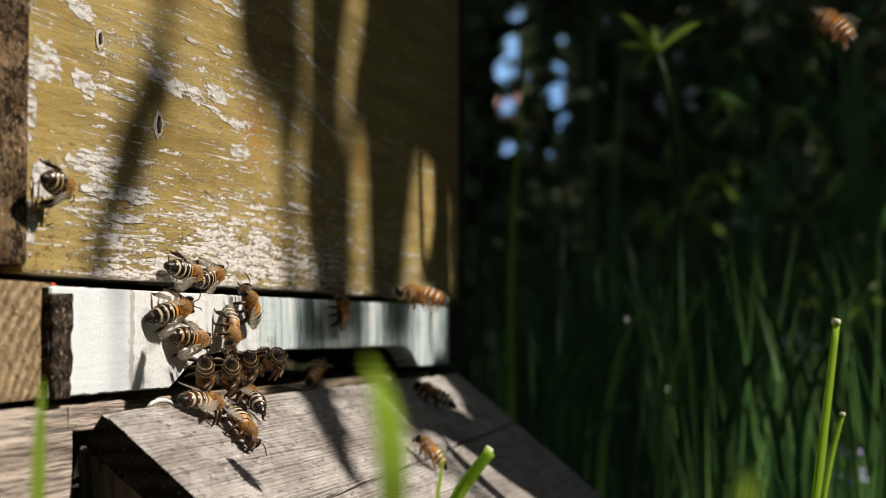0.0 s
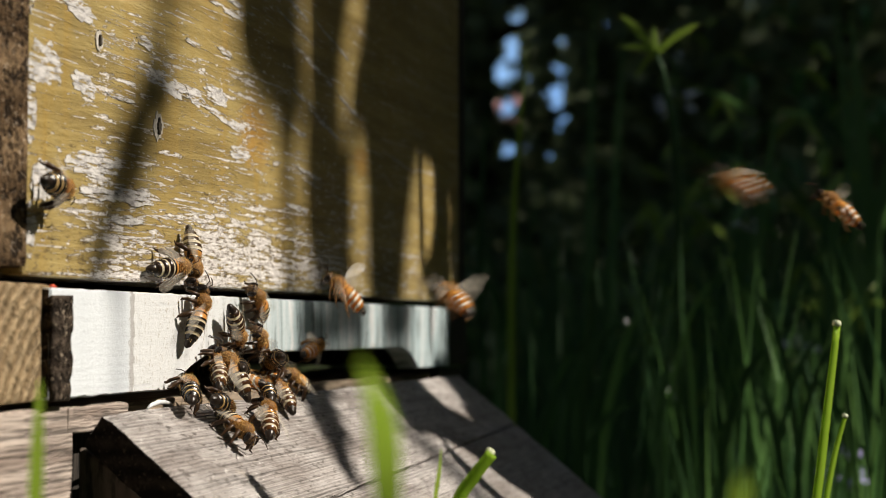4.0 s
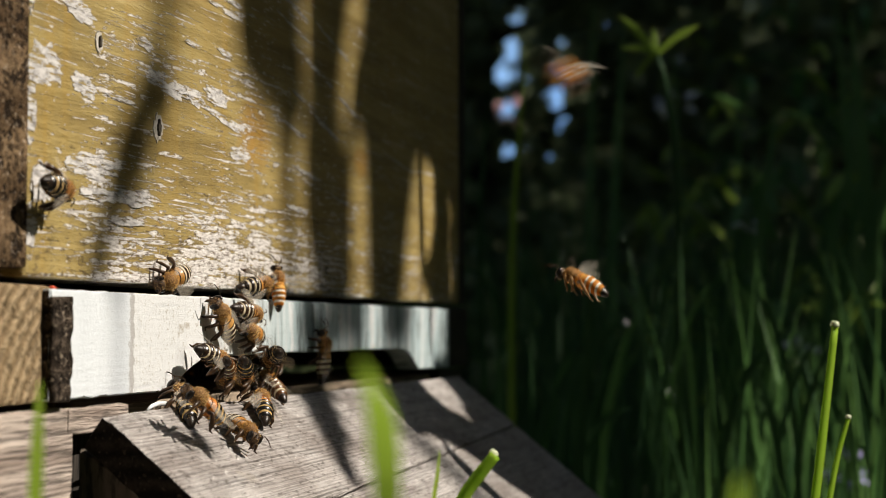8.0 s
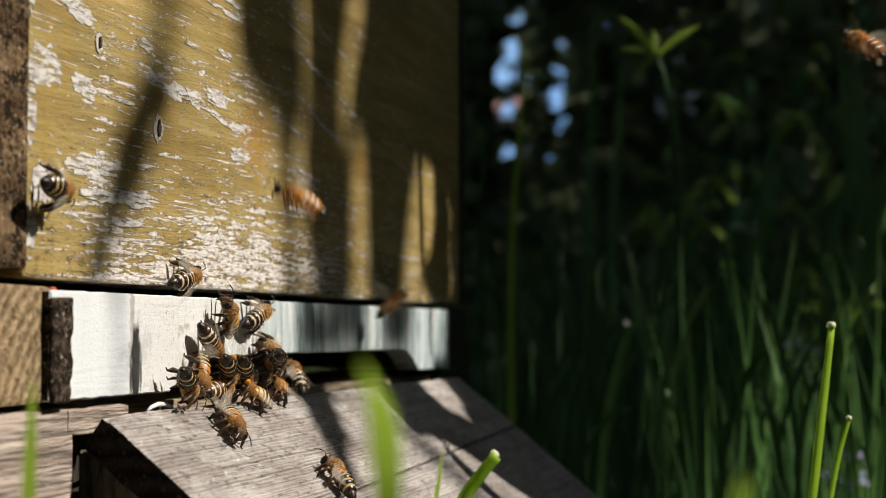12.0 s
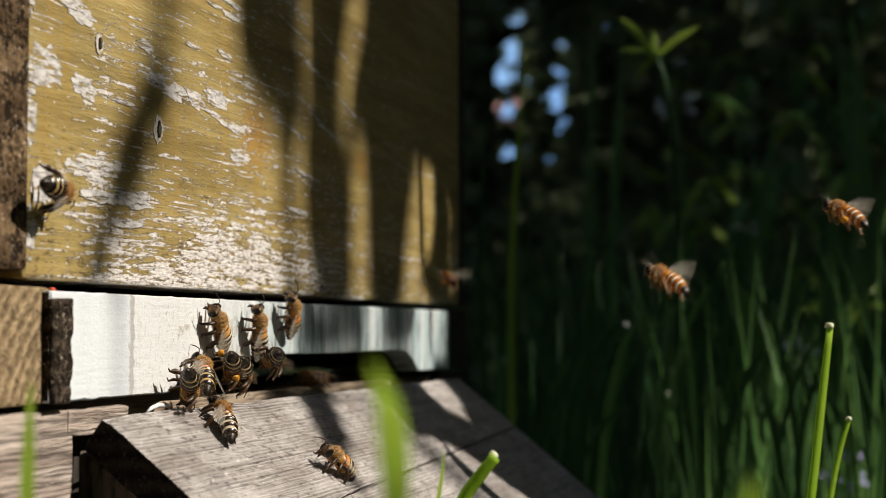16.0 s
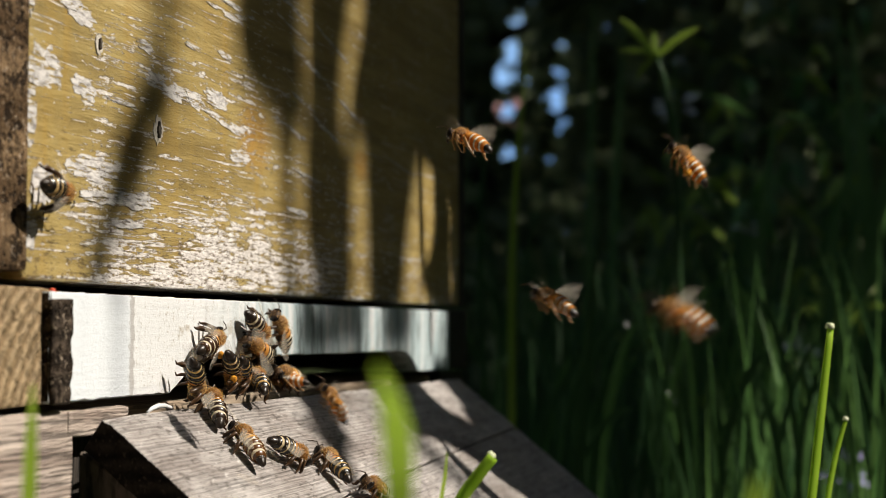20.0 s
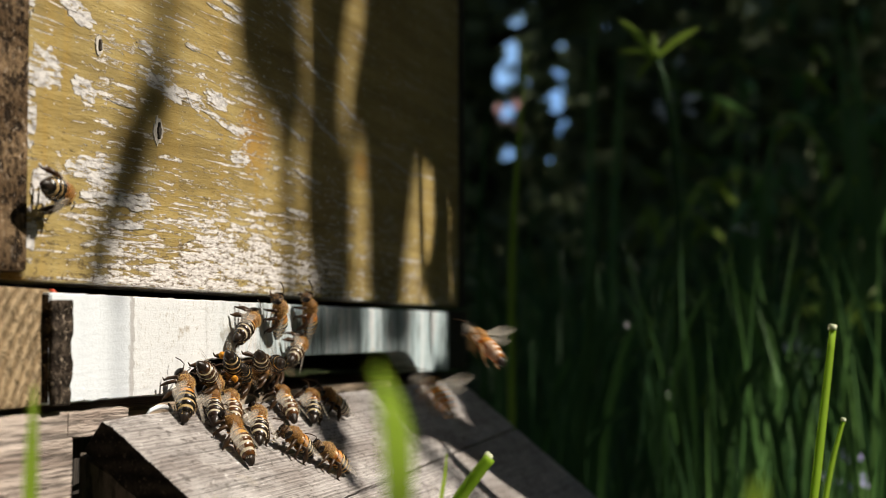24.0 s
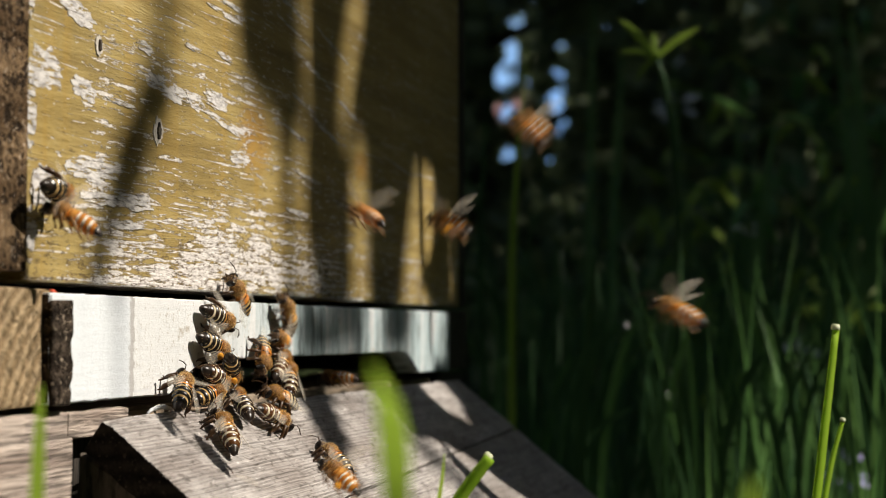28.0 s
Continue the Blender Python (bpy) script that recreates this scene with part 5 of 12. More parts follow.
def motions():
    walk(settled[0], [(0,pose(0.0812,-0.0009,0.0056,89,8,-4)),(0.3,pose(0.0815,-0.0008,0.0055,90,8,-3)),(1,pose(0.0835,-0.0006,0.0045,90,11,1)),(1.3,pose(0.0833,-0.0006,0.0050,90,7,2)),(2,pose(0.0817,-0.0007,0.0087,84,-28,13)),(2.3,pose(0.0809,-0.0008,0.0087,85,-27,9)),(3,pose(0.0752,-0.0015,0.0082,94,-16,-13)),(4,pose(0.0722,-0.0014,0.0071,91,-5,-11)),(5,pose(0.0681,-0.0013,0.0055,88,11,-10)),(6,pose(0.0653,-0.0012,0.0044,86,22,-10)),(6.3,pose(0.0670,-0.0017,0.0025,87,24,-8)),(7,pose(0.0791,-0.0052,-0.0120,94,42,6)),(7.3,pose(0.0793,-0.0057,-0.0128,89,40,4)),(8,pose(0.0802,-0.0095,-0.0180,54,19,-2)),(8.3,pose(0.0804,-0.0094,-0.0189,54,16,-2)),(9,pose(0.0817,-0.0091,-0.0257,53,-10,5)),(9.12,pose(0.0817,-0.0091,-0.0257,53,-10,5)),(9.31,pose(0.0908,-0.0083,-0.0257,24,-15,49)),(9.5,pose(0.1000,-0.0075,-0.0258,0,0,90)),(9.8,pose(0.0850,0.0500,-0.0258,0,0,79)),(18.3,pose(0.0850,0.0500,-0.0258,0,0,79)),(18.36,pose(0.0948,0.0425,-0.0258,0,0,40)),(18.42,pose(0.1047,0.0350,-0.0258,0,0,0)),(18.48,pose(0.1145,0.0138,-0.0258,0,0,-45)),(18.55,pose(0.1243,-0.0075,-0.0258,0,0,-90)),(18.77,pose(0.1243,-0.0087,-0.0269,23,-5,-23)),(19,pose(0.1243,-0.0099,-0.0279,28,-28,43)),(19.3,pose(0.1262,-0.0093,-0.0255,23,-38,50)),(19.65,pose(0.1329,-0.0073,-0.0166,-28,-64,109)),(20,pose(0.1397,-0.0052,-0.0077,-88,-43,178)),(21,pose(0.1396,-0.0054,-0.0091,-92,-35,-176)),(22,pose(0.1385,-0.0056,-0.0071,-94,-39,-173)),(23,pose(0.1371,-0.0058,-0.0043,-98,-44,-169)),(24,pose(0.1361,-0.0059,-0.0024,-101,-47,-165)),(24.3,pose(0.1365,-0.0059,-0.0024,-100,-46,-166)),(25,pose(0.1392,-0.0058,-0.0028,-96,-33,-169)),(25.3,pose(0.1402,-0.0052,-0.0020,-95,-34,-172)),(26,pose(0.1481,-0.0007,0.0044,-85,-33,171)),(26.12,pose(0.1481,-0.0007,0.0044,-85,-33,171)),(26.31,pose(0.1481,-0.0041,-0.0107,-33,-31,120)),(26.5,pose(0.1481,-0.0075,-0.0258,0,0,90)),(26.8,pose(0.0850,0.0500,-0.0258,0,0,79)),(28,pose(0.0850,0.0500,-0.0258,0,0,79))])
    walk(settled[1], [(0,pose(0.0970,-0.0007,0.0051,90,-11,-2)),(0.12,pose(0.0970,-0.0007,0.0051,90,-11,-2)),(0.31,pose(0.0985,-0.0041,-0.0104,42,-25,47)),(0.5,pose(0.1000,-0.0075,-0.0258,0,0,90)),(0.8,pose(0.0912,0.0540,-0.0258,0,0,79)),(6.3,pose(0.0912,0.0540,-0.0258,0,0,79)),(6.36,pose(0.1030,0.0455,-0.0258,0,0,40)),(6.42,pose(0.1148,0.0370,-0.0258,0,0,0)),(6.48,pose(0.1266,0.0148,-0.0258,0,0,-45)),(6.55,pose(0.1383,-0.0075,-0.0258,0,0,-90)),(6.78,pose(0.1383,-0.0042,-0.0122,-37,29,-125)),(7,pose(0.1383,-0.0009,0.0013,-88,25,-174)),(7.3,pose(0.1377,-0.0010,0.0017,-84,44,-173)),(7.53,pose(0.1362,-0.0011,0.0027,15,83,-77)),(7.77,pose(0.1346,-0.0012,0.0036,84,40,-12)),(8,pose(0.1330,-0.0013,0.0046,91,-7,-10)),(8.12,pose(0.1330,-0.0013,0.0046,91,-7,-10)),(8.31,pose(0.1330,-0.0044,-0.0106,44,-25,42)),(8.5,pose(0.1330,-0.0075,-0.0258,0,0,90)),(8.8,pose(0.0912,0.0540,-0.0258,0,0,79)),(17.3,pose(0.0912,0.0540,-0.0258,0,0,79)),(17.36,pose(0.0988,0.0455,-0.0258,0,0,40)),(17.42,pose(0.1064,0.0370,-0.0258,0,0,0)),(17.48,pose(0.1140,0.0148,-0.0258,0,0,-45)),(17.55,pose(0.1215,-0.0075,-0.0258,0,0,-90)),(17.77,pose(0.1215,-0.0088,-0.0233,22,21,-27)),(18,pose(0.1215,-0.0101,-0.0208,51,10,41)),(19,pose(0.1208,-0.0101,-0.0204,52,12,39)),(19.3,pose(0.1209,-0.0095,-0.0196,46,-4,44)),(19.53,pose(0.1210,-0.0081,-0.0175,18,-40,69)),(19.77,pose(0.1211,-0.0067,-0.0154,-44,-50,129)),(20,pose(0.1212,-0.0053,-0.0133,-86,-21,168)),(20.12,pose(0.1212,-0.0053,-0.0133,-86,-21,168)),(20.31,pose(0.1212,-0.0064,-0.0195,-38,-25,124)),(20.5,pose(0.1212,-0.0075,-0.0258,0,0,90)),(20.8,pose(0.0912,0.0540,-0.0258,0,0,79)),(28,pose(0.0912,0.0540,-0.0258,0,0,79))])
    walk(settled[2], [(0,pose(0.0616,-0.0062,-0.0043,93,-13,-14)),(0.3,pose(0.0628,-0.0060,-0.0041,93,-15,-12)),(1,pose(0.0715,-0.0052,-0.0029,90,-30,1)),(2,pose(0.0710,-0.0052,-0.0019,90,-36,0)),(2.3,pose(0.0717,-0.0052,-0.0021,90,-36,1)),(3,pose(0.0767,-0.0052,-0.0038,88,-42,3)),(4,pose(0.0775,-0.0055,-0.0038,96,-67,-5)),(5,pose(0.0787,-0.0058,-0.0038,-120,-75,-147)),(5.5,pose(0.0790,-0.0059,-0.0037,-110,-64,-157)),(6,pose(0.0794,-0.0060,-0.0037,-105,-52,-161)),(6.3,pose(0.0789,-0.0060,-0.0035,-112,-63,-155)),(6.65,pose(0.0769,-0.0057,-0.0028,114,-71,-23)),(7,pose(0.0750,-0.0055,-0.0021,92,-30,-5)),(7.12,pose(0.0750,-0.0055,-0.0021,92,-30,-5)),(7.31,pose(0.0875,-0.0065,-0.0140,36,-34,53)),(7.5,pose(0.1000,-0.0075,-0.0258,0,0,90)),(7.8,pose(0.0974,0.0580,-0.0258,0,0,79)),(14.3,pose(0.0974,0.0580,-0.0258,0,0,79)),(14.36,pose(0.1294,0.0485,-0.0258,0,0,40)),(14.42,pose(0.1614,0.0390,-0.0258,0,0,0)),(14.48,pose(0.1934,0.0158,-0.0258,0,0,-45)),(14.55,pose(0.2254,-0.0075,-0.0258,0,0,-90)),(14.78,pose(0.2254,-0.0065,-0.0183,-47,11,-150)),(15,pose(0.2254,-0.0055,-0.0109,-81,-23,158)),(15.12,pose(0.2254,-0.0055,-0.0109,-81,-23,158)),(15.31,pose(0.2254,-0.0065,-0.0183,-35,-24,118)),(15.5,pose(0.2254,-0.0075,-0.0258,0,0,90)),(15.8,pose(0.0974,0.0580,-0.0258,0,0,79)),(23.3,pose(0.0974,0.0580,-0.0258,0,0,79)),(23.36,pose(0.1091,0.0485,-0.0258,0,0,40)),(23.42,pose(0.1207,0.0390,-0.0258,0,0,0)),(23.48,pose(0.1324,0.0158,-0.0258,0,0,-45)),(23.55,pose(0.1440,-0.0075,-0.0258,0,0,-90)),(23.77,pose(0.1440,-0.0111,-0.0286,25,-4,-30)),(24,pose(0.1440,-0.0147,-0.0315,34,-27,28)),(24.3,pose(0.1431,-0.0144,-0.0313,33,-28,32)),(25,pose(0.1363,-0.0126,-0.0302,20,-30,57)),(25.3,pose(0.1356,-0.0125,-0.0300,21,-29,57)),(26,pose(0.1302,-0.0113,-0.0290,24,-21,51)),(26.3,pose(0.1303,-0.0113,-0.0288,22,-26,55)),(27,pose(0.1309,-0.0112,-0.0277,-11,-53,107)),(27.3,pose(0.1301,-0.0112,-0.0279,-17,-50,116)),(28,pose(0.1237,-0.0116,-0.0293,-37,-16,161))])
    walk(settled[3], [(0,pose(0.0741,-0.0058,-0.0118,89,6,-9)),(0.3,pose(0.0743,-0.0057,-0.0122,89,9,-7)),(1,pose(0.0758,-0.0052,-0.0154,92,30,3)),(1.3,pose(0.0762,-0.0052,-0.0153,92,31,4)),(2,pose(0.0794,-0.0053,-0.0149,98,39,12)),(2.3,pose(0.0792,-0.0053,-0.0157,97,39,12)),(3,pose(0.0779,-0.0053,-0.0218,96,36,10)),(4,pose(0.0742,-0.0136,-0.0293,78,14,13)),(5,pose(0.0690,-0.0251,-0.0398,50,-13,29)),(5.5,pose(0.0673,-0.0290,-0.0433,39,-20,37)),(6,pose(0.0655,-0.0329,-0.0468,26,-25,47)),(6.3,pose(0.0646,-0.0317,-0.0458,25,-26,48)),(7,pose(0.0581,-0.0230,-0.0387,20,-33,57)),(7.3,pose(0.0565,-0.0228,-0.0375,15,-37,68)),(7.65,pose(0.0507,-0.0219,-0.0330,-14,-42,115)),(8,pose(0.0449,-0.0211,-0.0285,-37,-29,158)),(8.12,pose(0.0449,-0.0211,-0.0285,-37,-29,158)),(8.5,pose(0.1000,-0.0075,-0.0258,0,0,90)),(8.8,pose(0.1036,0.0620,-0.0258,0,0,79)),(18.3,pose(0.1036,0.0620,-0.0258,0,0,79)),(18.36,pose(0.1027,0.0515,-0.0258,0,0,40)),(18.42,pose(0.1018,0.0410,-0.0258,0,0,0)),(18.48,pose(0.1009,0.0168,-0.0258,0,0,-45)),(18.55,pose(0.1000,-0.0075,-0.0258,0,0,-90)),(18.77,pose(0.0705,-0.0213,0.0022,44,21,-45)),(19,pose(0.0411,-0.0350,0.0302,90,2,2)),(19.12,pose(0.0411,-0.0350,0.0302,90,2,2)),(19.31,pose(0.0705,-0.0213,0.0022,46,-18,45)),(19.5,pose(0.1000,-0.0075,-0.0258,0,0,90)),(19.8,pose(0.1036,0.0620,-0.0258,0,0,79)),(27.3,pose(0.1036,0.0620,-0.0258,0,0,79)),(27.36,pose(0.1027,0.0515,-0.0258,0,0,40)),(27.42,pose(0.1018,0.0410,-0.0258,0,0,0)),(27.48,pose(0.1009,0.0168,-0.0258,0,0,-45)),(27.55,pose(0.1000,-0.0075,-0.0258,0,0,-90)),(27.77,pose(0.0893,-0.0086,-0.0261,28,7,-47)),(28,pose(0.0787,-0.0096,-0.0264,54,-7,-5))])
    walk(settled[4], [(0,pose(0.0974,-0.0063,-0.0105,-76,43,-160)),(0.3,pose(0.0978,-0.0061,-0.0102,-75,54,-159)),(0.65,pose(0.0993,-0.0058,-0.0092,91,83,7)),(1,pose(0.1007,-0.0054,-0.0082,101,41,17)),(1.3,pose(0.1005,-0.0055,-0.0084,100,53,16)),(1.65,pose(0.0998,-0.0059,-0.0090,-66,83,-149)),(2,pose(0.0991,-0.0064,-0.0097,-77,39,-159)),(2.3,pose(0.0995,-0.0062,-0.0097,-76,50,-159)),(2.65,pose(0.1009,-0.0058,-0.0097,71,89,-14)),(3,pose(0.1023,-0.0053,-0.0096,103,48,18)),(4,pose(0.1041,-0.0053,-0.0090,101,42,16)),(5,pose(0.1065,-0.0053,-0.0081,98,34,15)),(6,pose(0.1081,-0.0054,-0.0074,97,29,14)),(6.3,pose(0.1072,-0.0053,-0.0075,97,29,13)),(7,pose(0.1007,-0.0053,-0.0076,94,28,7)),(7.3,pose(0.1024,-0.0053,-0.0072,93,26,6)),(8,pose(0.1147,-0.0053,-0.0039,90,7,-1)),(8.3,pose(0.1149,-0.0053,-0.0040,89,9,-2)),(9,pose(0.1165,-0.0060,-0.0043,85,26,-12)),(9.12,pose(0.1165,-0.0060,-0.0043,85,26,-12)),(9.31,pose(0.1165,-0.0067,-0.0150,48,-8,34)),(9.5,pose(0.1165,-0.0075,-0.0258,0,0,90)),(9.8,pose(0.1098,0.0500,-0.0258,0,0,79)),(18.3,pose(0.1098,0.0500,-0.0258,0,0,79)),(18.36,pose(0.1131,0.0425,-0.0258,0,0,40)),(18.42,pose(0.1165,0.0350,-0.0258,0,0,0)),(18.48,pose(0.1198,0.0138,-0.0258,0,0,-45)),(18.55,pose(0.1232,-0.0075,-0.0258,0,0,-90)),(19,pose(0.1232,-0.0183,-0.0341,34,12,-30)),(19.12,pose(0.1232,-0.0183,-0.0341,34,12,-30)),(19.31,pose(0.1232,-0.0129,-0.0300,20,-4,29)),(19.5,pose(0.1232,-0.0075,-0.0258,0,0,90)),(19.8,pose(0.1098,0.0500,-0.0258,0,0,79)),(28,pose(0.1098,0.0500,-0.0258,0,0,79))])
    walk(settled[5], [(0,pose(0.1142,-0.0053,-0.0021,-92,-41,-177)),(1,pose(0.1148,-0.0058,-0.0006,-97,-35,-169)),(1.3,pose(0.1157,-0.0059,-0.0008,-97,-34,-168)),(2,pose(0.1221,-0.0063,-0.0017,-97,-22,-163)),(3,pose(0.1212,-0.0060,-0.0023,-95,-24,-168)),(4,pose(0.1225,-0.0045,-0.0009,-89,-34,-178)),(5,pose(0.1242,-0.0023,0.0011,-76,-46,164)),(6,pose(0.1254,-0.0009,0.0024,-62,-52,146)),(6.3,pose(0.1242,-0.0009,0.0027,-67,-52,153)),(7,pose(0.1157,-0.0012,0.0050,-97,-41,-169)),(7.12,pose(0.1157,-0.0012,0.0050,-97,-41,-169)),(7.31,pose(0.1157,-0.0043,-0.0104,-31,-40,123)),(7.5,pose(0.1157,-0.0075,-0.0258,0,0,90)),(7.8,pose(0.1160,0.0540,-0.0258,0,0,79)),(15.3,pose(0.1160,0.0540,-0.0258,0,0,79)),(15.36,pose(0.1120,0.0455,-0.0258,0,0,40)),(15.42,pose(0.1080,0.0370,-0.0258,0,0,0)),(15.48,pose(0.1040,0.0148,-0.0258,0,0,-45)),(15.55,pose(0.1000,-0.0075,-0.0258,0,0,-90)),(15.78,pose(0.0990,-0.0087,-0.0237,21,31,-39)),(16,pose(0.0979,-0.0099,-0.0216,64,28,28)),(16.3,pose(0.0984,-0.0098,-0.0219,62,27,24)),(17,pose(0.1017,-0.0094,-0.0245,53,12,-3)),(17.3,pose(0.1023,-0.0096,-0.0251,52,6,3)),(17.65,pose(0.1044,-0.0106,-0.0271,40,-14,28)),(18,pose(0.1065,-0.0115,-0.0292,19,-26,59)),(18.3,pose(0.1057,-0.0113,-0.0285,22,-24,57)),(19,pose(0.1000,-0.0099,-0.0236,38,-8,49)),(19.3,pose(0.0989,-0.0120,-0.0259,40,-4,41)),(20,pose(0.0908,-0.0278,-0.0425,38,25,-17)),(20.3,pose(0.0915,-0.0283,-0.0429,32,30,-29)),(20.65,pose(0.0942,-0.0304,-0.0442,3,37,-78)),(21,pose(0.0969,-0.0324,-0.0455,-21,24,-124)),(22,pose(0.0977,-0.0302,-0.0437,-33,12,-147)),(23,pose(0.0989,-0.0273,-0.0413,-40,-9,-175)),(23.5,pose(0.0993,-0.0263,-0.0405,-40,-16,176)),(24,pose(0.0997,-0.0253,-0.0397,-39,-24,167)),(24.12,pose(0.0997,-0.0253,-0.0397,-39,-24,167)),(24.31,pose(0.0998,-0.0164,-0.0327,-15,-18,125)),(24.5,pose(0.1000,-0.0075,-0.0258,0,0,90)),(24.8,pose(0.1160,0.0540,-0.0258,0,0,79)),(28,pose(0.1160,0.0540,-0.0258,0,0,79))])
    walk(settled[6], [(0,pose(0.1229,-0.0101,-0.0200,54,15,37)),(1,pose(0.1232,-0.0101,-0.0190,55,15,37)),(1.3,pose(0.1244,-0.0100,-0.0192,53,11,38)),(2,pose(0.1337,-0.0094,-0.0207,37,-18,46)),(2.3,pose(0.1326,-0.0095,-0.0206,39,-14,45)),(3,pose(0.1243,-0.0101,-0.0200,54,14,38)),(4,pose(0.1233,-0.0101,-0.0200,53,13,39)),(5,pose(0.1218,-0.0101,-0.0200,52,11,40)),(6,pose(0.1209,-0.0101,-0.0200,51,10,41)),(6.3,pose(0.1205,-0.0101,-0.0201,51,11,40)),(7,pose(0.1175,-0.0101,-0.0207,52,12,39)),(7.3,pose(0.1180,-0.0101,-0.0204,52,12,39)),(8,pose(0.1220,-0.0101,-0.0187,53,14,38)),(8.3,pose(0.1241,-0.0095,-0.0182,56,7,36)),(9,pose(0.1396,-0.0053,-0.0149,82,-34,14)),(9.3,pose(0.1377,-0.0059,-0.0155,77,-29,18)),(10,pose(0.1236,-0.0101,-0.0194,54,14,37)),(10.3,pose(0.1228,-0.0101,-0.0191,54,15,37)),(11,pose(0.1174,-0.0100,-0.0175,56,17,35)),(11.3,pose(0.1181,-0.0100,-0.0177,56,17,36)),(12,pose(0.1231,-0.0101,-0.0192,55,16,37)),(13,pose(0.1204,-0.0101,-0.0195,54,14,38)),(14,pose(0.1166,-0.0101,-0.0200,52,12,39)),(15,pose(0.1141,-0.0101,-0.0203,51,11,40)),(15.3,pose(0.1150,-0.0101,-0.0200,52,11,40)),(16,pose(0.1215,-0.0101,-0.0185,54,14,38)),(16.12,pose(0.1215,-0.0101,-0.0185,54,14,38)),(16.31,pose(0.1215,-0.0088,-0.0222,28,1,62)),(16.5,pose(0.1215,-0.0075,-0.0258,0,0,90)),(16.8,pose(0.1222,0.0580,-0.0258,0,0,79)),(25.3,pose(0.1222,0.0580,-0.0258,0,0,79)),(25.36,pose(0.1167,0.0485,-0.0258,0,0,40)),(25.42,pose(0.1111,0.0390,-0.0258,0,0,0)),(25.48,pose(0.1056,0.0158,-0.0258,0,0,-45)),(25.55,pose(0.1000,-0.0075,-0.0258,0,0,-90)),(25.77,pose(0.0884,-0.0065,-0.0202,-41,24,-129)),(26,pose(0.0768,-0.0055,-0.0146,-89,13,-176)),(26.3,pose(0.0776,-0.0054,-0.0141,-88,35,-175)),(26.53,pose(0.0797,-0.0054,-0.0128,-42,86,-130)),(26.77,pose(0.0818,-0.0053,-0.0116,87,40,-2)),(27,pose(0.0839,-0.0053,-0.0103,90,-13,-1)),(27.3,pose(0.0847,-0.0053,-0.0105,90,-9,-1)),(28,pose(0.0903,-0.0052,-0.0123,90,16,0))])
    walk(settled[7], [(0,pose(0.0711,-0.0099,-0.0224,64,30,28)),(0.3,pose(0.0713,-0.0099,-0.0228,61,24,31)),(1,pose(0.0728,-0.0104,-0.0261,30,-7,61)),(1.3,pose(0.0733,-0.0103,-0.0262,30,-8,60)),(2,pose(0.0769,-0.0098,-0.0267,34,-13,53)),(2.3,pose(0.0786,-0.0101,-0.0271,33,-14,53)),(3,pose(0.0906,-0.0124,-0.0298,24,-20,51)),(4,pose(0.0902,-0.0106,-0.0214,7,-50,75)),(5,pose(0.0897,-0.0080,-0.0097,-75,-58,167)),(5.5,pose(0.0895,-0.0072,-0.0057,-92,-47,-173)),(6,pose(0.0893,-0.0063,-0.0018,-101,-33,-161)),(6.3,pose(0.0908,-0.0057,-0.0008,-98,-26,-165)),(7,pose(0.1017,-0.0006,0.0068,-93,28,175)),(7.3,pose(0.1008,-0.0012,0.0053,-92,20,175)),(8,pose(0.0944,-0.0052,-0.0055,-88,-43,177)),(8.3,pose(0.0947,-0.0052,-0.0055,-87,-42,176)),(9,pose(0.0967,-0.0053,-0.0056,-83,-34,167)),(10,pose(0.0960,-0.0053,-0.0040,-91,-31,-179)),(10.3,pose(0.0964,-0.0053,-0.0041,-91,-32,-179)),(11,pose(0.0992,-0.0053,-0.0045,-91,-37,-178)),(11.3,pose(0.0989,-0.0054,-0.0044,-92,-37,-176)),(12,pose(0.0967,-0.0061,-0.0040,-99,-37,-165)),(13,pose(0.0986,-0.0060,-0.0040,-99,-38,-165)),(14,pose(0.1012,-0.0060,-0.0038,-100,-39,-165)),(15,pose(0.1030,-0.0060,-0.0037,-100,-40,-165)),(15.3,pose(0.1017,-0.0059,-0.0041,-99,-41,-167)),(16,pose(0.0919,-0.0053,-0.0071,-92,-46,-178)),(16.3,pose(0.0909,-0.0054,-0.0065,-93,-46,-176)),(17,pose(0.0835,-0.0059,-0.0019,-99,-41,-166)),(17.3,pose(0.0831,-0.0060,-0.0020,-99,-40,-166)),(18,pose(0.0809,-0.0062,-0.0021,-98,-30,-164)),(18.3,pose(0.0826,-0.0055,-0.0019,-96,-28,-167)),(19,pose(0.0950,-0.0006,-0.0002,-88,-16,174)),(19.12,pose(0.0950,-0.0006,-0.0002,-88,-16,174)),(19.31,pose(0.0975,-0.0041,-0.0130,-40,-25,128)),(19.5,pose(0.1000,-0.0075,-0.0258,0,0,90)),(19.8,pose(0.1284,0.0620,-0.0258,0,0,79)),(28,pose(0.1284,0.0620,-0.0258,0,0,79))])
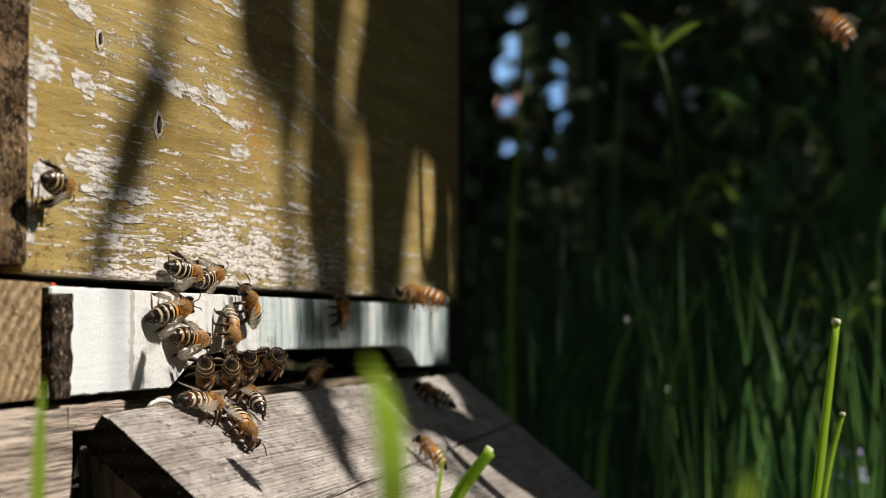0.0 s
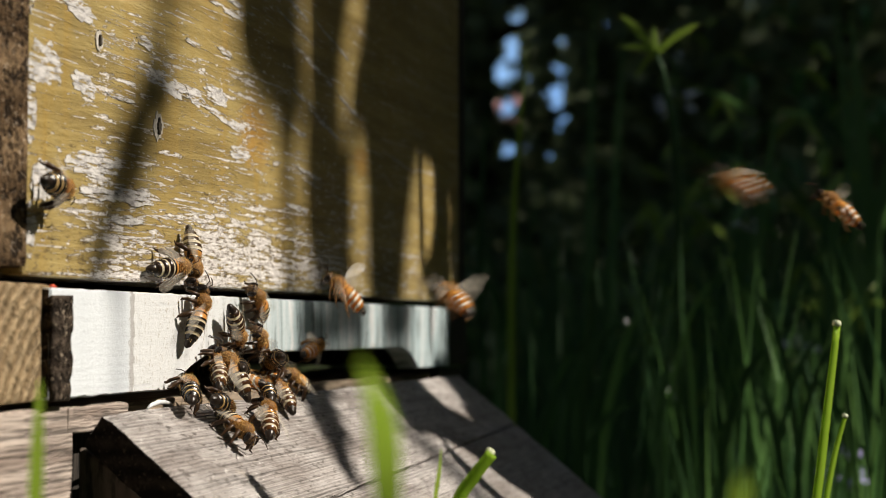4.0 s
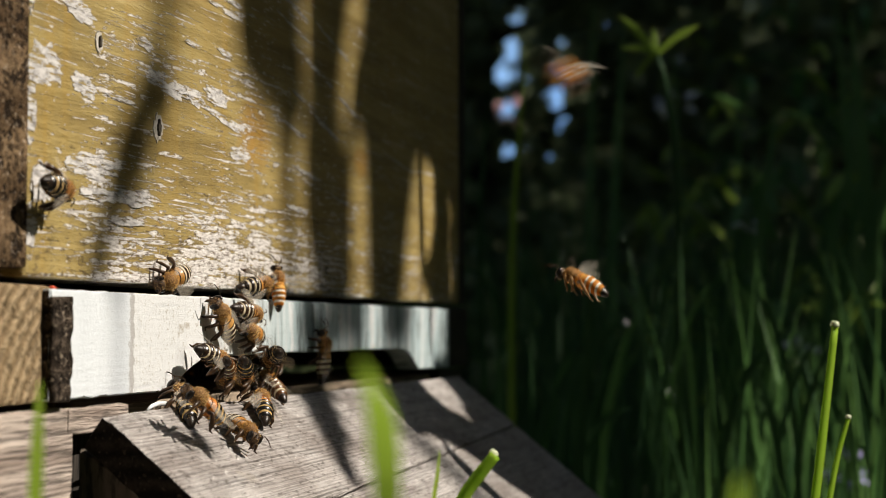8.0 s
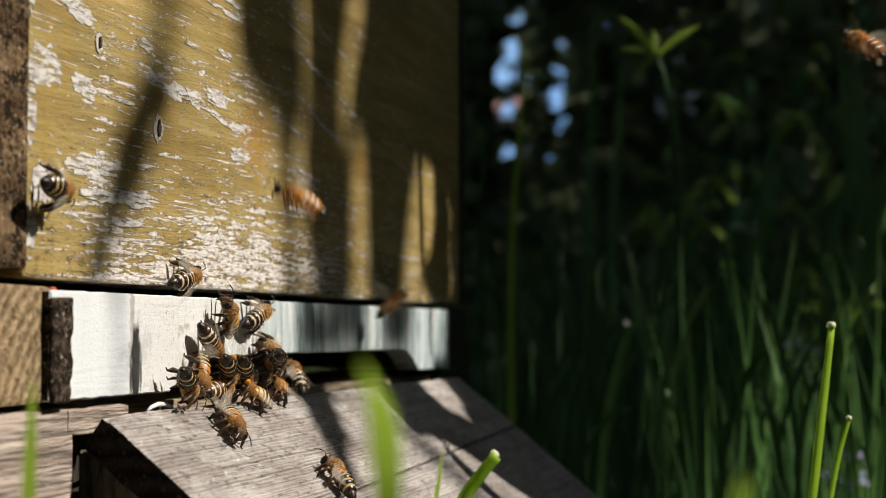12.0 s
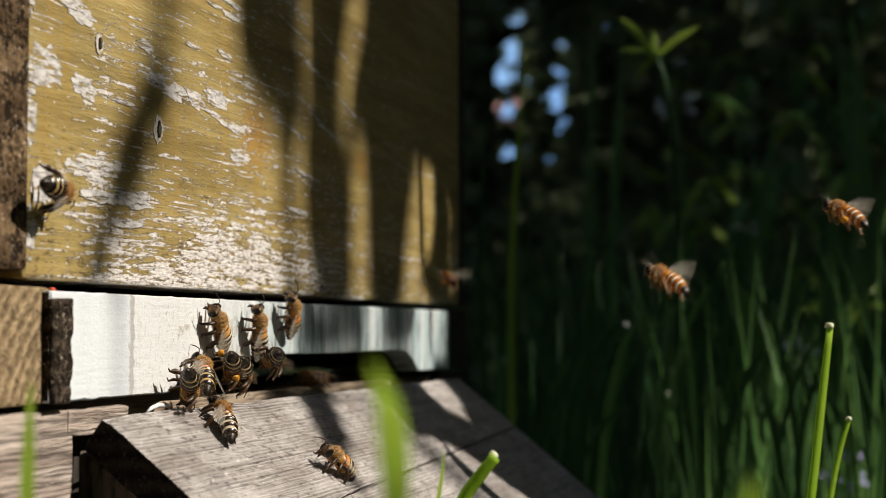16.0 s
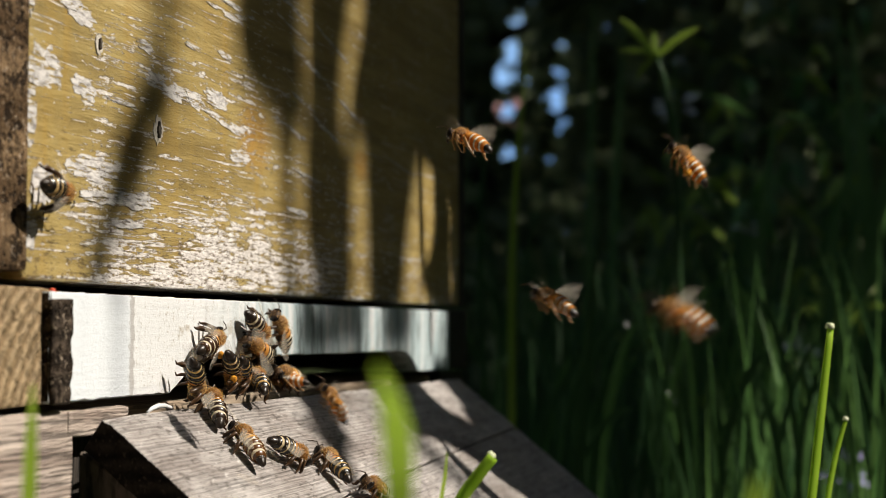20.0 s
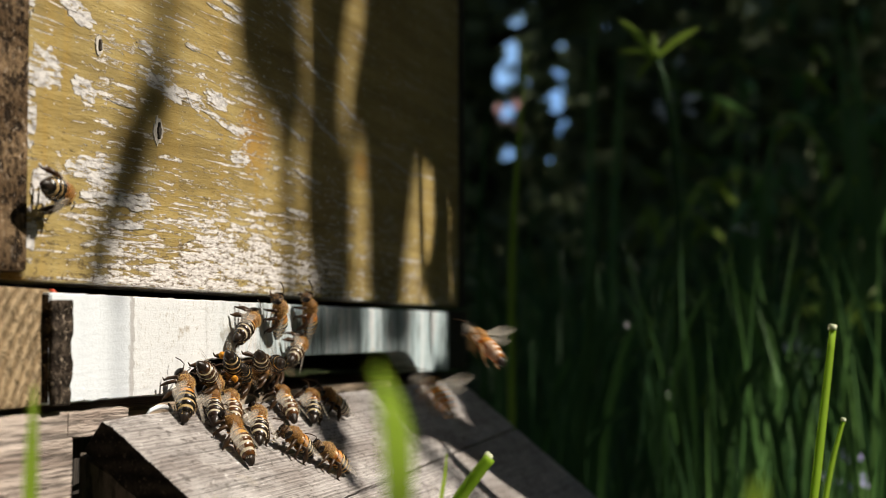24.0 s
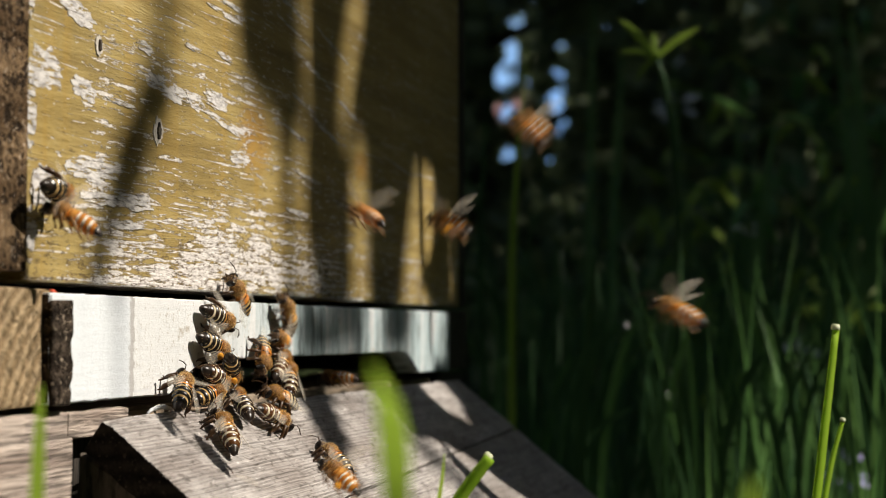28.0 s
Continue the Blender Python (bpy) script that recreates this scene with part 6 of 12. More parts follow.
    walk(settled[8], [(0,pose(0.0890,-0.0099,-0.0228,62,26,30)),(0.3,pose(0.0885,-0.0099,-0.0227,61,25,31)),(1,pose(0.0848,-0.0100,-0.0219,57,18,35)),(1.3,pose(0.0851,-0.0100,-0.0221,58,19,34)),(2,pose(0.0872,-0.0099,-0.0229,61,24,31)),(2.3,pose(0.0873,-0.0094,-0.0223,62,17,31)),(3,pose(0.0879,-0.0054,-0.0179,78,-35,21)),(4,pose(0.0876,-0.0066,-0.0197,62,-35,33)),(5,pose(0.0872,-0.0082,-0.0221,41,-31,48)),(6,pose(0.0869,-0.0092,-0.0237,28,-26,56)),(6.3,pose(0.0869,-0.0092,-0.0232,30,-28,53)),(7,pose(0.0871,-0.0087,-0.0192,47,-41,26)),(7.3,pose(0.0870,-0.0088,-0.0195,49,-33,25)),(8,pose(0.0858,-0.0099,-0.0219,63,27,29)),(8.3,pose(0.0855,-0.0099,-0.0218,63,27,26)),(9,pose(0.0834,-0.0095,-0.0210,58,27,7)),(9.3,pose(0.0833,-0.0095,-0.0214,58,27,7)),(10,pose(0.0830,-0.0095,-0.0243,59,30,5)),(10.3,pose(0.0830,-0.0095,-0.0245,58,27,5)),(11,pose(0.0830,-0.0093,-0.0259,54,7,5)),(11.3,pose(0.0833,-0.0093,-0.0259,54,6,5)),(12,pose(0.0854,-0.0092,-0.0264,53,2,0)),(12.12,pose(0.0854,-0.0092,-0.0264,53,2,0)),(12.31,pose(0.0927,-0.0084,-0.0261,27,-10,45)),(12.5,pose(0.1000,-0.0075,-0.0258,0,0,90)),(12.8,pose(0.1346,0.0500,-0.0258,0,0,79)),(20.3,pose(0.1346,0.0500,-0.0258,0,0,79)),(20.36,pose(0.1260,0.0425,-0.0258,0,0,40)),(20.42,pose(0.1173,0.0350,-0.0258,0,0,0)),(20.48,pose(0.1086,0.0138,-0.0258,0,0,-45)),(20.55,pose(0.1000,-0.0075,-0.0258,0,0,-90)),(20.77,pose(0.0878,-0.0137,-0.0271,23,-5,-22)),(21,pose(0.0757,-0.0198,-0.0283,26,-28,46)),(22,pose(0.0787,-0.0175,-0.0287,28,-28,42)),(23,pose(0.0830,-0.0144,-0.0293,31,-27,36)),(24,pose(0.0859,-0.0122,-0.0297,32,-27,33)),(24.3,pose(0.0858,-0.0124,-0.0297,33,-28,30)),(25,pose(0.0850,-0.0139,-0.0296,40,-34,13)),(25.3,pose(0.0871,-0.0142,-0.0300,42,-28,10)),(26,pose(0.1022,-0.0163,-0.0331,39,19,-12)),(26.3,pose(0.1024,-0.0166,-0.0333,34,26,-24)),(26.65,pose(0.1033,-0.0178,-0.0339,3,36,-79)),(27,pose(0.1042,-0.0190,-0.0345,-24,20,-130)),(27.3,pose(0.1043,-0.0189,-0.0344,-19,27,-118)),(27.65,pose(0.1047,-0.0184,-0.0344,11,37,-63)),(28,pose(0.1051,-0.0178,-0.0343,39,22,-11))])
    walk(settled[9], [(0,pose(0.1022,-0.0099,-0.0213,63,28,29)),(0.3,pose(0.1021,-0.0099,-0.0207,64,28,29)),(1,pose(0.1021,-0.0099,-0.0164,65,30,27)),(1.3,pose(0.1037,-0.0097,-0.0163,62,24,27)),(2,pose(0.1152,-0.0088,-0.0158,44,-25,31)),(2.3,pose(0.1157,-0.0089,-0.0172,43,-23,32)),(3,pose(0.1197,-0.0094,-0.0275,42,-11,39)),(4,pose(0.1160,-0.0100,-0.0280,39,-13,38)),(5,pose(0.1107,-0.0108,-0.0286,34,-16,38)),(6,pose(0.1072,-0.0113,-0.0291,31,-18,37)),(6.3,pose(0.1068,-0.0115,-0.0293,30,-19,38)),(7,pose(0.1034,-0.0133,-0.0307,29,-21,42)),(8,pose(0.1043,-0.0140,-0.0312,33,-26,32)),(8.3,pose(0.1044,-0.0134,-0.0307,32,-27,34)),(9,pose(0.1052,-0.0087,-0.0270,25,-30,48)),(9.3,pose(0.1046,-0.0088,-0.0267,27,-28,47)),(10,pose(0.0997,-0.0092,-0.0247,41,-16,38)),(10.3,pose(0.0986,-0.0094,-0.0241,41,-15,40)),(11,pose(0.0904,-0.0102,-0.0198,36,-4,54)),(11.3,pose(0.0900,-0.0102,-0.0200,41,-1,49)),(12,pose(0.0869,-0.0098,-0.0215,65,31,25)),(13,pose(0.0871,-0.0096,-0.0204,59,11,20)),(14,pose(0.0874,-0.0092,-0.0188,55,-18,15)),(15,pose(0.0876,-0.0090,-0.0178,53,-37,13)),(15.3,pose(0.0860,-0.0090,-0.0182,51,-36,16)),(16,pose(0.0747,-0.0087,-0.0210,41,-28,35)),(16.3,pose(0.0760,-0.0088,-0.0207,44,-25,29)),(17,pose(0.0854,-0.0094,-0.0185,53,5,-5)),(17.3,pose(0.0856,-0.0094,-0.0188,53,3,-4)),(18,pose(0.0873,-0.0091,-0.0214,53,-6,5)),(18.3,pose(0.0885,-0.0092,-0.0214,53,-3,8)),(19,pose(0.0973,-0.0099,-0.0215,60,23,30)),(20,pose(0.0973,-0.0099,-0.0215,64,29,28)),(21,pose(0.0968,-0.0099,-0.0205,63,28,29)),(22,pose(0.0971,-0.0099,-0.0211,62,26,29)),(23,pose(0.0975,-0.0099,-0.0221,61,24,28)),(24,pose(0.0977,-0.0098,-0.0227,60,23,28)),(24.12,pose(0.0977,-0.0098,-0.0227,60,23,28)),(24.31,pose(0.0988,-0.0087,-0.0243,33,3,56)),(24.5,pose(0.1000,-0.0075,-0.0258,0,0,90)),(24.8,pose(0.1408,0.0540,-0.0258,0,0,79)),(28,pose(0.1408,0.0540,-0.0258,0,0,79))])
    walk(settled[10], [(0,pose(0.0681,-0.0132,-0.0306,38,12,-16)),(0.12,pose(0.0681,-0.0132,-0.0306,38,12,-16)),(0.31,pose(0.0840,-0.0103,-0.0282,22,-3,36)),(0.5,pose(0.1000,-0.0075,-0.0258,0,0,90)),(0.8,pose(0.1470,0.0580,-0.0258,0,0,79)),(7.3,pose(0.1470,0.0580,-0.0258,0,0,79)),(7.36,pose(0.1551,0.0485,-0.0258,0,0,40)),(7.42,pose(0.1631,0.0390,-0.0258,0,0,0)),(7.48,pose(0.1712,0.0158,-0.0258,0,0,-45)),(7.55,pose(0.1793,-0.0075,-0.0258,0,0,-90)),(7.7,pose(0.1793,-0.0067,-0.0224,-38,-14,-131)),(7.85,pose(0.1793,-0.0060,-0.0189,-64,-48,-162)),(8,pose(0.1793,-0.0052,-0.0155,-3,-87,93)),(8.3,pose(0.1785,-0.0053,-0.0145,-69,-85,159)),(9,pose(0.1728,-0.0058,-0.0076,-99,-49,-168)),(9.12,pose(0.1728,-0.0058,-0.0076,-99,-49,-168)),(9.31,pose(0.1728,-0.0066,-0.0167,-27,-42,119)),(9.5,pose(0.1728,-0.0075,-0.0258,0,0,90)),(9.8,pose(0.1470,0.0580,-0.0258,0,0,79)),(19.3,pose(0.1470,0.0580,-0.0258,0,0,79)),(19.36,pose(0.1476,0.0485,-0.0258,0,0,40)),(19.42,pose(0.1481,0.0390,-0.0258,0,0,0)),(19.48,pose(0.1487,0.0158,-0.0258,0,0,-45)),(19.55,pose(0.1493,-0.0075,-0.0258,0,0,-90)),(19.77,pose(0.1493,-0.0065,-0.0250,-21,5,-142)),(20,pose(0.1493,-0.0054,-0.0243,-38,-9,168)),(20.3,pose(0.1512,-0.0066,-0.0253,-38,-12,165)),(21,pose(0.1656,-0.0155,-0.0325,-28,-30,137)),(22,pose(0.1643,-0.0153,-0.0322,-30,-29,143)),(23,pose(0.1625,-0.0150,-0.0317,-33,-27,150)),(24,pose(0.1613,-0.0148,-0.0314,-35,-26,156)),(24.3,pose(0.1615,-0.0153,-0.0317,-34,-32,149)),(25,pose(0.1633,-0.0194,-0.0338,11,-58,73)),(25.3,pose(0.1616,-0.0189,-0.0337,14,-55,69)),(26,pose(0.1493,-0.0152,-0.0323,24,-31,50)),(26.3,pose(0.1482,-0.0158,-0.0328,29,-26,40)),(26.65,pose(0.1438,-0.0182,-0.0347,39,-4,8)),(27,pose(0.1395,-0.0205,-0.0367,36,21,-21)),(27.12,pose(0.1395,-0.0205,-0.0367,36,21,-21)),(27.31,pose(0.1395,-0.0140,-0.0312,24,1,33)),(27.5,pose(0.1395,-0.0075,-0.0258,0,0,90)),(27.8,pose(0.1470,0.0580,-0.0258,0,0,79)),(28,pose(0.1470,0.0580,-0.0258,0,0,79))])
    walk(settled[11], [(0,pose(0.0741,-0.0208,-0.0369,-26,35,-134)),(0.3,pose(0.0736,-0.0210,-0.0370,-26,34,-133)),(1,pose(0.0694,-0.0226,-0.0374,-24,21,-129)),(1.3,pose(0.0697,-0.0226,-0.0374,-24,21,-129)),(2,pose(0.0717,-0.0223,-0.0373,-22,24,-126)),(2.3,pose(0.0713,-0.0223,-0.0373,-22,24,-126)),(3,pose(0.0680,-0.0224,-0.0373,-21,24,-124)),(4,pose(0.0694,-0.0215,-0.0367,-22,25,-125)),(5,pose(0.0715,-0.0202,-0.0359,-23,27,-128)),(6,pose(0.0729,-0.0193,-0.0354,-24,28,-130)),(7,pose(0.0743,-0.0193,-0.0352,-27,24,-135)),(7.3,pose(0.0739,-0.0196,-0.0354,-26,23,-134)),(8,pose(0.0707,-0.0222,-0.0369,-24,19,-129)),(8.3,pose(0.0715,-0.0217,-0.0366,-20,24,-119)),(8.65,pose(0.0746,-0.0201,-0.0358,6,37,-74)),(9,pose(0.0777,-0.0184,-0.0349,35,29,-27)),(9.3,pose(0.0775,-0.0185,-0.0349,29,34,-38)),(9.65,pose(0.0768,-0.0187,-0.0349,1,40,-85)),(10,pose(0.0760,-0.0189,-0.0350,-24,28,-130)),(10.3,pose(0.0756,-0.0190,-0.0351,-24,28,-130)),(11,pose(0.0728,-0.0196,-0.0357,-24,29,-129)),(12,pose(0.0730,-0.0185,-0.0350,-31,25,-145)),(13,pose(0.0715,-0.0184,-0.0348,-41,-8,173)),(14,pose(0.0694,-0.0182,-0.0345,-7,-43,98)),(14.33,pose(0.0689,-0.0181,-0.0344,8,-43,76)),(14.67,pose(0.0684,-0.0181,-0.0343,21,-39,55)),(15,pose(0.0680,-0.0181,-0.0342,31,-32,37)),(15.3,pose(0.0685,-0.0178,-0.0341,30,-32,37)),(16,pose(0.0720,-0.0159,-0.0327,29,-31,41)),(16.3,pose(0.0720,-0.0157,-0.0326,28,-31,42)),(17,pose(0.0719,-0.0142,-0.0315,22,-32,53)),(17.3,pose(0.0721,-0.0140,-0.0314,23,-32,52)),(18,pose(0.0734,-0.0130,-0.0305,26,-27,46)),(18.3,pose(0.0737,-0.0129,-0.0304,26,-27,46)),(19,pose(0.0759,-0.0119,-0.0296,26,-27,46)),(20,pose(0.0758,-0.0118,-0.0295,30,-27,37)),(20.3,pose(0.0763,-0.0116,-0.0294,30,-27,38)),(21,pose(0.0802,-0.0106,-0.0286,28,-29,43)),(22,pose(0.0787,-0.0109,-0.0288,29,-27,40)),(23,pose(0.0766,-0.0112,-0.0290,31,-26,35)),(24,pose(0.0753,-0.0114,-0.0292,32,-24,32)),(25,pose(0.0750,-0.0106,-0.0282,31,-31,36)),(25.3,pose(0.0752,-0.0106,-0.0282,31,-31,36)),(26,pose(0.0771,-0.0102,-0.0282,29,-28,40)),(26.3,pose(0.0780,-0.0103,-0.0283,29,-29,40)),(27,pose(0.0845,-0.0111,-0.0286,29,-32,40)),(27.3,pose(0.0856,-0.0112,-0.0287,29,-31,40)),(28,pose(0.0934,-0.0118,-0.0294,27,-21,44))])
    walk(settled[12], [(0,pose(0.0986,-0.0133,-0.0306,28,-15,44)),(0.3,pose(0.0976,-0.0131,-0.0304,28,-16,44)),(1,pose(0.0905,-0.0111,-0.0289,25,-23,49)),(1.12,pose(0.0905,-0.0111,-0.0289,25,-23,49)),(1.5,pose(0.1000,-0.0075,-0.0258,0,0,90)),(1.8,pose(0.1594,0.0500,-0.0258,0,0,79)),(8.3,pose(0.1594,0.0500,-0.0258,0,0,79)),(8.36,pose(0.1633,0.0425,-0.0258,0,0,40)),(8.42,pose(0.1672,0.0350,-0.0258,0,0,0)),(8.48,pose(0.1711,0.0138,-0.0258,0,0,-45)),(8.55,pose(0.1750,-0.0075,-0.0258,0,0,-90)),(8.78,pose(0.1750,-0.0075,-0.0259,-22,4,-142)),(9,pose(0.1750,-0.0075,-0.0260,-38,-10,168)),(9.12,pose(0.1750,-0.0075,-0.0260,-38,-10,168)),(9.31,pose(0.1750,-0.0075,-0.0259,-17,-12,128)),(9.5,pose(0.1750,-0.0075,-0.0258,0,0,90)),(9.8,pose(0.1594,0.0500,-0.0258,0,0,79)),(19.3,pose(0.1594,0.0500,-0.0258,0,0,79)),(19.36,pose(0.1486,0.0425,-0.0258,0,0,40)),(19.42,pose(0.1377,0.0350,-0.0258,0,0,0)),(19.48,pose(0.1269,0.0138,-0.0258,0,0,-45)),(19.55,pose(0.1161,-0.0075,-0.0258,0,0,-90)),(19.77,pose(0.1161,-0.0252,-0.0400,-24,-1,-141)),(20,pose(0.1161,-0.0428,-0.0541,-39,-20,171)),(20.12,pose(0.1161,-0.0428,-0.0541,-39,-20,171)),(20.31,pose(0.1161,-0.0252,-0.0400,-16,-17,128)),(20.5,pose(0.1161,-0.0075,-0.0258,0,0,90)),(20.8,pose(0.1594,0.0500,-0.0258,0,0,79)),(28,pose(0.1594,0.0500,-0.0258,0,0,79))])
    walk(settled[13], [(0,pose(0.1973,-0.0056,-0.0023,-95,-43,-172)),(0.3,pose(0.1956,-0.0056,-0.0050,-85,-43,180)),(1,pose(0.1838,-0.0057,-0.0244,-29,-17,139)),(1.12,pose(0.1838,-0.0057,-0.0244,-29,-17,139)),(1.5,pose(0.1838,-0.0075,-0.0258,0,0,90)),(1.8,pose(0.1656,0.0540,-0.0258,0,0,79)),(9.3,pose(0.1656,0.0540,-0.0258,0,0,79)),(9.36,pose(0.1560,0.0455,-0.0258,0,0,40)),(9.42,pose(0.1464,0.0370,-0.0258,0,0,0)),(9.48,pose(0.1369,0.0148,-0.0258,0,0,-45)),(9.55,pose(0.1273,-0.0075,-0.0258,0,0,-90)),(9.7,pose(0.1273,-0.0109,-0.0286,17,-3,-43)),(9.85,pose(0.1273,-0.0143,-0.0315,27,-17,3)),(10,pose(0.1273,-0.0177,-0.0343,23,-34,53)),(10.3,pose(0.1286,-0.0165,-0.0333,22,-34,54)),(11,pose(0.1381,-0.0076,-0.0260,15,-30,66)),(11.3,pose(0.1367,-0.0078,-0.0262,7,-33,80)),(11.65,pose(0.1318,-0.0087,-0.0267,-23,-31,134)),(12,pose(0.1268,-0.0095,-0.0272,-39,-9,177)),(13,pose(0.1347,-0.0085,-0.0224,-55,-19,179)),(14,pose(0.1457,-0.0071,-0.0155,-80,-32,-173)),(15,pose(0.1531,-0.0061,-0.0110,-100,-37,-164)),(15.3,pose(0.1524,-0.0061,-0.0099,-100,-39,-164)),(16,pose(0.1479,-0.0059,-0.0024,-103,-52,-163)),(16.3,pose(0.1481,-0.0059,-0.0022,-102,-50,-165)),(17,pose(0.1495,-0.0055,-0.0008,-93,-40,-175)),(17.12,pose(0.1495,-0.0055,-0.0008,-93,-40,-175)),(17.31,pose(0.1495,-0.0065,-0.0133,-32,-37,123)),(17.5,pose(0.1495,-0.0075,-0.0258,0,0,90)),(17.8,pose(0.1656,0.0540,-0.0258,0,0,79)),(25.3,pose(0.1656,0.0540,-0.0258,0,0,79)),(25.36,pose(0.1531,0.0455,-0.0258,0,0,40)),(25.42,pose(0.1406,0.0370,-0.0258,0,0,0)),(25.48,pose(0.1281,0.0148,-0.0258,0,0,-45)),(25.55,pose(0.1156,-0.0075,-0.0258,0,0,-90)),(25.77,pose(0.1156,-0.0089,-0.0228,21,18,-23)),(26,pose(0.1156,-0.0102,-0.0197,46,5,45)),(26.3,pose(0.1158,-0.0102,-0.0200,46,6,45)),(27,pose(0.1168,-0.0102,-0.0217,49,8,42)),(27.3,pose(0.1174,-0.0097,-0.0210,54,23,34)),(27.53,pose(0.1190,-0.0085,-0.0194,55,61,12)),(27.77,pose(0.1205,-0.0073,-0.0179,-64,76,-127)),(28,pose(0.1221,-0.0061,-0.0163,-80,38,-164))])
    walk(settled[14], [(0,pose(0.2675,-0.0196,-0.0357,-9,-25,104)),(0.12,pose(0.2675,-0.0196,-0.0357,-9,-25,104)),(0.5,pose(0.2600,-0.0075,-0.0258,0,0,90)),(0.8,pose(0.1718,0.0580,-0.0258,0,0,79)),(8.3,pose(0.1718,0.0580,-0.0258,0,0,79)),(8.36,pose(0.1539,0.0485,-0.0258,0,0,40)),(8.42,pose(0.1359,0.0390,-0.0258,0,0,0)),(8.48,pose(0.1180,0.0158,-0.0258,0,0,-45)),(8.55,pose(0.1000,-0.0075,-0.0258,0,0,-90)),(8.78,pose(0.0984,-0.0065,-0.0183,40,25,-51)),(9,pose(0.0968,-0.0054,-0.0108,89,15,-3)),(9.3,pose(0.0977,-0.0054,-0.0111,89,34,-3)),(9.53,pose(0.1000,-0.0053,-0.0117,86,79,-6)),(9.77,pose(0.1022,-0.0053,-0.0123,-90,55,179)),(10,pose(0.1044,-0.0052,-0.0129,-90,10,178)),(10.3,pose(0.1052,-0.0053,-0.0123,-91,5,180)),(11,pose(0.1113,-0.0061,-0.0080,-97,-28,-165)),(11.3,pose(0.1126,-0.0060,-0.0075,-100,-44,-163)),(11.65,pose(0.1174,-0.0056,-0.0058,116,-75,-22)),(12,pose(0.1223,-0.0052,-0.0040,90,-19,0)),(12.12,pose(0.1223,-0.0052,-0.0040,90,-19,0)),(12.31,pose(0.1223,-0.0064,-0.0149,40,-28,51)),(12.5,pose(0.1223,-0.0075,-0.0258,0,0,90)),(12.8,pose(0.1718,0.0580,-0.0258,0,0,79)),(20.3,pose(0.1718,0.0580,-0.0258,0,0,79)),(20.36,pose(0.1539,0.0485,-0.0258,0,0,40)),(20.42,pose(0.1359,0.0390,-0.0258,0,0,0)),(20.48,pose(0.1180,0.0158,-0.0258,0,0,-45)),(20.55,pose(0.1000,-0.0075,-0.0258,0,0,-90)),(20.7,pose(0.0882,-0.0155,-0.0324,14,0,-43)),(20.85,pose(0.0763,-0.0235,-0.0390,24,-10,4)),(21,pose(0.0645,-0.0315,-0.0456,23,-24,52)),(22,pose(0.0723,-0.0275,-0.0421,27,-26,44)),(23,pose(0.0833,-0.0219,-0.0373,31,-28,34)),(24,pose(0.0906,-0.0181,-0.0341,35,-29,27)),(24.3,pose(0.0917,-0.0176,-0.0337,34,-30,29)),(25,pose(0.0995,-0.0135,-0.0309,24,-33,50)),(25.3,pose(0.0987,-0.0132,-0.0306,25,-33,48)),(26,pose(0.0931,-0.0111,-0.0286,32,-30,34)),(26.3,pose(0.0918,-0.0105,-0.0255,40,-30,28)),(27,pose(0.0819,-0.0057,-0.0029,92,-18,-8)),(27.3,pose(0.0832,-0.0057,-0.0031,92,-14,-7)),(28,pose(0.0933,-0.0054,-0.0048,89,15,-3))])
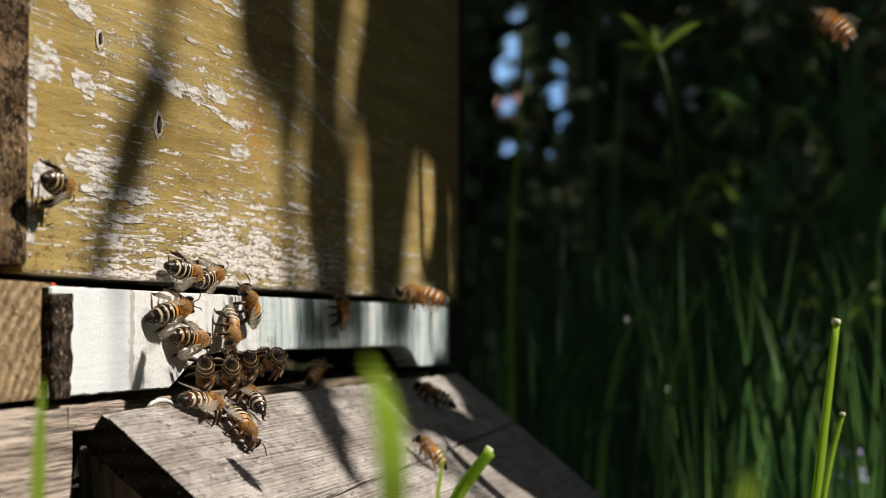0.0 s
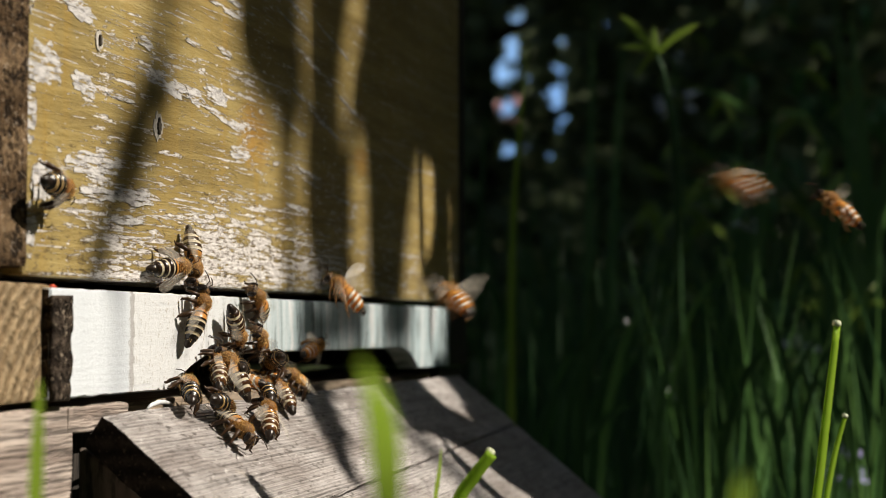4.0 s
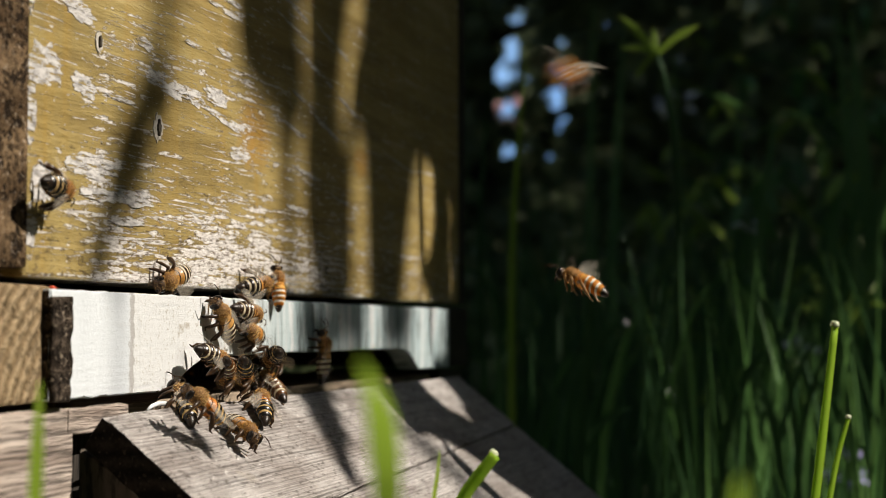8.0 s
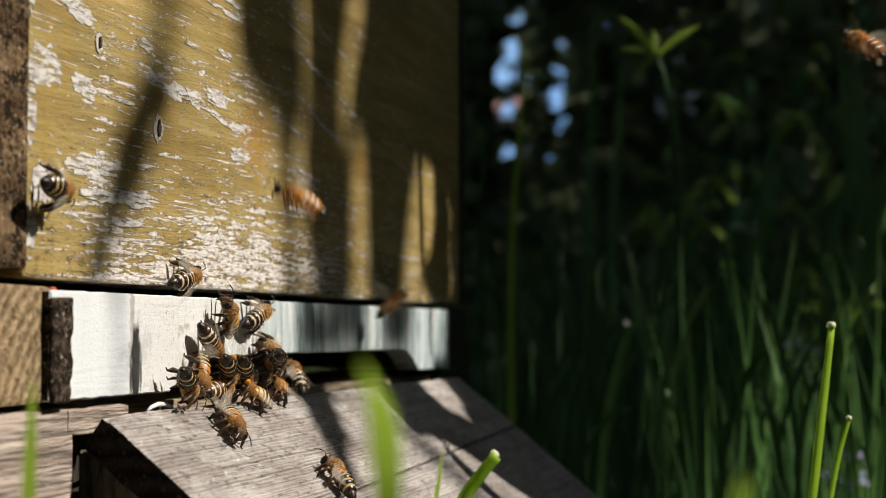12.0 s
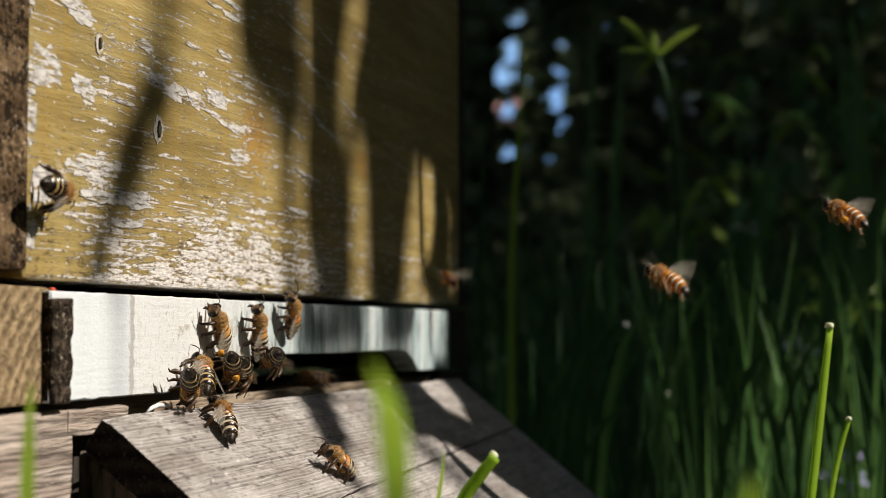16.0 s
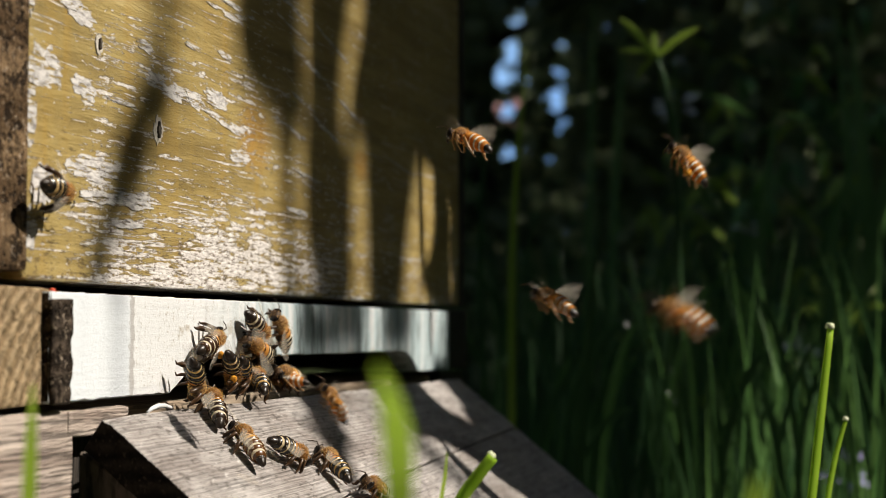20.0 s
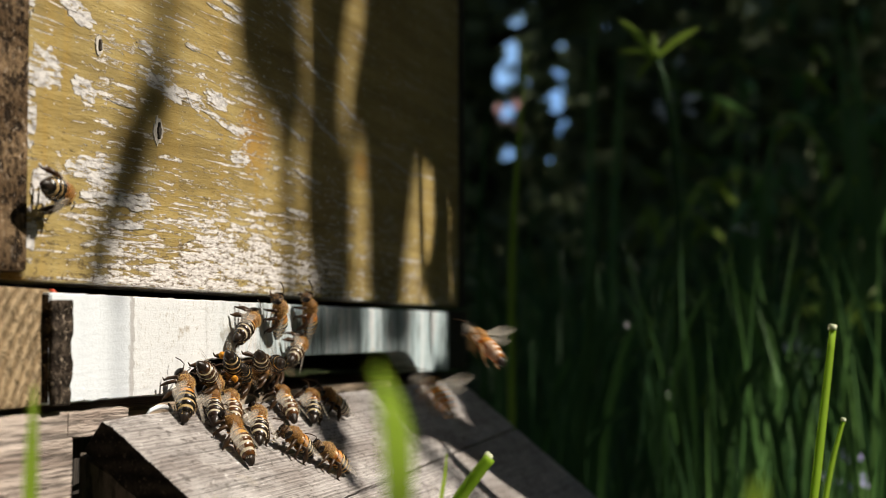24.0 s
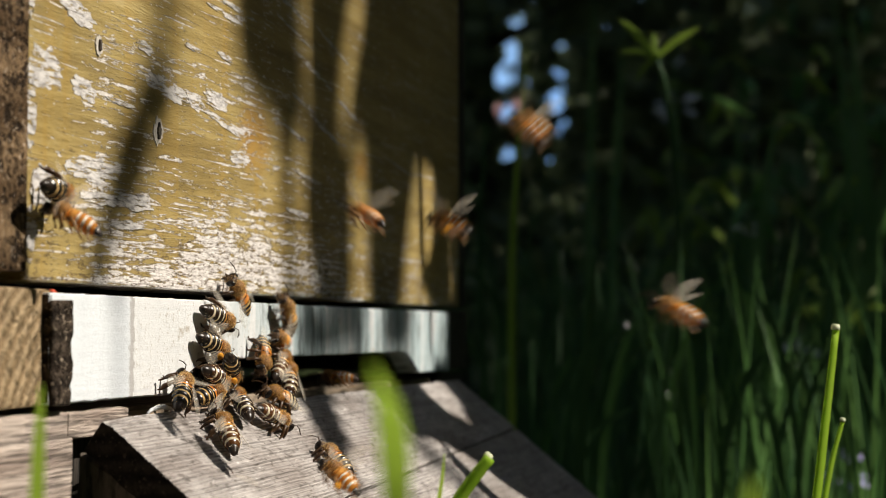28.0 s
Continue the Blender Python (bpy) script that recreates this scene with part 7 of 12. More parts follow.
    walk(settled[15], [(0,pose(0.1780,0.0620,-0.0258,0,0,79)),(0.3,pose(0.1780,0.0620,-0.0258,0,0,79)),(0.36,pose(0.1644,0.0515,-0.0258,0,0,40)),(0.42,pose(0.1507,0.0410,-0.0258,0,0,0)),(0.49,pose(0.1371,0.0168,-0.0258,0,0,-45)),(0.55,pose(0.1235,-0.0075,-0.0258,0,0,-90)),(0.78,pose(0.1235,-0.0084,-0.0266,21,-2,-23)),(1,pose(0.1235,-0.0093,-0.0274,28,-22,44)),(1.3,pose(0.1242,-0.0100,-0.0280,27,-24,44)),(2,pose(0.1296,-0.0158,-0.0326,24,-34,50)),(2.3,pose(0.1290,-0.0153,-0.0323,24,-34,50)),(3,pose(0.1252,-0.0119,-0.0296,26,-30,46)),(4,pose(0.1269,-0.0115,-0.0293,25,-30,48)),(5,pose(0.1293,-0.0110,-0.0288,24,-29,50)),(6,pose(0.1308,-0.0106,-0.0285,23,-29,52)),(6.3,pose(0.1269,-0.0105,-0.0284,24,-28,50)),(7,pose(0.0982,-0.0097,-0.0278,30,-23,38)),(7.12,pose(0.0982,-0.0097,-0.0278,30,-23,38)),(7.5,pose(0.1000,-0.0075,-0.0258,0,0,90)),(7.8,pose(0.1780,0.0620,-0.0258,0,0,79)),(16.3,pose(0.1780,0.0620,-0.0258,0,0,79)),(16.36,pose(0.1699,0.0515,-0.0258,0,0,40)),(16.42,pose(0.1619,0.0410,-0.0258,0,0,0)),(16.48,pose(0.1538,0.0168,-0.0258,0,0,-45)),(16.55,pose(0.1458,-0.0075,-0.0258,0,0,-90)),(16.77,pose(0.1458,-0.0064,-0.0189,-52,3,-140)),(17,pose(0.1458,-0.0054,-0.0119,-92,-32,-177)),(17.12,pose(0.1458,-0.0054,-0.0119,-92,-32,-177)),(17.31,pose(0.1458,-0.0064,-0.0189,-35,-34,126)),(17.5,pose(0.1458,-0.0075,-0.0258,0,0,90)),(17.8,pose(0.1780,0.0620,-0.0258,0,0,79)),(27.3,pose(0.1780,0.0620,-0.0258,0,0,79)),(27.36,pose(0.1697,0.0515,-0.0258,0,0,40)),(27.42,pose(0.1614,0.0410,-0.0258,0,0,0)),(27.48,pose(0.1532,0.0168,-0.0258,0,0,-45)),(27.55,pose(0.1449,-0.0075,-0.0258,0,0,-90)),(27.7,pose(0.1449,-0.0068,-0.0180,-36,3,-125)),(27.85,pose(0.1449,-0.0061,-0.0101,-68,-15,-155)),(28,pose(0.1449,-0.0054,-0.0023,-92,-45,-177))])
    walk(settled[16], [(0,pose(0.1842,0.0500,-0.0258,0,0,79)),(0.3,pose(0.1842,0.0500,-0.0258,0,0,79)),(0.36,pose(0.1634,0.0425,-0.0258,0,0,40)),(0.42,pose(0.1426,0.0350,-0.0258,0,0,0)),(0.49,pose(0.1218,0.0138,-0.0258,0,0,-45)),(0.55,pose(0.1010,-0.0075,-0.0258,0,0,-90)),(0.78,pose(0.1010,-0.0141,-0.0310,-26,-7,-153)),(1,pose(0.1010,-0.0207,-0.0363,-31,-33,144)),(1.3,pose(0.1006,-0.0196,-0.0354,-32,-32,145)),(2,pose(0.0978,-0.0112,-0.0290,-35,-21,155)),(2.3,pose(0.0975,-0.0111,-0.0283,-23,-29,140)),(2.65,pose(0.0962,-0.0105,-0.0257,33,-23,74)),(3,pose(0.0949,-0.0100,-0.0231,58,20,34)),(4,pose(0.0955,-0.0098,-0.0219,53,8,35)),(5,pose(0.0964,-0.0094,-0.0202,45,-9,39)),(6,pose(0.0970,-0.0092,-0.0191,38,-19,43)),(7,pose(0.0967,-0.0096,-0.0192,41,-9,42)),(7.3,pose(0.0969,-0.0096,-0.0195,45,-5,39)),(8,pose(0.0984,-0.0099,-0.0222,65,30,28)),(8.3,pose(0.0981,-0.0098,-0.0221,64,30,25)),(9,pose(0.0959,-0.0096,-0.0218,59,30,7)),(9.3,pose(0.0965,-0.0096,-0.0217,58,26,5)),(10,pose(0.1011,-0.0099,-0.0207,53,-5,-10)),(10.3,pose(0.0984,-0.0093,-0.0206,58,0,-9)),(11,pose(0.0782,-0.0053,-0.0196,96,37,11)),(11.3,pose(0.0781,-0.0054,-0.0198,95,49,10)),(11.65,pose(0.0775,-0.0058,-0.0206,-46,85,-131)),(12,pose(0.0769,-0.0062,-0.0213,-78,40,-162)),(12.12,pose(0.0769,-0.0062,-0.0213,-78,40,-162)),(12.25,pose(0.0846,-0.0066,-0.0228,-62,10,167)),(12.37,pose(0.0923,-0.0071,-0.0243,-33,-6,130)),(12.5,pose(0.1000,-0.0075,-0.0258,0,0,90)),(12.8,pose(0.1842,0.0500,-0.0258,0,0,79)),(23.3,pose(0.1842,0.0500,-0.0258,0,0,79)),(23.36,pose(0.1791,0.0425,-0.0258,0,0,40)),(23.42,pose(0.1740,0.0350,-0.0258,0,0,0)),(23.48,pose(0.1690,0.0138,-0.0258,0,0,-45)),(23.55,pose(0.1639,-0.0075,-0.0258,0,0,-90)),(23.7,pose(0.1639,-0.0069,-0.0178,-38,-1,-125)),(23.85,pose(0.1639,-0.0062,-0.0099,-70,-22,-153)),(24,pose(0.1639,-0.0056,-0.0019,-97,-54,-171)),(24.3,pose(0.1635,-0.0056,-0.0017,-98,-52,-170)),(25,pose(0.1606,-0.0059,-0.0002,-98,-38,-167)),(25.12,pose(0.1606,-0.0059,-0.0002,-98,-38,-167)),(25.31,pose(0.1606,-0.0067,-0.0130,-33,-40,126)),(25.5,pose(0.1606,-0.0075,-0.0258,0,0,90)),(25.8,pose(0.1842,0.0500,-0.0258,0,0,79)),(28,pose(0.1842,0.0500,-0.0258,0,0,79))])
    walk(settled[17], [(0,pose(0.1904,0.0540,-0.0258,0,0,79)),(0.3,pose(0.1904,0.0540,-0.0258,0,0,79)),(0.36,pose(0.1745,0.0455,-0.0258,0,0,40)),(0.42,pose(0.1585,0.0370,-0.0258,0,0,0)),(0.49,pose(0.1426,0.0148,-0.0258,0,0,-45)),(0.55,pose(0.1266,-0.0075,-0.0258,0,0,-90)),(0.7,pose(0.1266,-0.0131,-0.0303,19,-4,-44)),(0.85,pose(0.1266,-0.0188,-0.0348,30,-21,1)),(1,pose(0.1266,-0.0244,-0.0393,24,-40,51)),(1.12,pose(0.1266,-0.0244,-0.0393,24,-40,51)),(1.5,pose(0.1266,-0.0075,-0.0258,0,0,90)),(1.8,pose(0.1904,0.0540,-0.0258,0,0,79)),(11.3,pose(0.1904,0.0540,-0.0258,0,0,79)),(11.36,pose(0.1678,0.0455,-0.0258,0,0,40)),(11.42,pose(0.1452,0.0370,-0.0258,0,0,0)),(11.48,pose(0.1226,0.0148,-0.0258,0,0,-45)),(11.55,pose(0.1000,-0.0075,-0.0258,0,0,-90)),(11.78,pose(0.0934,-0.0064,-0.0192,35,36,-54)),(12,pose(0.0868,-0.0053,-0.0127,94,34,8)),(12.12,pose(0.0868,-0.0053,-0.0127,94,34,8)),(12.31,pose(0.0934,-0.0064,-0.0192,53,-2,42)),(12.5,pose(0.1000,-0.0075,-0.0258,0,0,90)),(12.8,pose(0.1904,0.0540,-0.0258,0,0,79)),(23.3,pose(0.1904,0.0540,-0.0258,0,0,79)),(23.36,pose(0.1815,0.0455,-0.0258,0,0,40)),(23.42,pose(0.1725,0.0370,-0.0258,0,0,0)),(23.48,pose(0.1636,0.0148,-0.0258,0,0,-45)),(23.55,pose(0.1546,-0.0075,-0.0258,0,0,-90)),(23.77,pose(0.1546,-0.0064,-0.0195,49,8,-35)),(24,pose(0.1546,-0.0053,-0.0133,85,-25,11)),(24.3,pose(0.1541,-0.0052,-0.0145,79,-27,15)),(25,pose(0.1504,-0.0046,-0.0236,25,-29,47)),(25.3,pose(0.1504,-0.0047,-0.0226,31,-31,44)),(26,pose(0.1510,-0.0054,-0.0150,80,-37,16)),(27,pose(0.1513,-0.0054,-0.0142,82,-31,16)),(27.3,pose(0.1499,-0.0058,-0.0153,78,-32,17)),(28,pose(0.1397,-0.0086,-0.0229,46,-35,26))])
    walk(settled[18], [(0,pose(0.1966,0.0580,-0.0258,0,0,79)),(0.3,pose(0.1966,0.0580,-0.0258,0,0,79)),(0.36,pose(0.1819,0.0485,-0.0258,0,0,40)),(0.42,pose(0.1672,0.0390,-0.0258,0,0,0)),(0.49,pose(0.1525,0.0158,-0.0258,0,0,-45)),(0.55,pose(0.1378,-0.0075,-0.0258,0,0,-90)),(0.78,pose(0.1378,-0.0098,-0.0274,-25,-4,-147)),(1,pose(0.1378,-0.0121,-0.0291,-37,-27,159)),(1.3,pose(0.1400,-0.0125,-0.0294,-33,-33,148)),(1.65,pose(0.1482,-0.0139,-0.0306,-4,-47,96)),(2,pose(0.1564,-0.0153,-0.0317,29,-37,41)),(2.3,pose(0.1553,-0.0145,-0.0311,21,-42,56)),(2.65,pose(0.1511,-0.0117,-0.0288,-19,-43,121)),(3,pose(0.1469,-0.0089,-0.0265,-39,-18,169)),(4,pose(0.1455,-0.0087,-0.0264,-39,-18,168)),(5,pose(0.1436,-0.0084,-0.0262,-38,-18,167)),(6,pose(0.1424,-0.0082,-0.0261,-38,-18,166)),(6.3,pose(0.1421,-0.0084,-0.0263,-38,-18,166)),(7,pose(0.1399,-0.0095,-0.0271,-37,-21,162)),(7.12,pose(0.1399,-0.0095,-0.0271,-37,-21,162)),(7.31,pose(0.1399,-0.0085,-0.0265,-15,-16,124)),(7.5,pose(0.1399,-0.0075,-0.0258,0,0,90)),(7.8,pose(0.1966,0.0580,-0.0258,0,0,79)),(16.3,pose(0.1966,0.0580,-0.0258,0,0,79)),(16.36,pose(0.1724,0.0485,-0.0258,0,0,40)),(16.42,pose(0.1483,0.0390,-0.0258,0,0,0)),(16.48,pose(0.1241,0.0158,-0.0258,0,0,-45)),(16.55,pose(0.1000,-0.0075,-0.0258,0,0,-90)),(16.77,pose(0.0949,-0.0120,-0.0296,23,-6,-21)),(17,pose(0.0898,-0.0165,-0.0334,25,-30,48)),(17.3,pose(0.0870,-0.0175,-0.0342,25,-29,48)),(18,pose(0.0664,-0.0250,-0.0403,27,-24,45)),(18.3,pose(0.0667,-0.0248,-0.0402,26,-25,46)),(19,pose(0.0686,-0.0238,-0.0393,22,-28,54)),(19.3,pose(0.0688,-0.0237,-0.0392,22,-28,54)),(20,pose(0.0706,-0.0229,-0.0386,22,-28,54)),(20.3,pose(0.0709,-0.0228,-0.0384,17,-33,65)),(20.65,pose(0.0716,-0.0224,-0.0377,-12,-41,114)),(21,pose(0.0723,-0.0219,-0.0369,-37,-29,159)),(22,pose(0.0713,-0.0214,-0.0366,-26,-40,135)),(23,pose(0.0699,-0.0207,-0.0363,0,-46,90)),(23.5,pose(0.0694,-0.0205,-0.0361,10,-45,75)),(24,pose(0.0689,-0.0203,-0.0360,18,-42,61)),(25,pose(0.0693,-0.0204,-0.0365,21,-31,55)),(26,pose(0.0697,-0.0200,-0.0363,27,-28,45)),(26.3,pose(0.0694,-0.0201,-0.0363,27,-27,45)),(27,pose(0.0672,-0.0209,-0.0369,27,-22,45)),(27.3,pose(0.0672,-0.0206,-0.0367,27,-23,45)),(28,pose(0.0667,-0.0184,-0.0349,28,-30,43))])
    walk(settled[19], [(0,pose(0.2028,0.0620,-0.0258,0,0,79)),(1.3,pose(0.2028,0.0620,-0.0258,0,0,79)),(1.36,pose(0.1771,0.0515,-0.0258,0,0,40)),(1.42,pose(0.1514,0.0410,-0.0258,0,0,0)),(1.48,pose(0.1257,0.0168,-0.0258,0,0,-45)),(1.55,pose(0.1000,-0.0075,-0.0258,0,0,-90)),(1.77,pose(0.0966,-0.0068,-0.0100,-48,8,-147)),(2,pose(0.0932,-0.0062,0.0058,-83,-27,165)),(2.3,pose(0.0917,-0.0056,0.0061,-85,-18,169)),(2.65,pose(0.0862,-0.0037,0.0072,-85,14,-177)),(3,pose(0.0808,-0.0017,0.0082,-74,45,-158)),(4,pose(0.0822,-0.0014,0.0086,-74,72,-158)),(5,pose(0.0843,-0.0010,0.0092,104,69,20)),(5.5,pose(0.0850,-0.0009,0.0094,104,56,20)),(6,pose(0.0857,-0.0008,0.0096,105,44,21)),(6.3,pose(0.0842,-0.0008,0.0092,115,60,30)),(6.53,pose(0.0806,-0.0007,0.0083,-125,69,146)),(6.77,pose(0.0770,-0.0007,0.0074,-97,28,170)),(7,pose(0.0735,-0.0007,0.0064,-88,-15,173)),(7.3,pose(0.0732,-0.0007,0.0062,-89,-11,173)),(8,pose(0.0714,-0.0007,0.0045,-93,15,170)),(8.3,pose(0.0735,-0.0007,0.0039,-96,31,168)),(8.65,pose(0.0813,-0.0007,0.0019,160,79,70)),(9,pose(0.0892,-0.0007,-0.0002,95,24,11)),(9.3,pose(0.0878,-0.0013,-0.0006,93,5,9)),(9.53,pose(0.0843,-0.0027,-0.0014,93,-42,5)),(9.77,pose(0.0809,-0.0042,-0.0023,154,-87,-58)),(10,pose(0.0774,-0.0056,-0.0032,-96,-44,-171)),(10.3,pose(0.0766,-0.0056,-0.0032,-96,-46,-171)),(11,pose(0.0704,-0.0055,-0.0028,-95,-54,-174)),(11.3,pose(0.0717,-0.0049,-0.0018,-98,-68,-171)),(11.65,pose(0.0768,-0.0027,0.0018,93,-62,-2)),(12,pose(0.0818,-0.0006,0.0053,90,-11,2)),(12.12,pose(0.0818,-0.0006,0.0053,90,-11,2)),(12.31,pose(0.0909,-0.0041,-0.0102,42,-24,49)),(12.5,pose(0.1000,-0.0075,-0.0258,0,0,90)),(12.8,pose(0.2028,0.0620,-0.0258,0,0,79)),(23.3,pose(0.2028,0.0620,-0.0258,0,0,79)),(23.36,pose(0.1798,0.0515,-0.0258,0,0,40)),(23.42,pose(0.1568,0.0410,-0.0258,0,0,0)),(23.48,pose(0.1337,0.0168,-0.0258,0,0,-45)),(23.55,pose(0.1107,-0.0075,-0.0258,0,0,-90)),(23.77,pose(0.1107,-0.0087,-0.0229,21,32,-40)),(24,pose(0.1107,-0.0099,-0.0200,65,31,27)),(24.3,pose(0.1110,-0.0099,-0.0198,64,29,28)),(25,pose(0.1133,-0.0100,-0.0184,58,20,33)),(26,pose(0.1144,-0.0100,-0.0186,58,20,33)),(26.3,pose(0.1140,-0.0100,-0.0186,59,21,33)),(27,pose(0.1107,-0.0099,-0.0184,65,30,27)),(27.12,pose(0.1107,-0.0099,-0.0184,65,30,27)),(27.31,pose(0.1107,-0.0087,-0.0221,36,6,55)),(27.5,pose(0.1107,-0.0075,-0.0258,0,0,90)),(27.8,pose(0.2028,0.0620,-0.0258,0,0,79)),(28,pose(0.2028,0.0620,-0.0258,0,0,79))])
    walk(settled[20], [(0,pose(0.2090,0.0500,-0.0258,0,0,79)),(1.3,pose(0.2090,0.0500,-0.0258,0,0,79)),(1.36,pose(0.1818,0.0425,-0.0258,0,0,40)),(1.42,pose(0.1545,0.0350,-0.0258,0,0,0)),(1.48,pose(0.1273,0.0138,-0.0258,0,0,-45)),(1.55,pose(0.1000,-0.0075,-0.0258,0,0,-90)),(1.77,pose(0.0794,-0.0041,-0.0091,48,13,-42)),(2,pose(0.0589,-0.0006,0.0075,90,-14,1)),(2.12,pose(0.0589,-0.0006,0.0075,90,-14,1)),(2.31,pose(0.0794,-0.0041,-0.0091,41,-25,49)),(2.5,pose(0.1000,-0.0075,-0.0258,0,0,90)),(2.8,pose(0.2090,0.0500,-0.0258,0,0,79)),(11.3,pose(0.2090,0.0500,-0.0258,0,0,79)),(11.36,pose(0.1818,0.0425,-0.0258,0,0,40)),(11.42,pose(0.1545,0.0350,-0.0258,0,0,0)),(11.48,pose(0.1273,0.0138,-0.0258,0,0,-45)),(11.55,pose(0.1000,-0.0075,-0.0258,0,0,-90)),(11.78,pose(0.0992,-0.0087,-0.0239,21,31,-40)),(12,pose(0.0984,-0.0099,-0.0219,65,30,28)),(13,pose(0.0967,-0.0099,-0.0214,64,29,28)),(14,pose(0.0943,-0.0099,-0.0207,64,28,29)),(15,pose(0.0928,-0.0099,-0.0203,63,28,29)),(15.3,pose(0.0924,-0.0099,-0.0203,63,28,29)),(16,pose(0.0897,-0.0099,-0.0202,64,28,28)),(17,pose(0.0878,-0.0098,-0.0203,68,35,25)),(17.3,pose(0.0880,-0.0098,-0.0204,68,35,24)),(18,pose(0.0901,-0.0097,-0.0208,65,35,18)),(19,pose(0.0893,-0.0098,-0.0208,66,33,26)),(20,pose(0.0899,-0.0097,-0.0206,66,35,22)),(21,pose(0.0889,-0.0098,-0.0189,62,27,24)),(22,pose(0.0896,-0.0098,-0.0193,63,29,23)),(23,pose(0.0905,-0.0097,-0.0200,65,33,20)),(24,pose(0.0911,-0.0097,-0.0204,65,35,19)),(25,pose(0.0910,-0.0097,-0.0204,65,35,19)),(25.3,pose(0.0908,-0.0097,-0.0204,66,35,19)),(26,pose(0.0888,-0.0098,-0.0208,66,33,25)),(27,pose(0.0899,-0.0097,-0.0208,65,33,22)),(28,pose(0.0891,-0.0098,-0.0206,66,32,26))])
    walk(settled[21], [(0,pose(0.2152,0.0540,-0.0258,0,0,79)),(2.3,pose(0.2152,0.0540,-0.0258,0,0,79)),(2.36,pose(0.1864,0.0455,-0.0258,0,0,40)),(2.42,pose(0.1576,0.0370,-0.0258,0,0,0)),(2.48,pose(0.1288,0.0148,-0.0258,0,0,-45)),(2.55,pose(0.1000,-0.0075,-0.0258,0,0,-90)),(2.77,pose(0.0665,-0.0069,-0.0131,-48,8,-149)),(3,pose(0.0329,-0.0062,-0.0005,-82,-27,162)),(3.12,pose(0.0329,-0.0062,-0.0005,-82,-27,162)),(3.31,pose(0.0665,-0.0069,-0.0131,-34,-26,119)),(3.5,pose(0.1000,-0.0075,-0.0258,0,0,90)),(3.8,pose(0.2152,0.0540,-0.0258,0,0,79)),(11.3,pose(0.2152,0.0540,-0.0258,0,0,79)),(11.36,pose(0.2001,0.0455,-0.0258,0,0,40)),(11.42,pose(0.1850,0.0370,-0.0258,0,0,0)),(11.48,pose(0.1699,0.0148,-0.0258,0,0,-45)),(11.55,pose(0.1547,-0.0075,-0.0258,0,0,-90)),(11.78,pose(0.1547,-0.0065,-0.0251,23,-5,-24)),(12,pose(0.1547,-0.0056,-0.0244,28,-29,42)),(13,pose(0.1515,-0.0055,-0.0202,42,-37,35)),(14,pose(0.1469,-0.0053,-0.0142,66,-46,20)),(15,pose(0.1438,-0.0052,-0.0102,85,-48,6)),(15.12,pose(0.1438,-0.0052,-0.0102,85,-48,6)),(15.31,pose(0.1438,-0.0064,-0.0180,26,-37,65)),(15.5,pose(0.1438,-0.0075,-0.0258,0,0,90)),(15.8,pose(0.2152,0.0540,-0.0258,0,0,79)),(24.3,pose(0.2152,0.0540,-0.0258,0,0,79)),(24.36,pose(0.2067,0.0455,-0.0258,0,0,40)),(24.42,pose(0.1981,0.0370,-0.0258,0,0,0)),(24.48,pose(0.1896,0.0148,-0.0258,0,0,-45)),(24.55,pose(0.1811,-0.0075,-0.0258,0,0,-90)),(24.77,pose(0.1811,-0.0078,-0.0261,-23,-1,-147)),(25,pose(0.1811,-0.0081,-0.0263,-36,-20,157)),(25.12,pose(0.1811,-0.0081,-0.0263,-36,-20,157)),(25.5,pose(0.1811,-0.0075,-0.0258,0,0,90)),(25.8,pose(0.2152,0.0540,-0.0258,0,0,79)),(28,pose(0.2152,0.0540,-0.0258,0,0,79))])
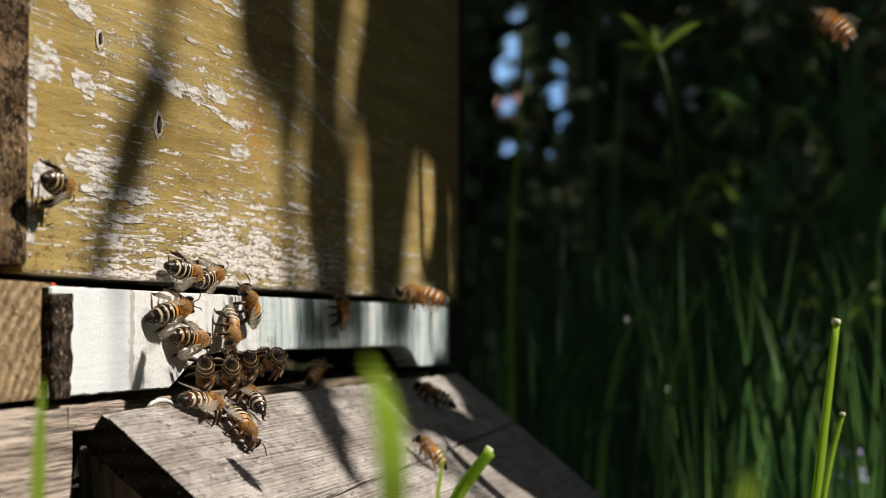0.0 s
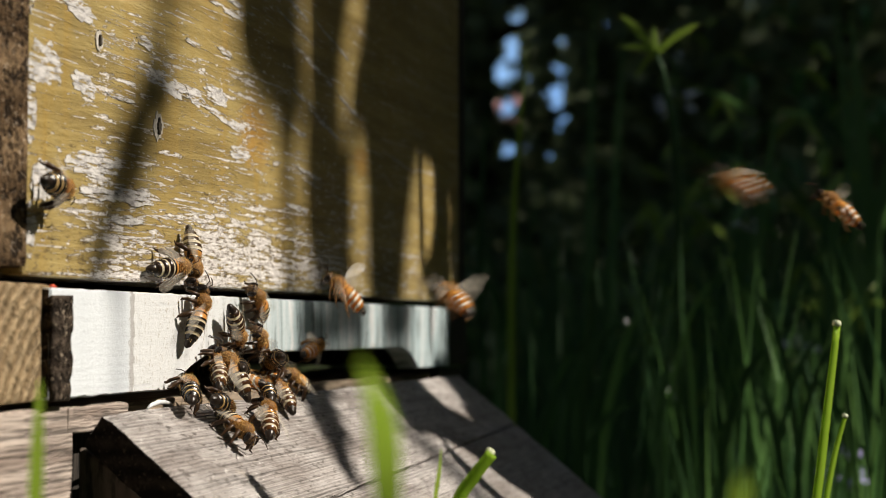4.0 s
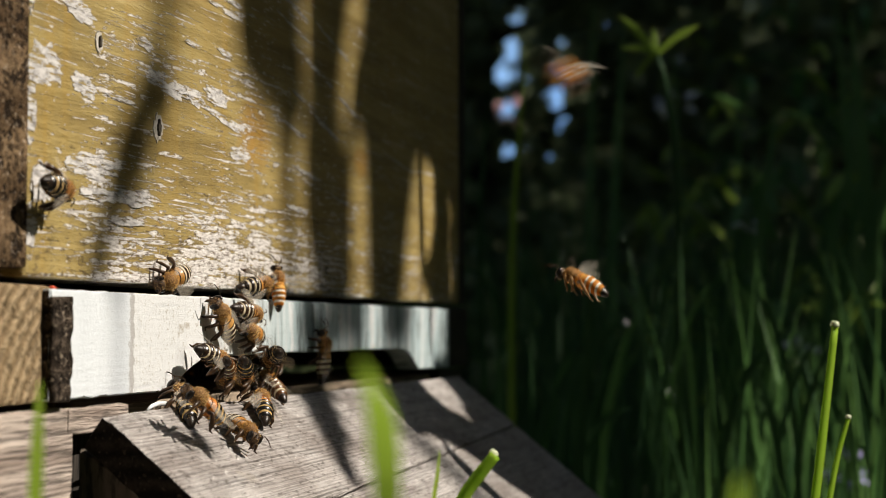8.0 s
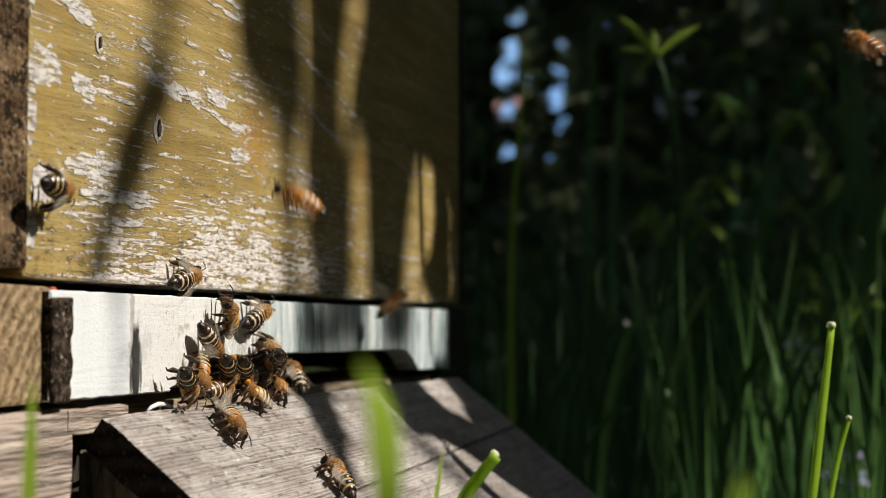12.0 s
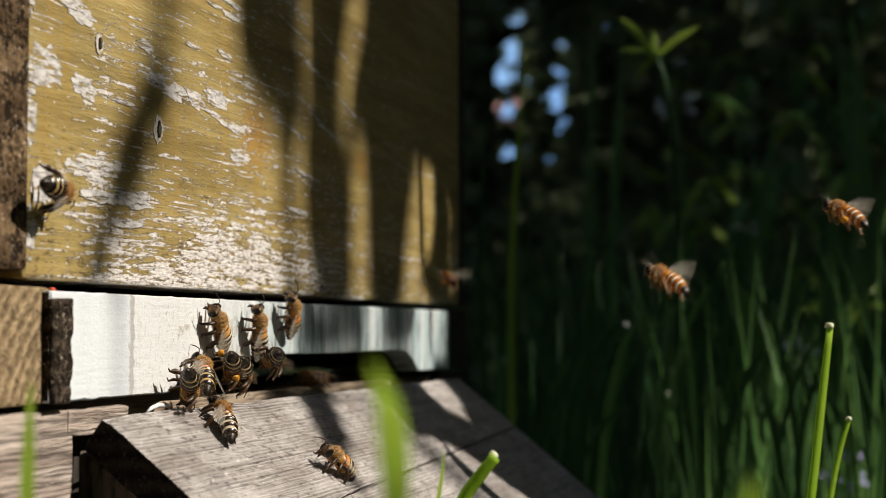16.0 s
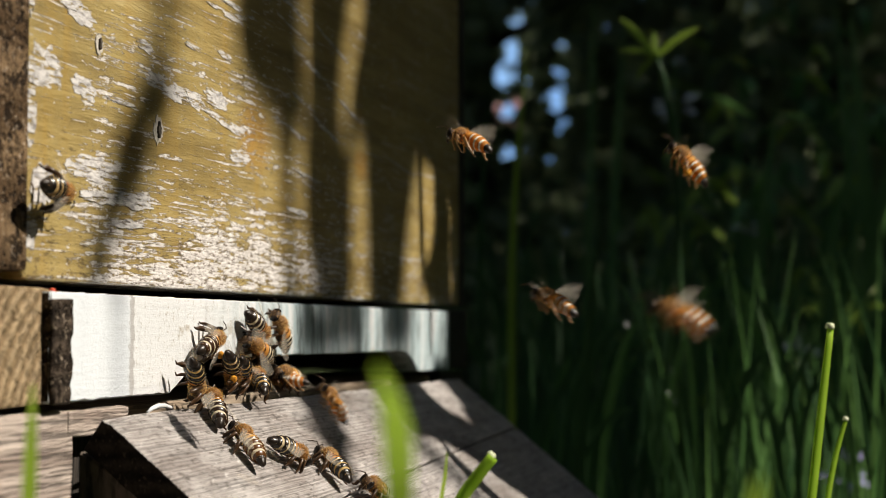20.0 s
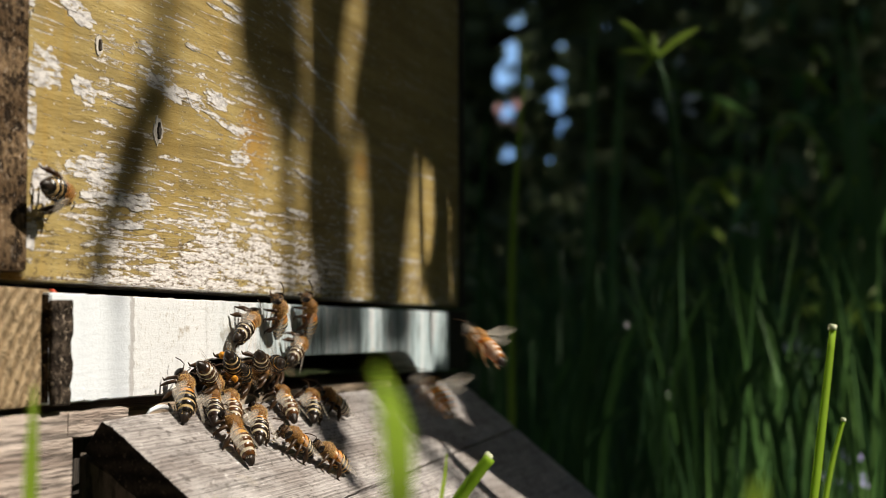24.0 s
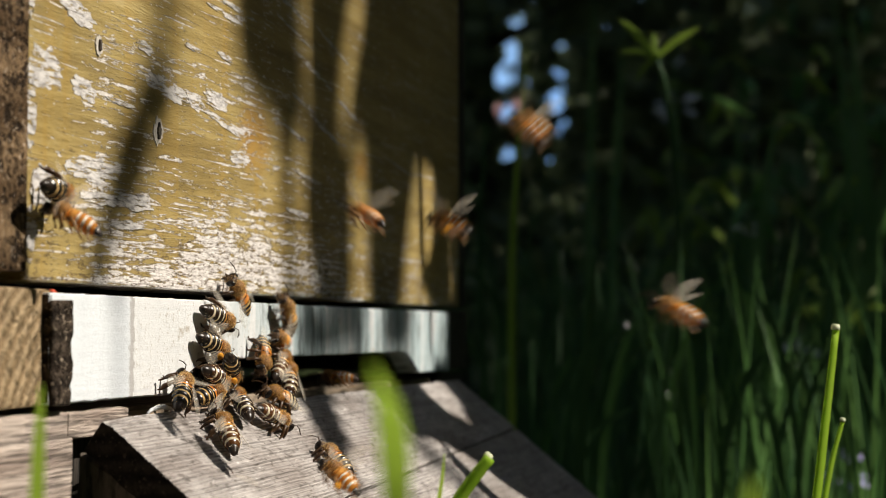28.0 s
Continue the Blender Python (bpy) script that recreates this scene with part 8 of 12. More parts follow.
    walk(settled[22], [(0,pose(0.2214,0.0580,-0.0258,0,0,79)),(2.3,pose(0.2214,0.0580,-0.0258,0,0,79)),(2.36,pose(0.1961,0.0485,-0.0258,0,0,40)),(2.42,pose(0.1709,0.0390,-0.0258,0,0,0)),(2.48,pose(0.1456,0.0158,-0.0258,0,0,-45)),(2.55,pose(0.1203,-0.0075,-0.0258,0,0,-90)),(2.77,pose(0.1203,-0.0069,-0.0192,-55,0,-133)),(3,pose(0.1203,-0.0063,-0.0127,-100,-34,-162)),(4,pose(0.1197,-0.0060,-0.0116,-97,-28,-167)),(5,pose(0.1188,-0.0057,-0.0100,-93,-19,-172)),(6,pose(0.1182,-0.0055,-0.0089,-91,-13,-175)),(7,pose(0.1184,-0.0054,-0.0093,-91,-24,-177)),(7.3,pose(0.1181,-0.0054,-0.0094,-91,-23,-177)),(8,pose(0.1162,-0.0052,-0.0095,-90,-12,179)),(8.3,pose(0.1168,-0.0052,-0.0099,-90,-13,180)),(9,pose(0.1207,-0.0054,-0.0132,-91,-25,-177)),(9.3,pose(0.1205,-0.0054,-0.0121,-91,-27,-177)),(10,pose(0.1188,-0.0052,-0.0040,-89,-43,179)),(10.3,pose(0.1187,-0.0052,-0.0049,-90,-39,180)),(11,pose(0.1182,-0.0055,-0.0113,-91,-16,-176)),(11.3,pose(0.1197,-0.0054,-0.0117,-91,-16,-176)),(12,pose(0.1301,-0.0052,-0.0140,-90,-11,178)),(13,pose(0.1275,-0.0055,-0.0119,-92,-21,-177)),(14,pose(0.1240,-0.0059,-0.0089,-97,-33,-170)),(15,pose(0.1216,-0.0061,-0.0069,-101,-41,-163)),(15.3,pose(0.1215,-0.0060,-0.0069,-102,-44,-163)),(16,pose(0.1204,-0.0056,-0.0073,-103,-66,-166)),(16.3,pose(0.1208,-0.0055,-0.0072,-104,-75,-164)),(16.65,pose(0.1226,-0.0054,-0.0068,85,-72,7)),(17,pose(0.1243,-0.0053,-0.0063,83,-39,11)),(17.3,pose(0.1249,-0.0053,-0.0059,85,-36,8)),(18,pose(0.1295,-0.0056,-0.0023,91,-12,-6)),(18.3,pose(0.1292,-0.0056,-0.0028,91,-7,-5)),(19,pose(0.1273,-0.0055,-0.0069,87,36,-6)),(19.3,pose(0.1267,-0.0055,-0.0070,87,35,-4)),(20,pose(0.1220,-0.0052,-0.0076,92,26,5)),(20.3,pose(0.1218,-0.0052,-0.0077,92,29,5)),(21,pose(0.1206,-0.0052,-0.0088,93,46,4)),(22,pose(0.1185,-0.0052,-0.0080,91,24,4)),(23,pose(0.1155,-0.0052,-0.0068,89,-6,4)),(24,pose(0.1136,-0.0052,-0.0061,88,-26,5)),(24.3,pose(0.1131,-0.0052,-0.0062,88,-41,5)),(24.65,pose(0.1116,-0.0053,-0.0066,-82,-84,174)),(25,pose(0.1101,-0.0053,-0.0070,-91,-29,-178)),(25.3,pose(0.1100,-0.0053,-0.0073,-93,-8,-179)),(25.53,pose(0.1100,-0.0054,-0.0079,-102,42,174)),(25.77,pose(0.1100,-0.0054,-0.0084,164,77,81)),(26,pose(0.1100,-0.0054,-0.0090,102,35,20)),(26.3,pose(0.1103,-0.0054,-0.0097,101,34,19)),(27,pose(0.1125,-0.0053,-0.0148,97,28,14)),(27.12,pose(0.1125,-0.0053,-0.0148,97,28,14)),(27.31,pose(0.1125,-0.0064,-0.0203,53,-3,46)),(27.5,pose(0.1125,-0.0075,-0.0258,0,0,90)),(27.8,pose(0.2214,0.0580,-0.0258,0,0,79)),(28,pose(0.2214,0.0580,-0.0258,0,0,79))])
    walk(settled[23], [(0,pose(0.2276,0.0620,-0.0258,0,0,79)),(2.3,pose(0.2276,0.0620,-0.0258,0,0,79)),(2.36,pose(0.1957,0.0515,-0.0258,0,0,40)),(2.42,pose(0.1638,0.0410,-0.0258,0,0,0)),(2.48,pose(0.1319,0.0168,-0.0258,0,0,-45)),(2.55,pose(0.1000,-0.0075,-0.0258,0,0,-90)),(2.77,pose(0.0807,-0.0086,-0.0266,23,13,-25)),(3,pose(0.0614,-0.0097,-0.0274,45,-2,39)),(4,pose(0.0633,-0.0095,-0.0259,45,-14,34)),(5,pose(0.0660,-0.0091,-0.0238,48,-31,25)),(6,pose(0.0678,-0.0089,-0.0224,51,-41,17)),(6.3,pose(0.0668,-0.0089,-0.0227,51,-39,18)),(7,pose(0.0595,-0.0086,-0.0250,48,-26,21)),(7.3,pose(0.0597,-0.0087,-0.0254,47,-27,24)),(8,pose(0.0614,-0.0088,-0.0285,35,-31,45)),(8.3,pose(0.0623,-0.0084,-0.0277,40,-34,41)),(9,pose(0.0693,-0.0052,-0.0215,86,-38,6)),(9.3,pose(0.0695,-0.0052,-0.0210,86,-39,7)),(10,pose(0.0708,-0.0053,-0.0174,83,-39,12)),(10.3,pose(0.0700,-0.0058,-0.0182,79,-31,13)),(11,pose(0.0641,-0.0096,-0.0244,60,28,13)),(11.3,pose(0.0638,-0.0096,-0.0243,60,28,14)),(12,pose(0.0611,-0.0097,-0.0241,62,29,21)),(15,pose(0.0624,-0.0099,-0.0244,65,30,28)),(16,pose(0.0612,-0.0099,-0.0242,65,30,28)),(16.3,pose(0.0611,-0.0099,-0.0241,64,28,29)),(17,pose(0.0601,-0.0101,-0.0239,55,15,37)),(18,pose(0.0606,-0.0100,-0.0240,58,20,33)),(19,pose(0.0615,-0.0099,-0.0242,64,29,28)),(19.3,pose(0.0619,-0.0099,-0.0240,65,30,28)),(20,pose(0.0651,-0.0098,-0.0224,69,38,24)),(20.3,pose(0.0653,-0.0098,-0.0224,69,37,23)),(21,pose(0.0670,-0.0098,-0.0230,67,34,23)),(22,pose(0.0658,-0.0094,-0.0236,60,12,22)),(23,pose(0.0640,-0.0089,-0.0244,52,-19,25)),(23.5,pose(0.0634,-0.0087,-0.0247,48,-30,27)),(24,pose(0.0628,-0.0086,-0.0250,44,-40,30)),(24.3,pose(0.0629,-0.0086,-0.0250,45,-38,28)),(25,pose(0.0634,-0.0088,-0.0251,51,-26,15)),(26,pose(0.0637,-0.0090,-0.0269,52,-14,8)),(26.3,pose(0.0639,-0.0090,-0.0266,51,-14,11)),(27,pose(0.0657,-0.0093,-0.0243,43,-12,36)),(27.3,pose(0.0652,-0.0092,-0.0242,44,-14,34)),(28,pose(0.0614,-0.0087,-0.0241,49,-27,21))])
    walk(settled[24], [(0,pose(0.2338,0.0500,-0.0258,0,0,79)),(2.3,pose(0.2338,0.0500,-0.0258,0,0,79)),(2.36,pose(0.2004,0.0425,-0.0258,0,0,40)),(2.42,pose(0.1669,0.0350,-0.0258,0,0,0)),(2.48,pose(0.1335,0.0138,-0.0258,0,0,-45)),(2.55,pose(0.1000,-0.0075,-0.0258,0,0,-90)),(2.77,pose(0.0964,-0.0132,-0.0304,25,-4,-30)),(3,pose(0.0927,-0.0189,-0.0350,34,-27,29)),(4,pose(0.0979,-0.0182,-0.0343,34,-29,29)),(5,pose(0.1052,-0.0172,-0.0333,34,-32,29)),(6,pose(0.1100,-0.0166,-0.0326,34,-33,29)),(6.3,pose(0.1110,-0.0160,-0.0322,33,-32,31)),(7,pose(0.1182,-0.0117,-0.0294,29,-19,40)),(7.3,pose(0.1191,-0.0114,-0.0291,29,-19,41)),(8,pose(0.1258,-0.0086,-0.0268,23,-23,52)),(9,pose(0.1266,-0.0096,-0.0277,28,-24,43)),(10,pose(0.1266,-0.0090,-0.0271,28,-20,43)),(10.3,pose(0.1258,-0.0092,-0.0273,27,-23,46)),(11,pose(0.1200,-0.0107,-0.0281,13,-43,69)),(11.3,pose(0.1182,-0.0106,-0.0281,5,-45,81)),(11.65,pose(0.1117,-0.0105,-0.0282,-22,-38,126)),(12,pose(0.1052,-0.0104,-0.0282,-36,-20,159)),(12.12,pose(0.1052,-0.0104,-0.0282,-36,-20,159)),(12.5,pose(0.1052,-0.0075,-0.0258,0,0,90)),(12.8,pose(0.2338,0.0500,-0.0258,0,0,79)),(23.3,pose(0.2338,0.0500,-0.0258,0,0,79)),(23.36,pose(0.2068,0.0425,-0.0258,0,0,40)),(23.42,pose(0.1798,0.0350,-0.0258,0,0,0)),(23.48,pose(0.1528,0.0138,-0.0258,0,0,-45)),(23.55,pose(0.1258,-0.0075,-0.0258,0,0,-90)),(23.77,pose(0.1258,-0.0100,-0.0279,24,-8,-22)),(24,pose(0.1258,-0.0125,-0.0300,26,-32,47)),(24.3,pose(0.1244,-0.0126,-0.0301,26,-32,47)),(25,pose(0.1142,-0.0132,-0.0306,25,-25,48)),(25.3,pose(0.1146,-0.0131,-0.0305,26,-25,47)),(26,pose(0.1176,-0.0125,-0.0301,30,-20,38)),(26.3,pose(0.1199,-0.0117,-0.0279,35,-23,37)),(27,pose(0.1365,-0.0053,-0.0121,79,-43,16)),(27.3,pose(0.1369,-0.0053,-0.0128,80,-42,16)),(28,pose(0.1401,-0.0053,-0.0173,84,-30,13))])
    walk(settled[25], [(0,pose(0.2400,0.0540,-0.0258,0,0,79)),(5.3,pose(0.2400,0.0540,-0.0258,0,0,79)),(5.36,pose(0.2134,0.0455,-0.0258,0,0,40)),(5.42,pose(0.1867,0.0370,-0.0258,0,0,0)),(5.48,pose(0.1601,0.0148,-0.0258,0,0,-45)),(5.55,pose(0.1335,-0.0075,-0.0258,0,0,-90)),(5.7,pose(0.1335,-0.0070,-0.0177,-38,1,-122)),(5.85,pose(0.1335,-0.0065,-0.0095,-72,-18,-149)),(6,pose(0.1335,-0.0059,-0.0014,-102,-48,-164)),(6.3,pose(0.1329,-0.0059,-0.0019,-100,-47,-166)),(7,pose(0.1288,-0.0052,-0.0058,-90,-37,180)),(7.12,pose(0.1288,-0.0052,-0.0058,-90,-37,180)),(7.31,pose(0.1288,-0.0064,-0.0158,-32,-35,122)),(7.5,pose(0.1288,-0.0075,-0.0258,0,0,90)),(7.8,pose(0.2400,0.0540,-0.0258,0,0,79)),(17.3,pose(0.2400,0.0540,-0.0258,0,0,79)),(17.36,pose(0.2050,0.0455,-0.0258,0,0,40)),(17.42,pose(0.1700,0.0370,-0.0258,0,0,0)),(17.48,pose(0.1350,0.0148,-0.0258,0,0,-45)),(17.55,pose(0.1000,-0.0075,-0.0258,0,0,-90)),(17.77,pose(0.0772,-0.0069,-0.0126,-53,-2,-140)),(18,pose(0.0544,-0.0062,0.0006,-93,-40,-176)),(18.3,pose(0.0572,-0.0062,-0.0000,-96,-56,-173)),(18.65,pose(0.0676,-0.0060,-0.0023,103,-66,-16)),(19,pose(0.0779,-0.0058,-0.0045,91,-10,-8)),(19.3,pose(0.0790,-0.0057,-0.0053,91,-11,-7)),(20,pose(0.0871,-0.0053,-0.0111,88,-16,7)),(20.3,pose(0.0866,-0.0058,-0.0125,83,-13,12)),(21,pose(0.0832,-0.0100,-0.0221,56,17,35)),(22,pose(0.0812,-0.0099,-0.0223,58,21,27)),(23,pose(0.0784,-0.0097,-0.0224,59,26,16)),(24,pose(0.0766,-0.0096,-0.0225,59,30,8)),(24.3,pose(0.0761,-0.0095,-0.0224,58,22,11)),(25,pose(0.0728,-0.0090,-0.0211,37,-25,43)),(25.3,pose(0.0739,-0.0091,-0.0212,41,-21,37)),(26,pose(0.0821,-0.0094,-0.0221,55,17,1)),(27,pose(0.0825,-0.0095,-0.0227,57,22,8)),(28,pose(0.0830,-0.0095,-0.0228,56,22,3))])
    walk(settled[26], [(0,pose(0.2462,0.0580,-0.0258,0,0,79)),(5.3,pose(0.2462,0.0580,-0.0258,0,0,79)),(5.36,pose(0.2411,0.0485,-0.0258,0,0,40)),(5.42,pose(0.2360,0.0390,-0.0258,0,0,0)),(5.48,pose(0.2310,0.0158,-0.0258,0,0,-45)),(5.55,pose(0.2259,-0.0075,-0.0258,0,0,-90)),(5.78,pose(0.2259,-0.0129,-0.0304,-23,-3,-154)),(6,pose(0.2259,-0.0184,-0.0349,-31,-24,144)),(6.12,pose(0.2259,-0.0184,-0.0349,-31,-24,144)),(6.5,pose(0.2259,-0.0075,-0.0258,0,0,90)),(6.8,pose(0.2462,0.0580,-0.0258,0,0,79)),(11.3,pose(0.2462,0.0580,-0.0258,0,0,79)),(11.36,pose(0.2103,0.0485,-0.0258,0,0,40)),(11.42,pose(0.1744,0.0390,-0.0258,0,0,0)),(11.48,pose(0.1385,0.0158,-0.0258,0,0,-45)),(11.55,pose(0.1026,-0.0075,-0.0258,0,0,-90)),(11.7,pose(0.1026,-0.0172,-0.0338,16,-2,-43)),(11.85,pose(0.1026,-0.0269,-0.0419,26,-14,4)),(12,pose(0.1026,-0.0367,-0.0499,23,-30,52)),(13,pose(0.1051,-0.0357,-0.0489,6,-40,85)),(14,pose(0.1087,-0.0344,-0.0474,-25,-38,136)),(14.5,pose(0.1099,-0.0340,-0.0469,-33,-33,151)),(15,pose(0.1111,-0.0336,-0.0464,-38,-26,164)),(16,pose(0.1115,-0.0332,-0.0461,-38,-28,162)),(16.3,pose(0.1112,-0.0332,-0.0461,-38,-28,162)),(17,pose(0.1092,-0.0332,-0.0462,-38,-26,162)),(18,pose(0.1086,-0.0331,-0.0462,-37,-26,161)),(18.3,pose(0.1090,-0.0330,-0.0461,-37,-26,160)),(19,pose(0.1122,-0.0319,-0.0455,-35,-28,154)),(19.3,pose(0.1118,-0.0321,-0.0457,-29,-32,143)),(19.65,pose(0.1103,-0.0326,-0.0462,0,-36,95)),(20,pose(0.1089,-0.0331,-0.0468,23,-22,53)),(20.3,pose(0.1102,-0.0334,-0.0471,24,-23,51)),(21,pose(0.1198,-0.0359,-0.0491,28,-31,43)),(22,pose(0.1174,-0.0345,-0.0478,10,-42,77)),(23,pose(0.1140,-0.0324,-0.0459,-24,-39,131)),(23.5,pose(0.1128,-0.0317,-0.0452,-31,-33,146)),(24,pose(0.1117,-0.0310,-0.0446,-37,-26,159)),(24.3,pose(0.1116,-0.0311,-0.0448,-33,-31,150)),(24.65,pose(0.1115,-0.0315,-0.0454,-9,-40,108)),(25,pose(0.1113,-0.0319,-0.0460,16,-33,64)),(25.3,pose(0.1118,-0.0318,-0.0458,10,-36,75)),(25.65,pose(0.1135,-0.0316,-0.0453,-17,-39,120)),(26,pose(0.1153,-0.0314,-0.0448,-37,-26,160)),(27,pose(0.1135,-0.0308,-0.0445,-35,-28,155)),(27.3,pose(0.1136,-0.0309,-0.0446,-30,-32,144)),(27.65,pose(0.1138,-0.0313,-0.0452,-2,-37,98)),(28,pose(0.1139,-0.0318,-0.0458,21,-25,57))])
    walk(settled[27], [(0,pose(0.2524,0.0620,-0.0258,0,0,79)),(6.3,pose(0.2524,0.0620,-0.0258,0,0,79)),(6.36,pose(0.2143,0.0515,-0.0258,0,0,40)),(6.42,pose(0.1762,0.0410,-0.0258,0,0,0)),(6.48,pose(0.1381,0.0168,-0.0258,0,0,-45)),(6.55,pose(0.1000,-0.0075,-0.0258,0,0,-90)),(6.78,pose(0.0869,-0.0085,-0.0250,21,24,-50)),(7,pose(0.0739,-0.0095,-0.0241,56,26,1)),(7.12,pose(0.0739,-0.0095,-0.0241,56,26,1)),(7.31,pose(0.0869,-0.0085,-0.0250,33,1,43)),(7.5,pose(0.1000,-0.0075,-0.0258,0,0,90)),(7.8,pose(0.2524,0.0620,-0.0258,0,0,79)),(17.3,pose(0.2524,0.0620,-0.0258,0,0,79)),(17.36,pose(0.2171,0.0515,-0.0258,0,0,40)),(17.42,pose(0.1818,0.0410,-0.0258,0,0,0)),(17.48,pose(0.1465,0.0168,-0.0258,0,0,-45)),(17.55,pose(0.1112,-0.0075,-0.0258,0,0,-90)),(17.77,pose(0.1112,-0.0086,-0.0218,20,34,-44)),(18,pose(0.1112,-0.0098,-0.0177,68,36,24)),(19,pose(0.1111,-0.0098,-0.0167,66,32,26)),(19.3,pose(0.1113,-0.0098,-0.0176,63,26,26)),(20,pose(0.1130,-0.0092,-0.0241,42,-16,37)),(20.3,pose(0.1136,-0.0093,-0.0238,43,-13,37)),(21,pose(0.1179,-0.0101,-0.0217,51,10,41)),(22,pose(0.1193,-0.0101,-0.0213,51,10,41)),(23,pose(0.1212,-0.0101,-0.0206,50,10,41)),(24,pose(0.1224,-0.0101,-0.0202,50,10,41)),(24.3,pose(0.1220,-0.0096,-0.0185,45,-8,47)),(24.53,pose(0.1209,-0.0082,-0.0144,16,-46,76)),(24.77,pose(0.1197,-0.0068,-0.0103,-56,-51,148)),(25,pose(0.1186,-0.0054,-0.0062,-91,-15,-177)),(25.3,pose(0.1164,-0.0055,-0.0054,-90,-17,-180)),(26,pose(0.1002,-0.0063,0.0004,-79,-27,158)),(26.3,pose(0.1022,-0.0063,0.0002,-81,-29,161)),(27,pose(0.1162,-0.0059,-0.0015,-99,-41,-167)),(27.3,pose(0.1164,-0.0053,-0.0011,-97,-42,-169)),(28,pose(0.1174,-0.0006,0.0023,-87,-43,176))])
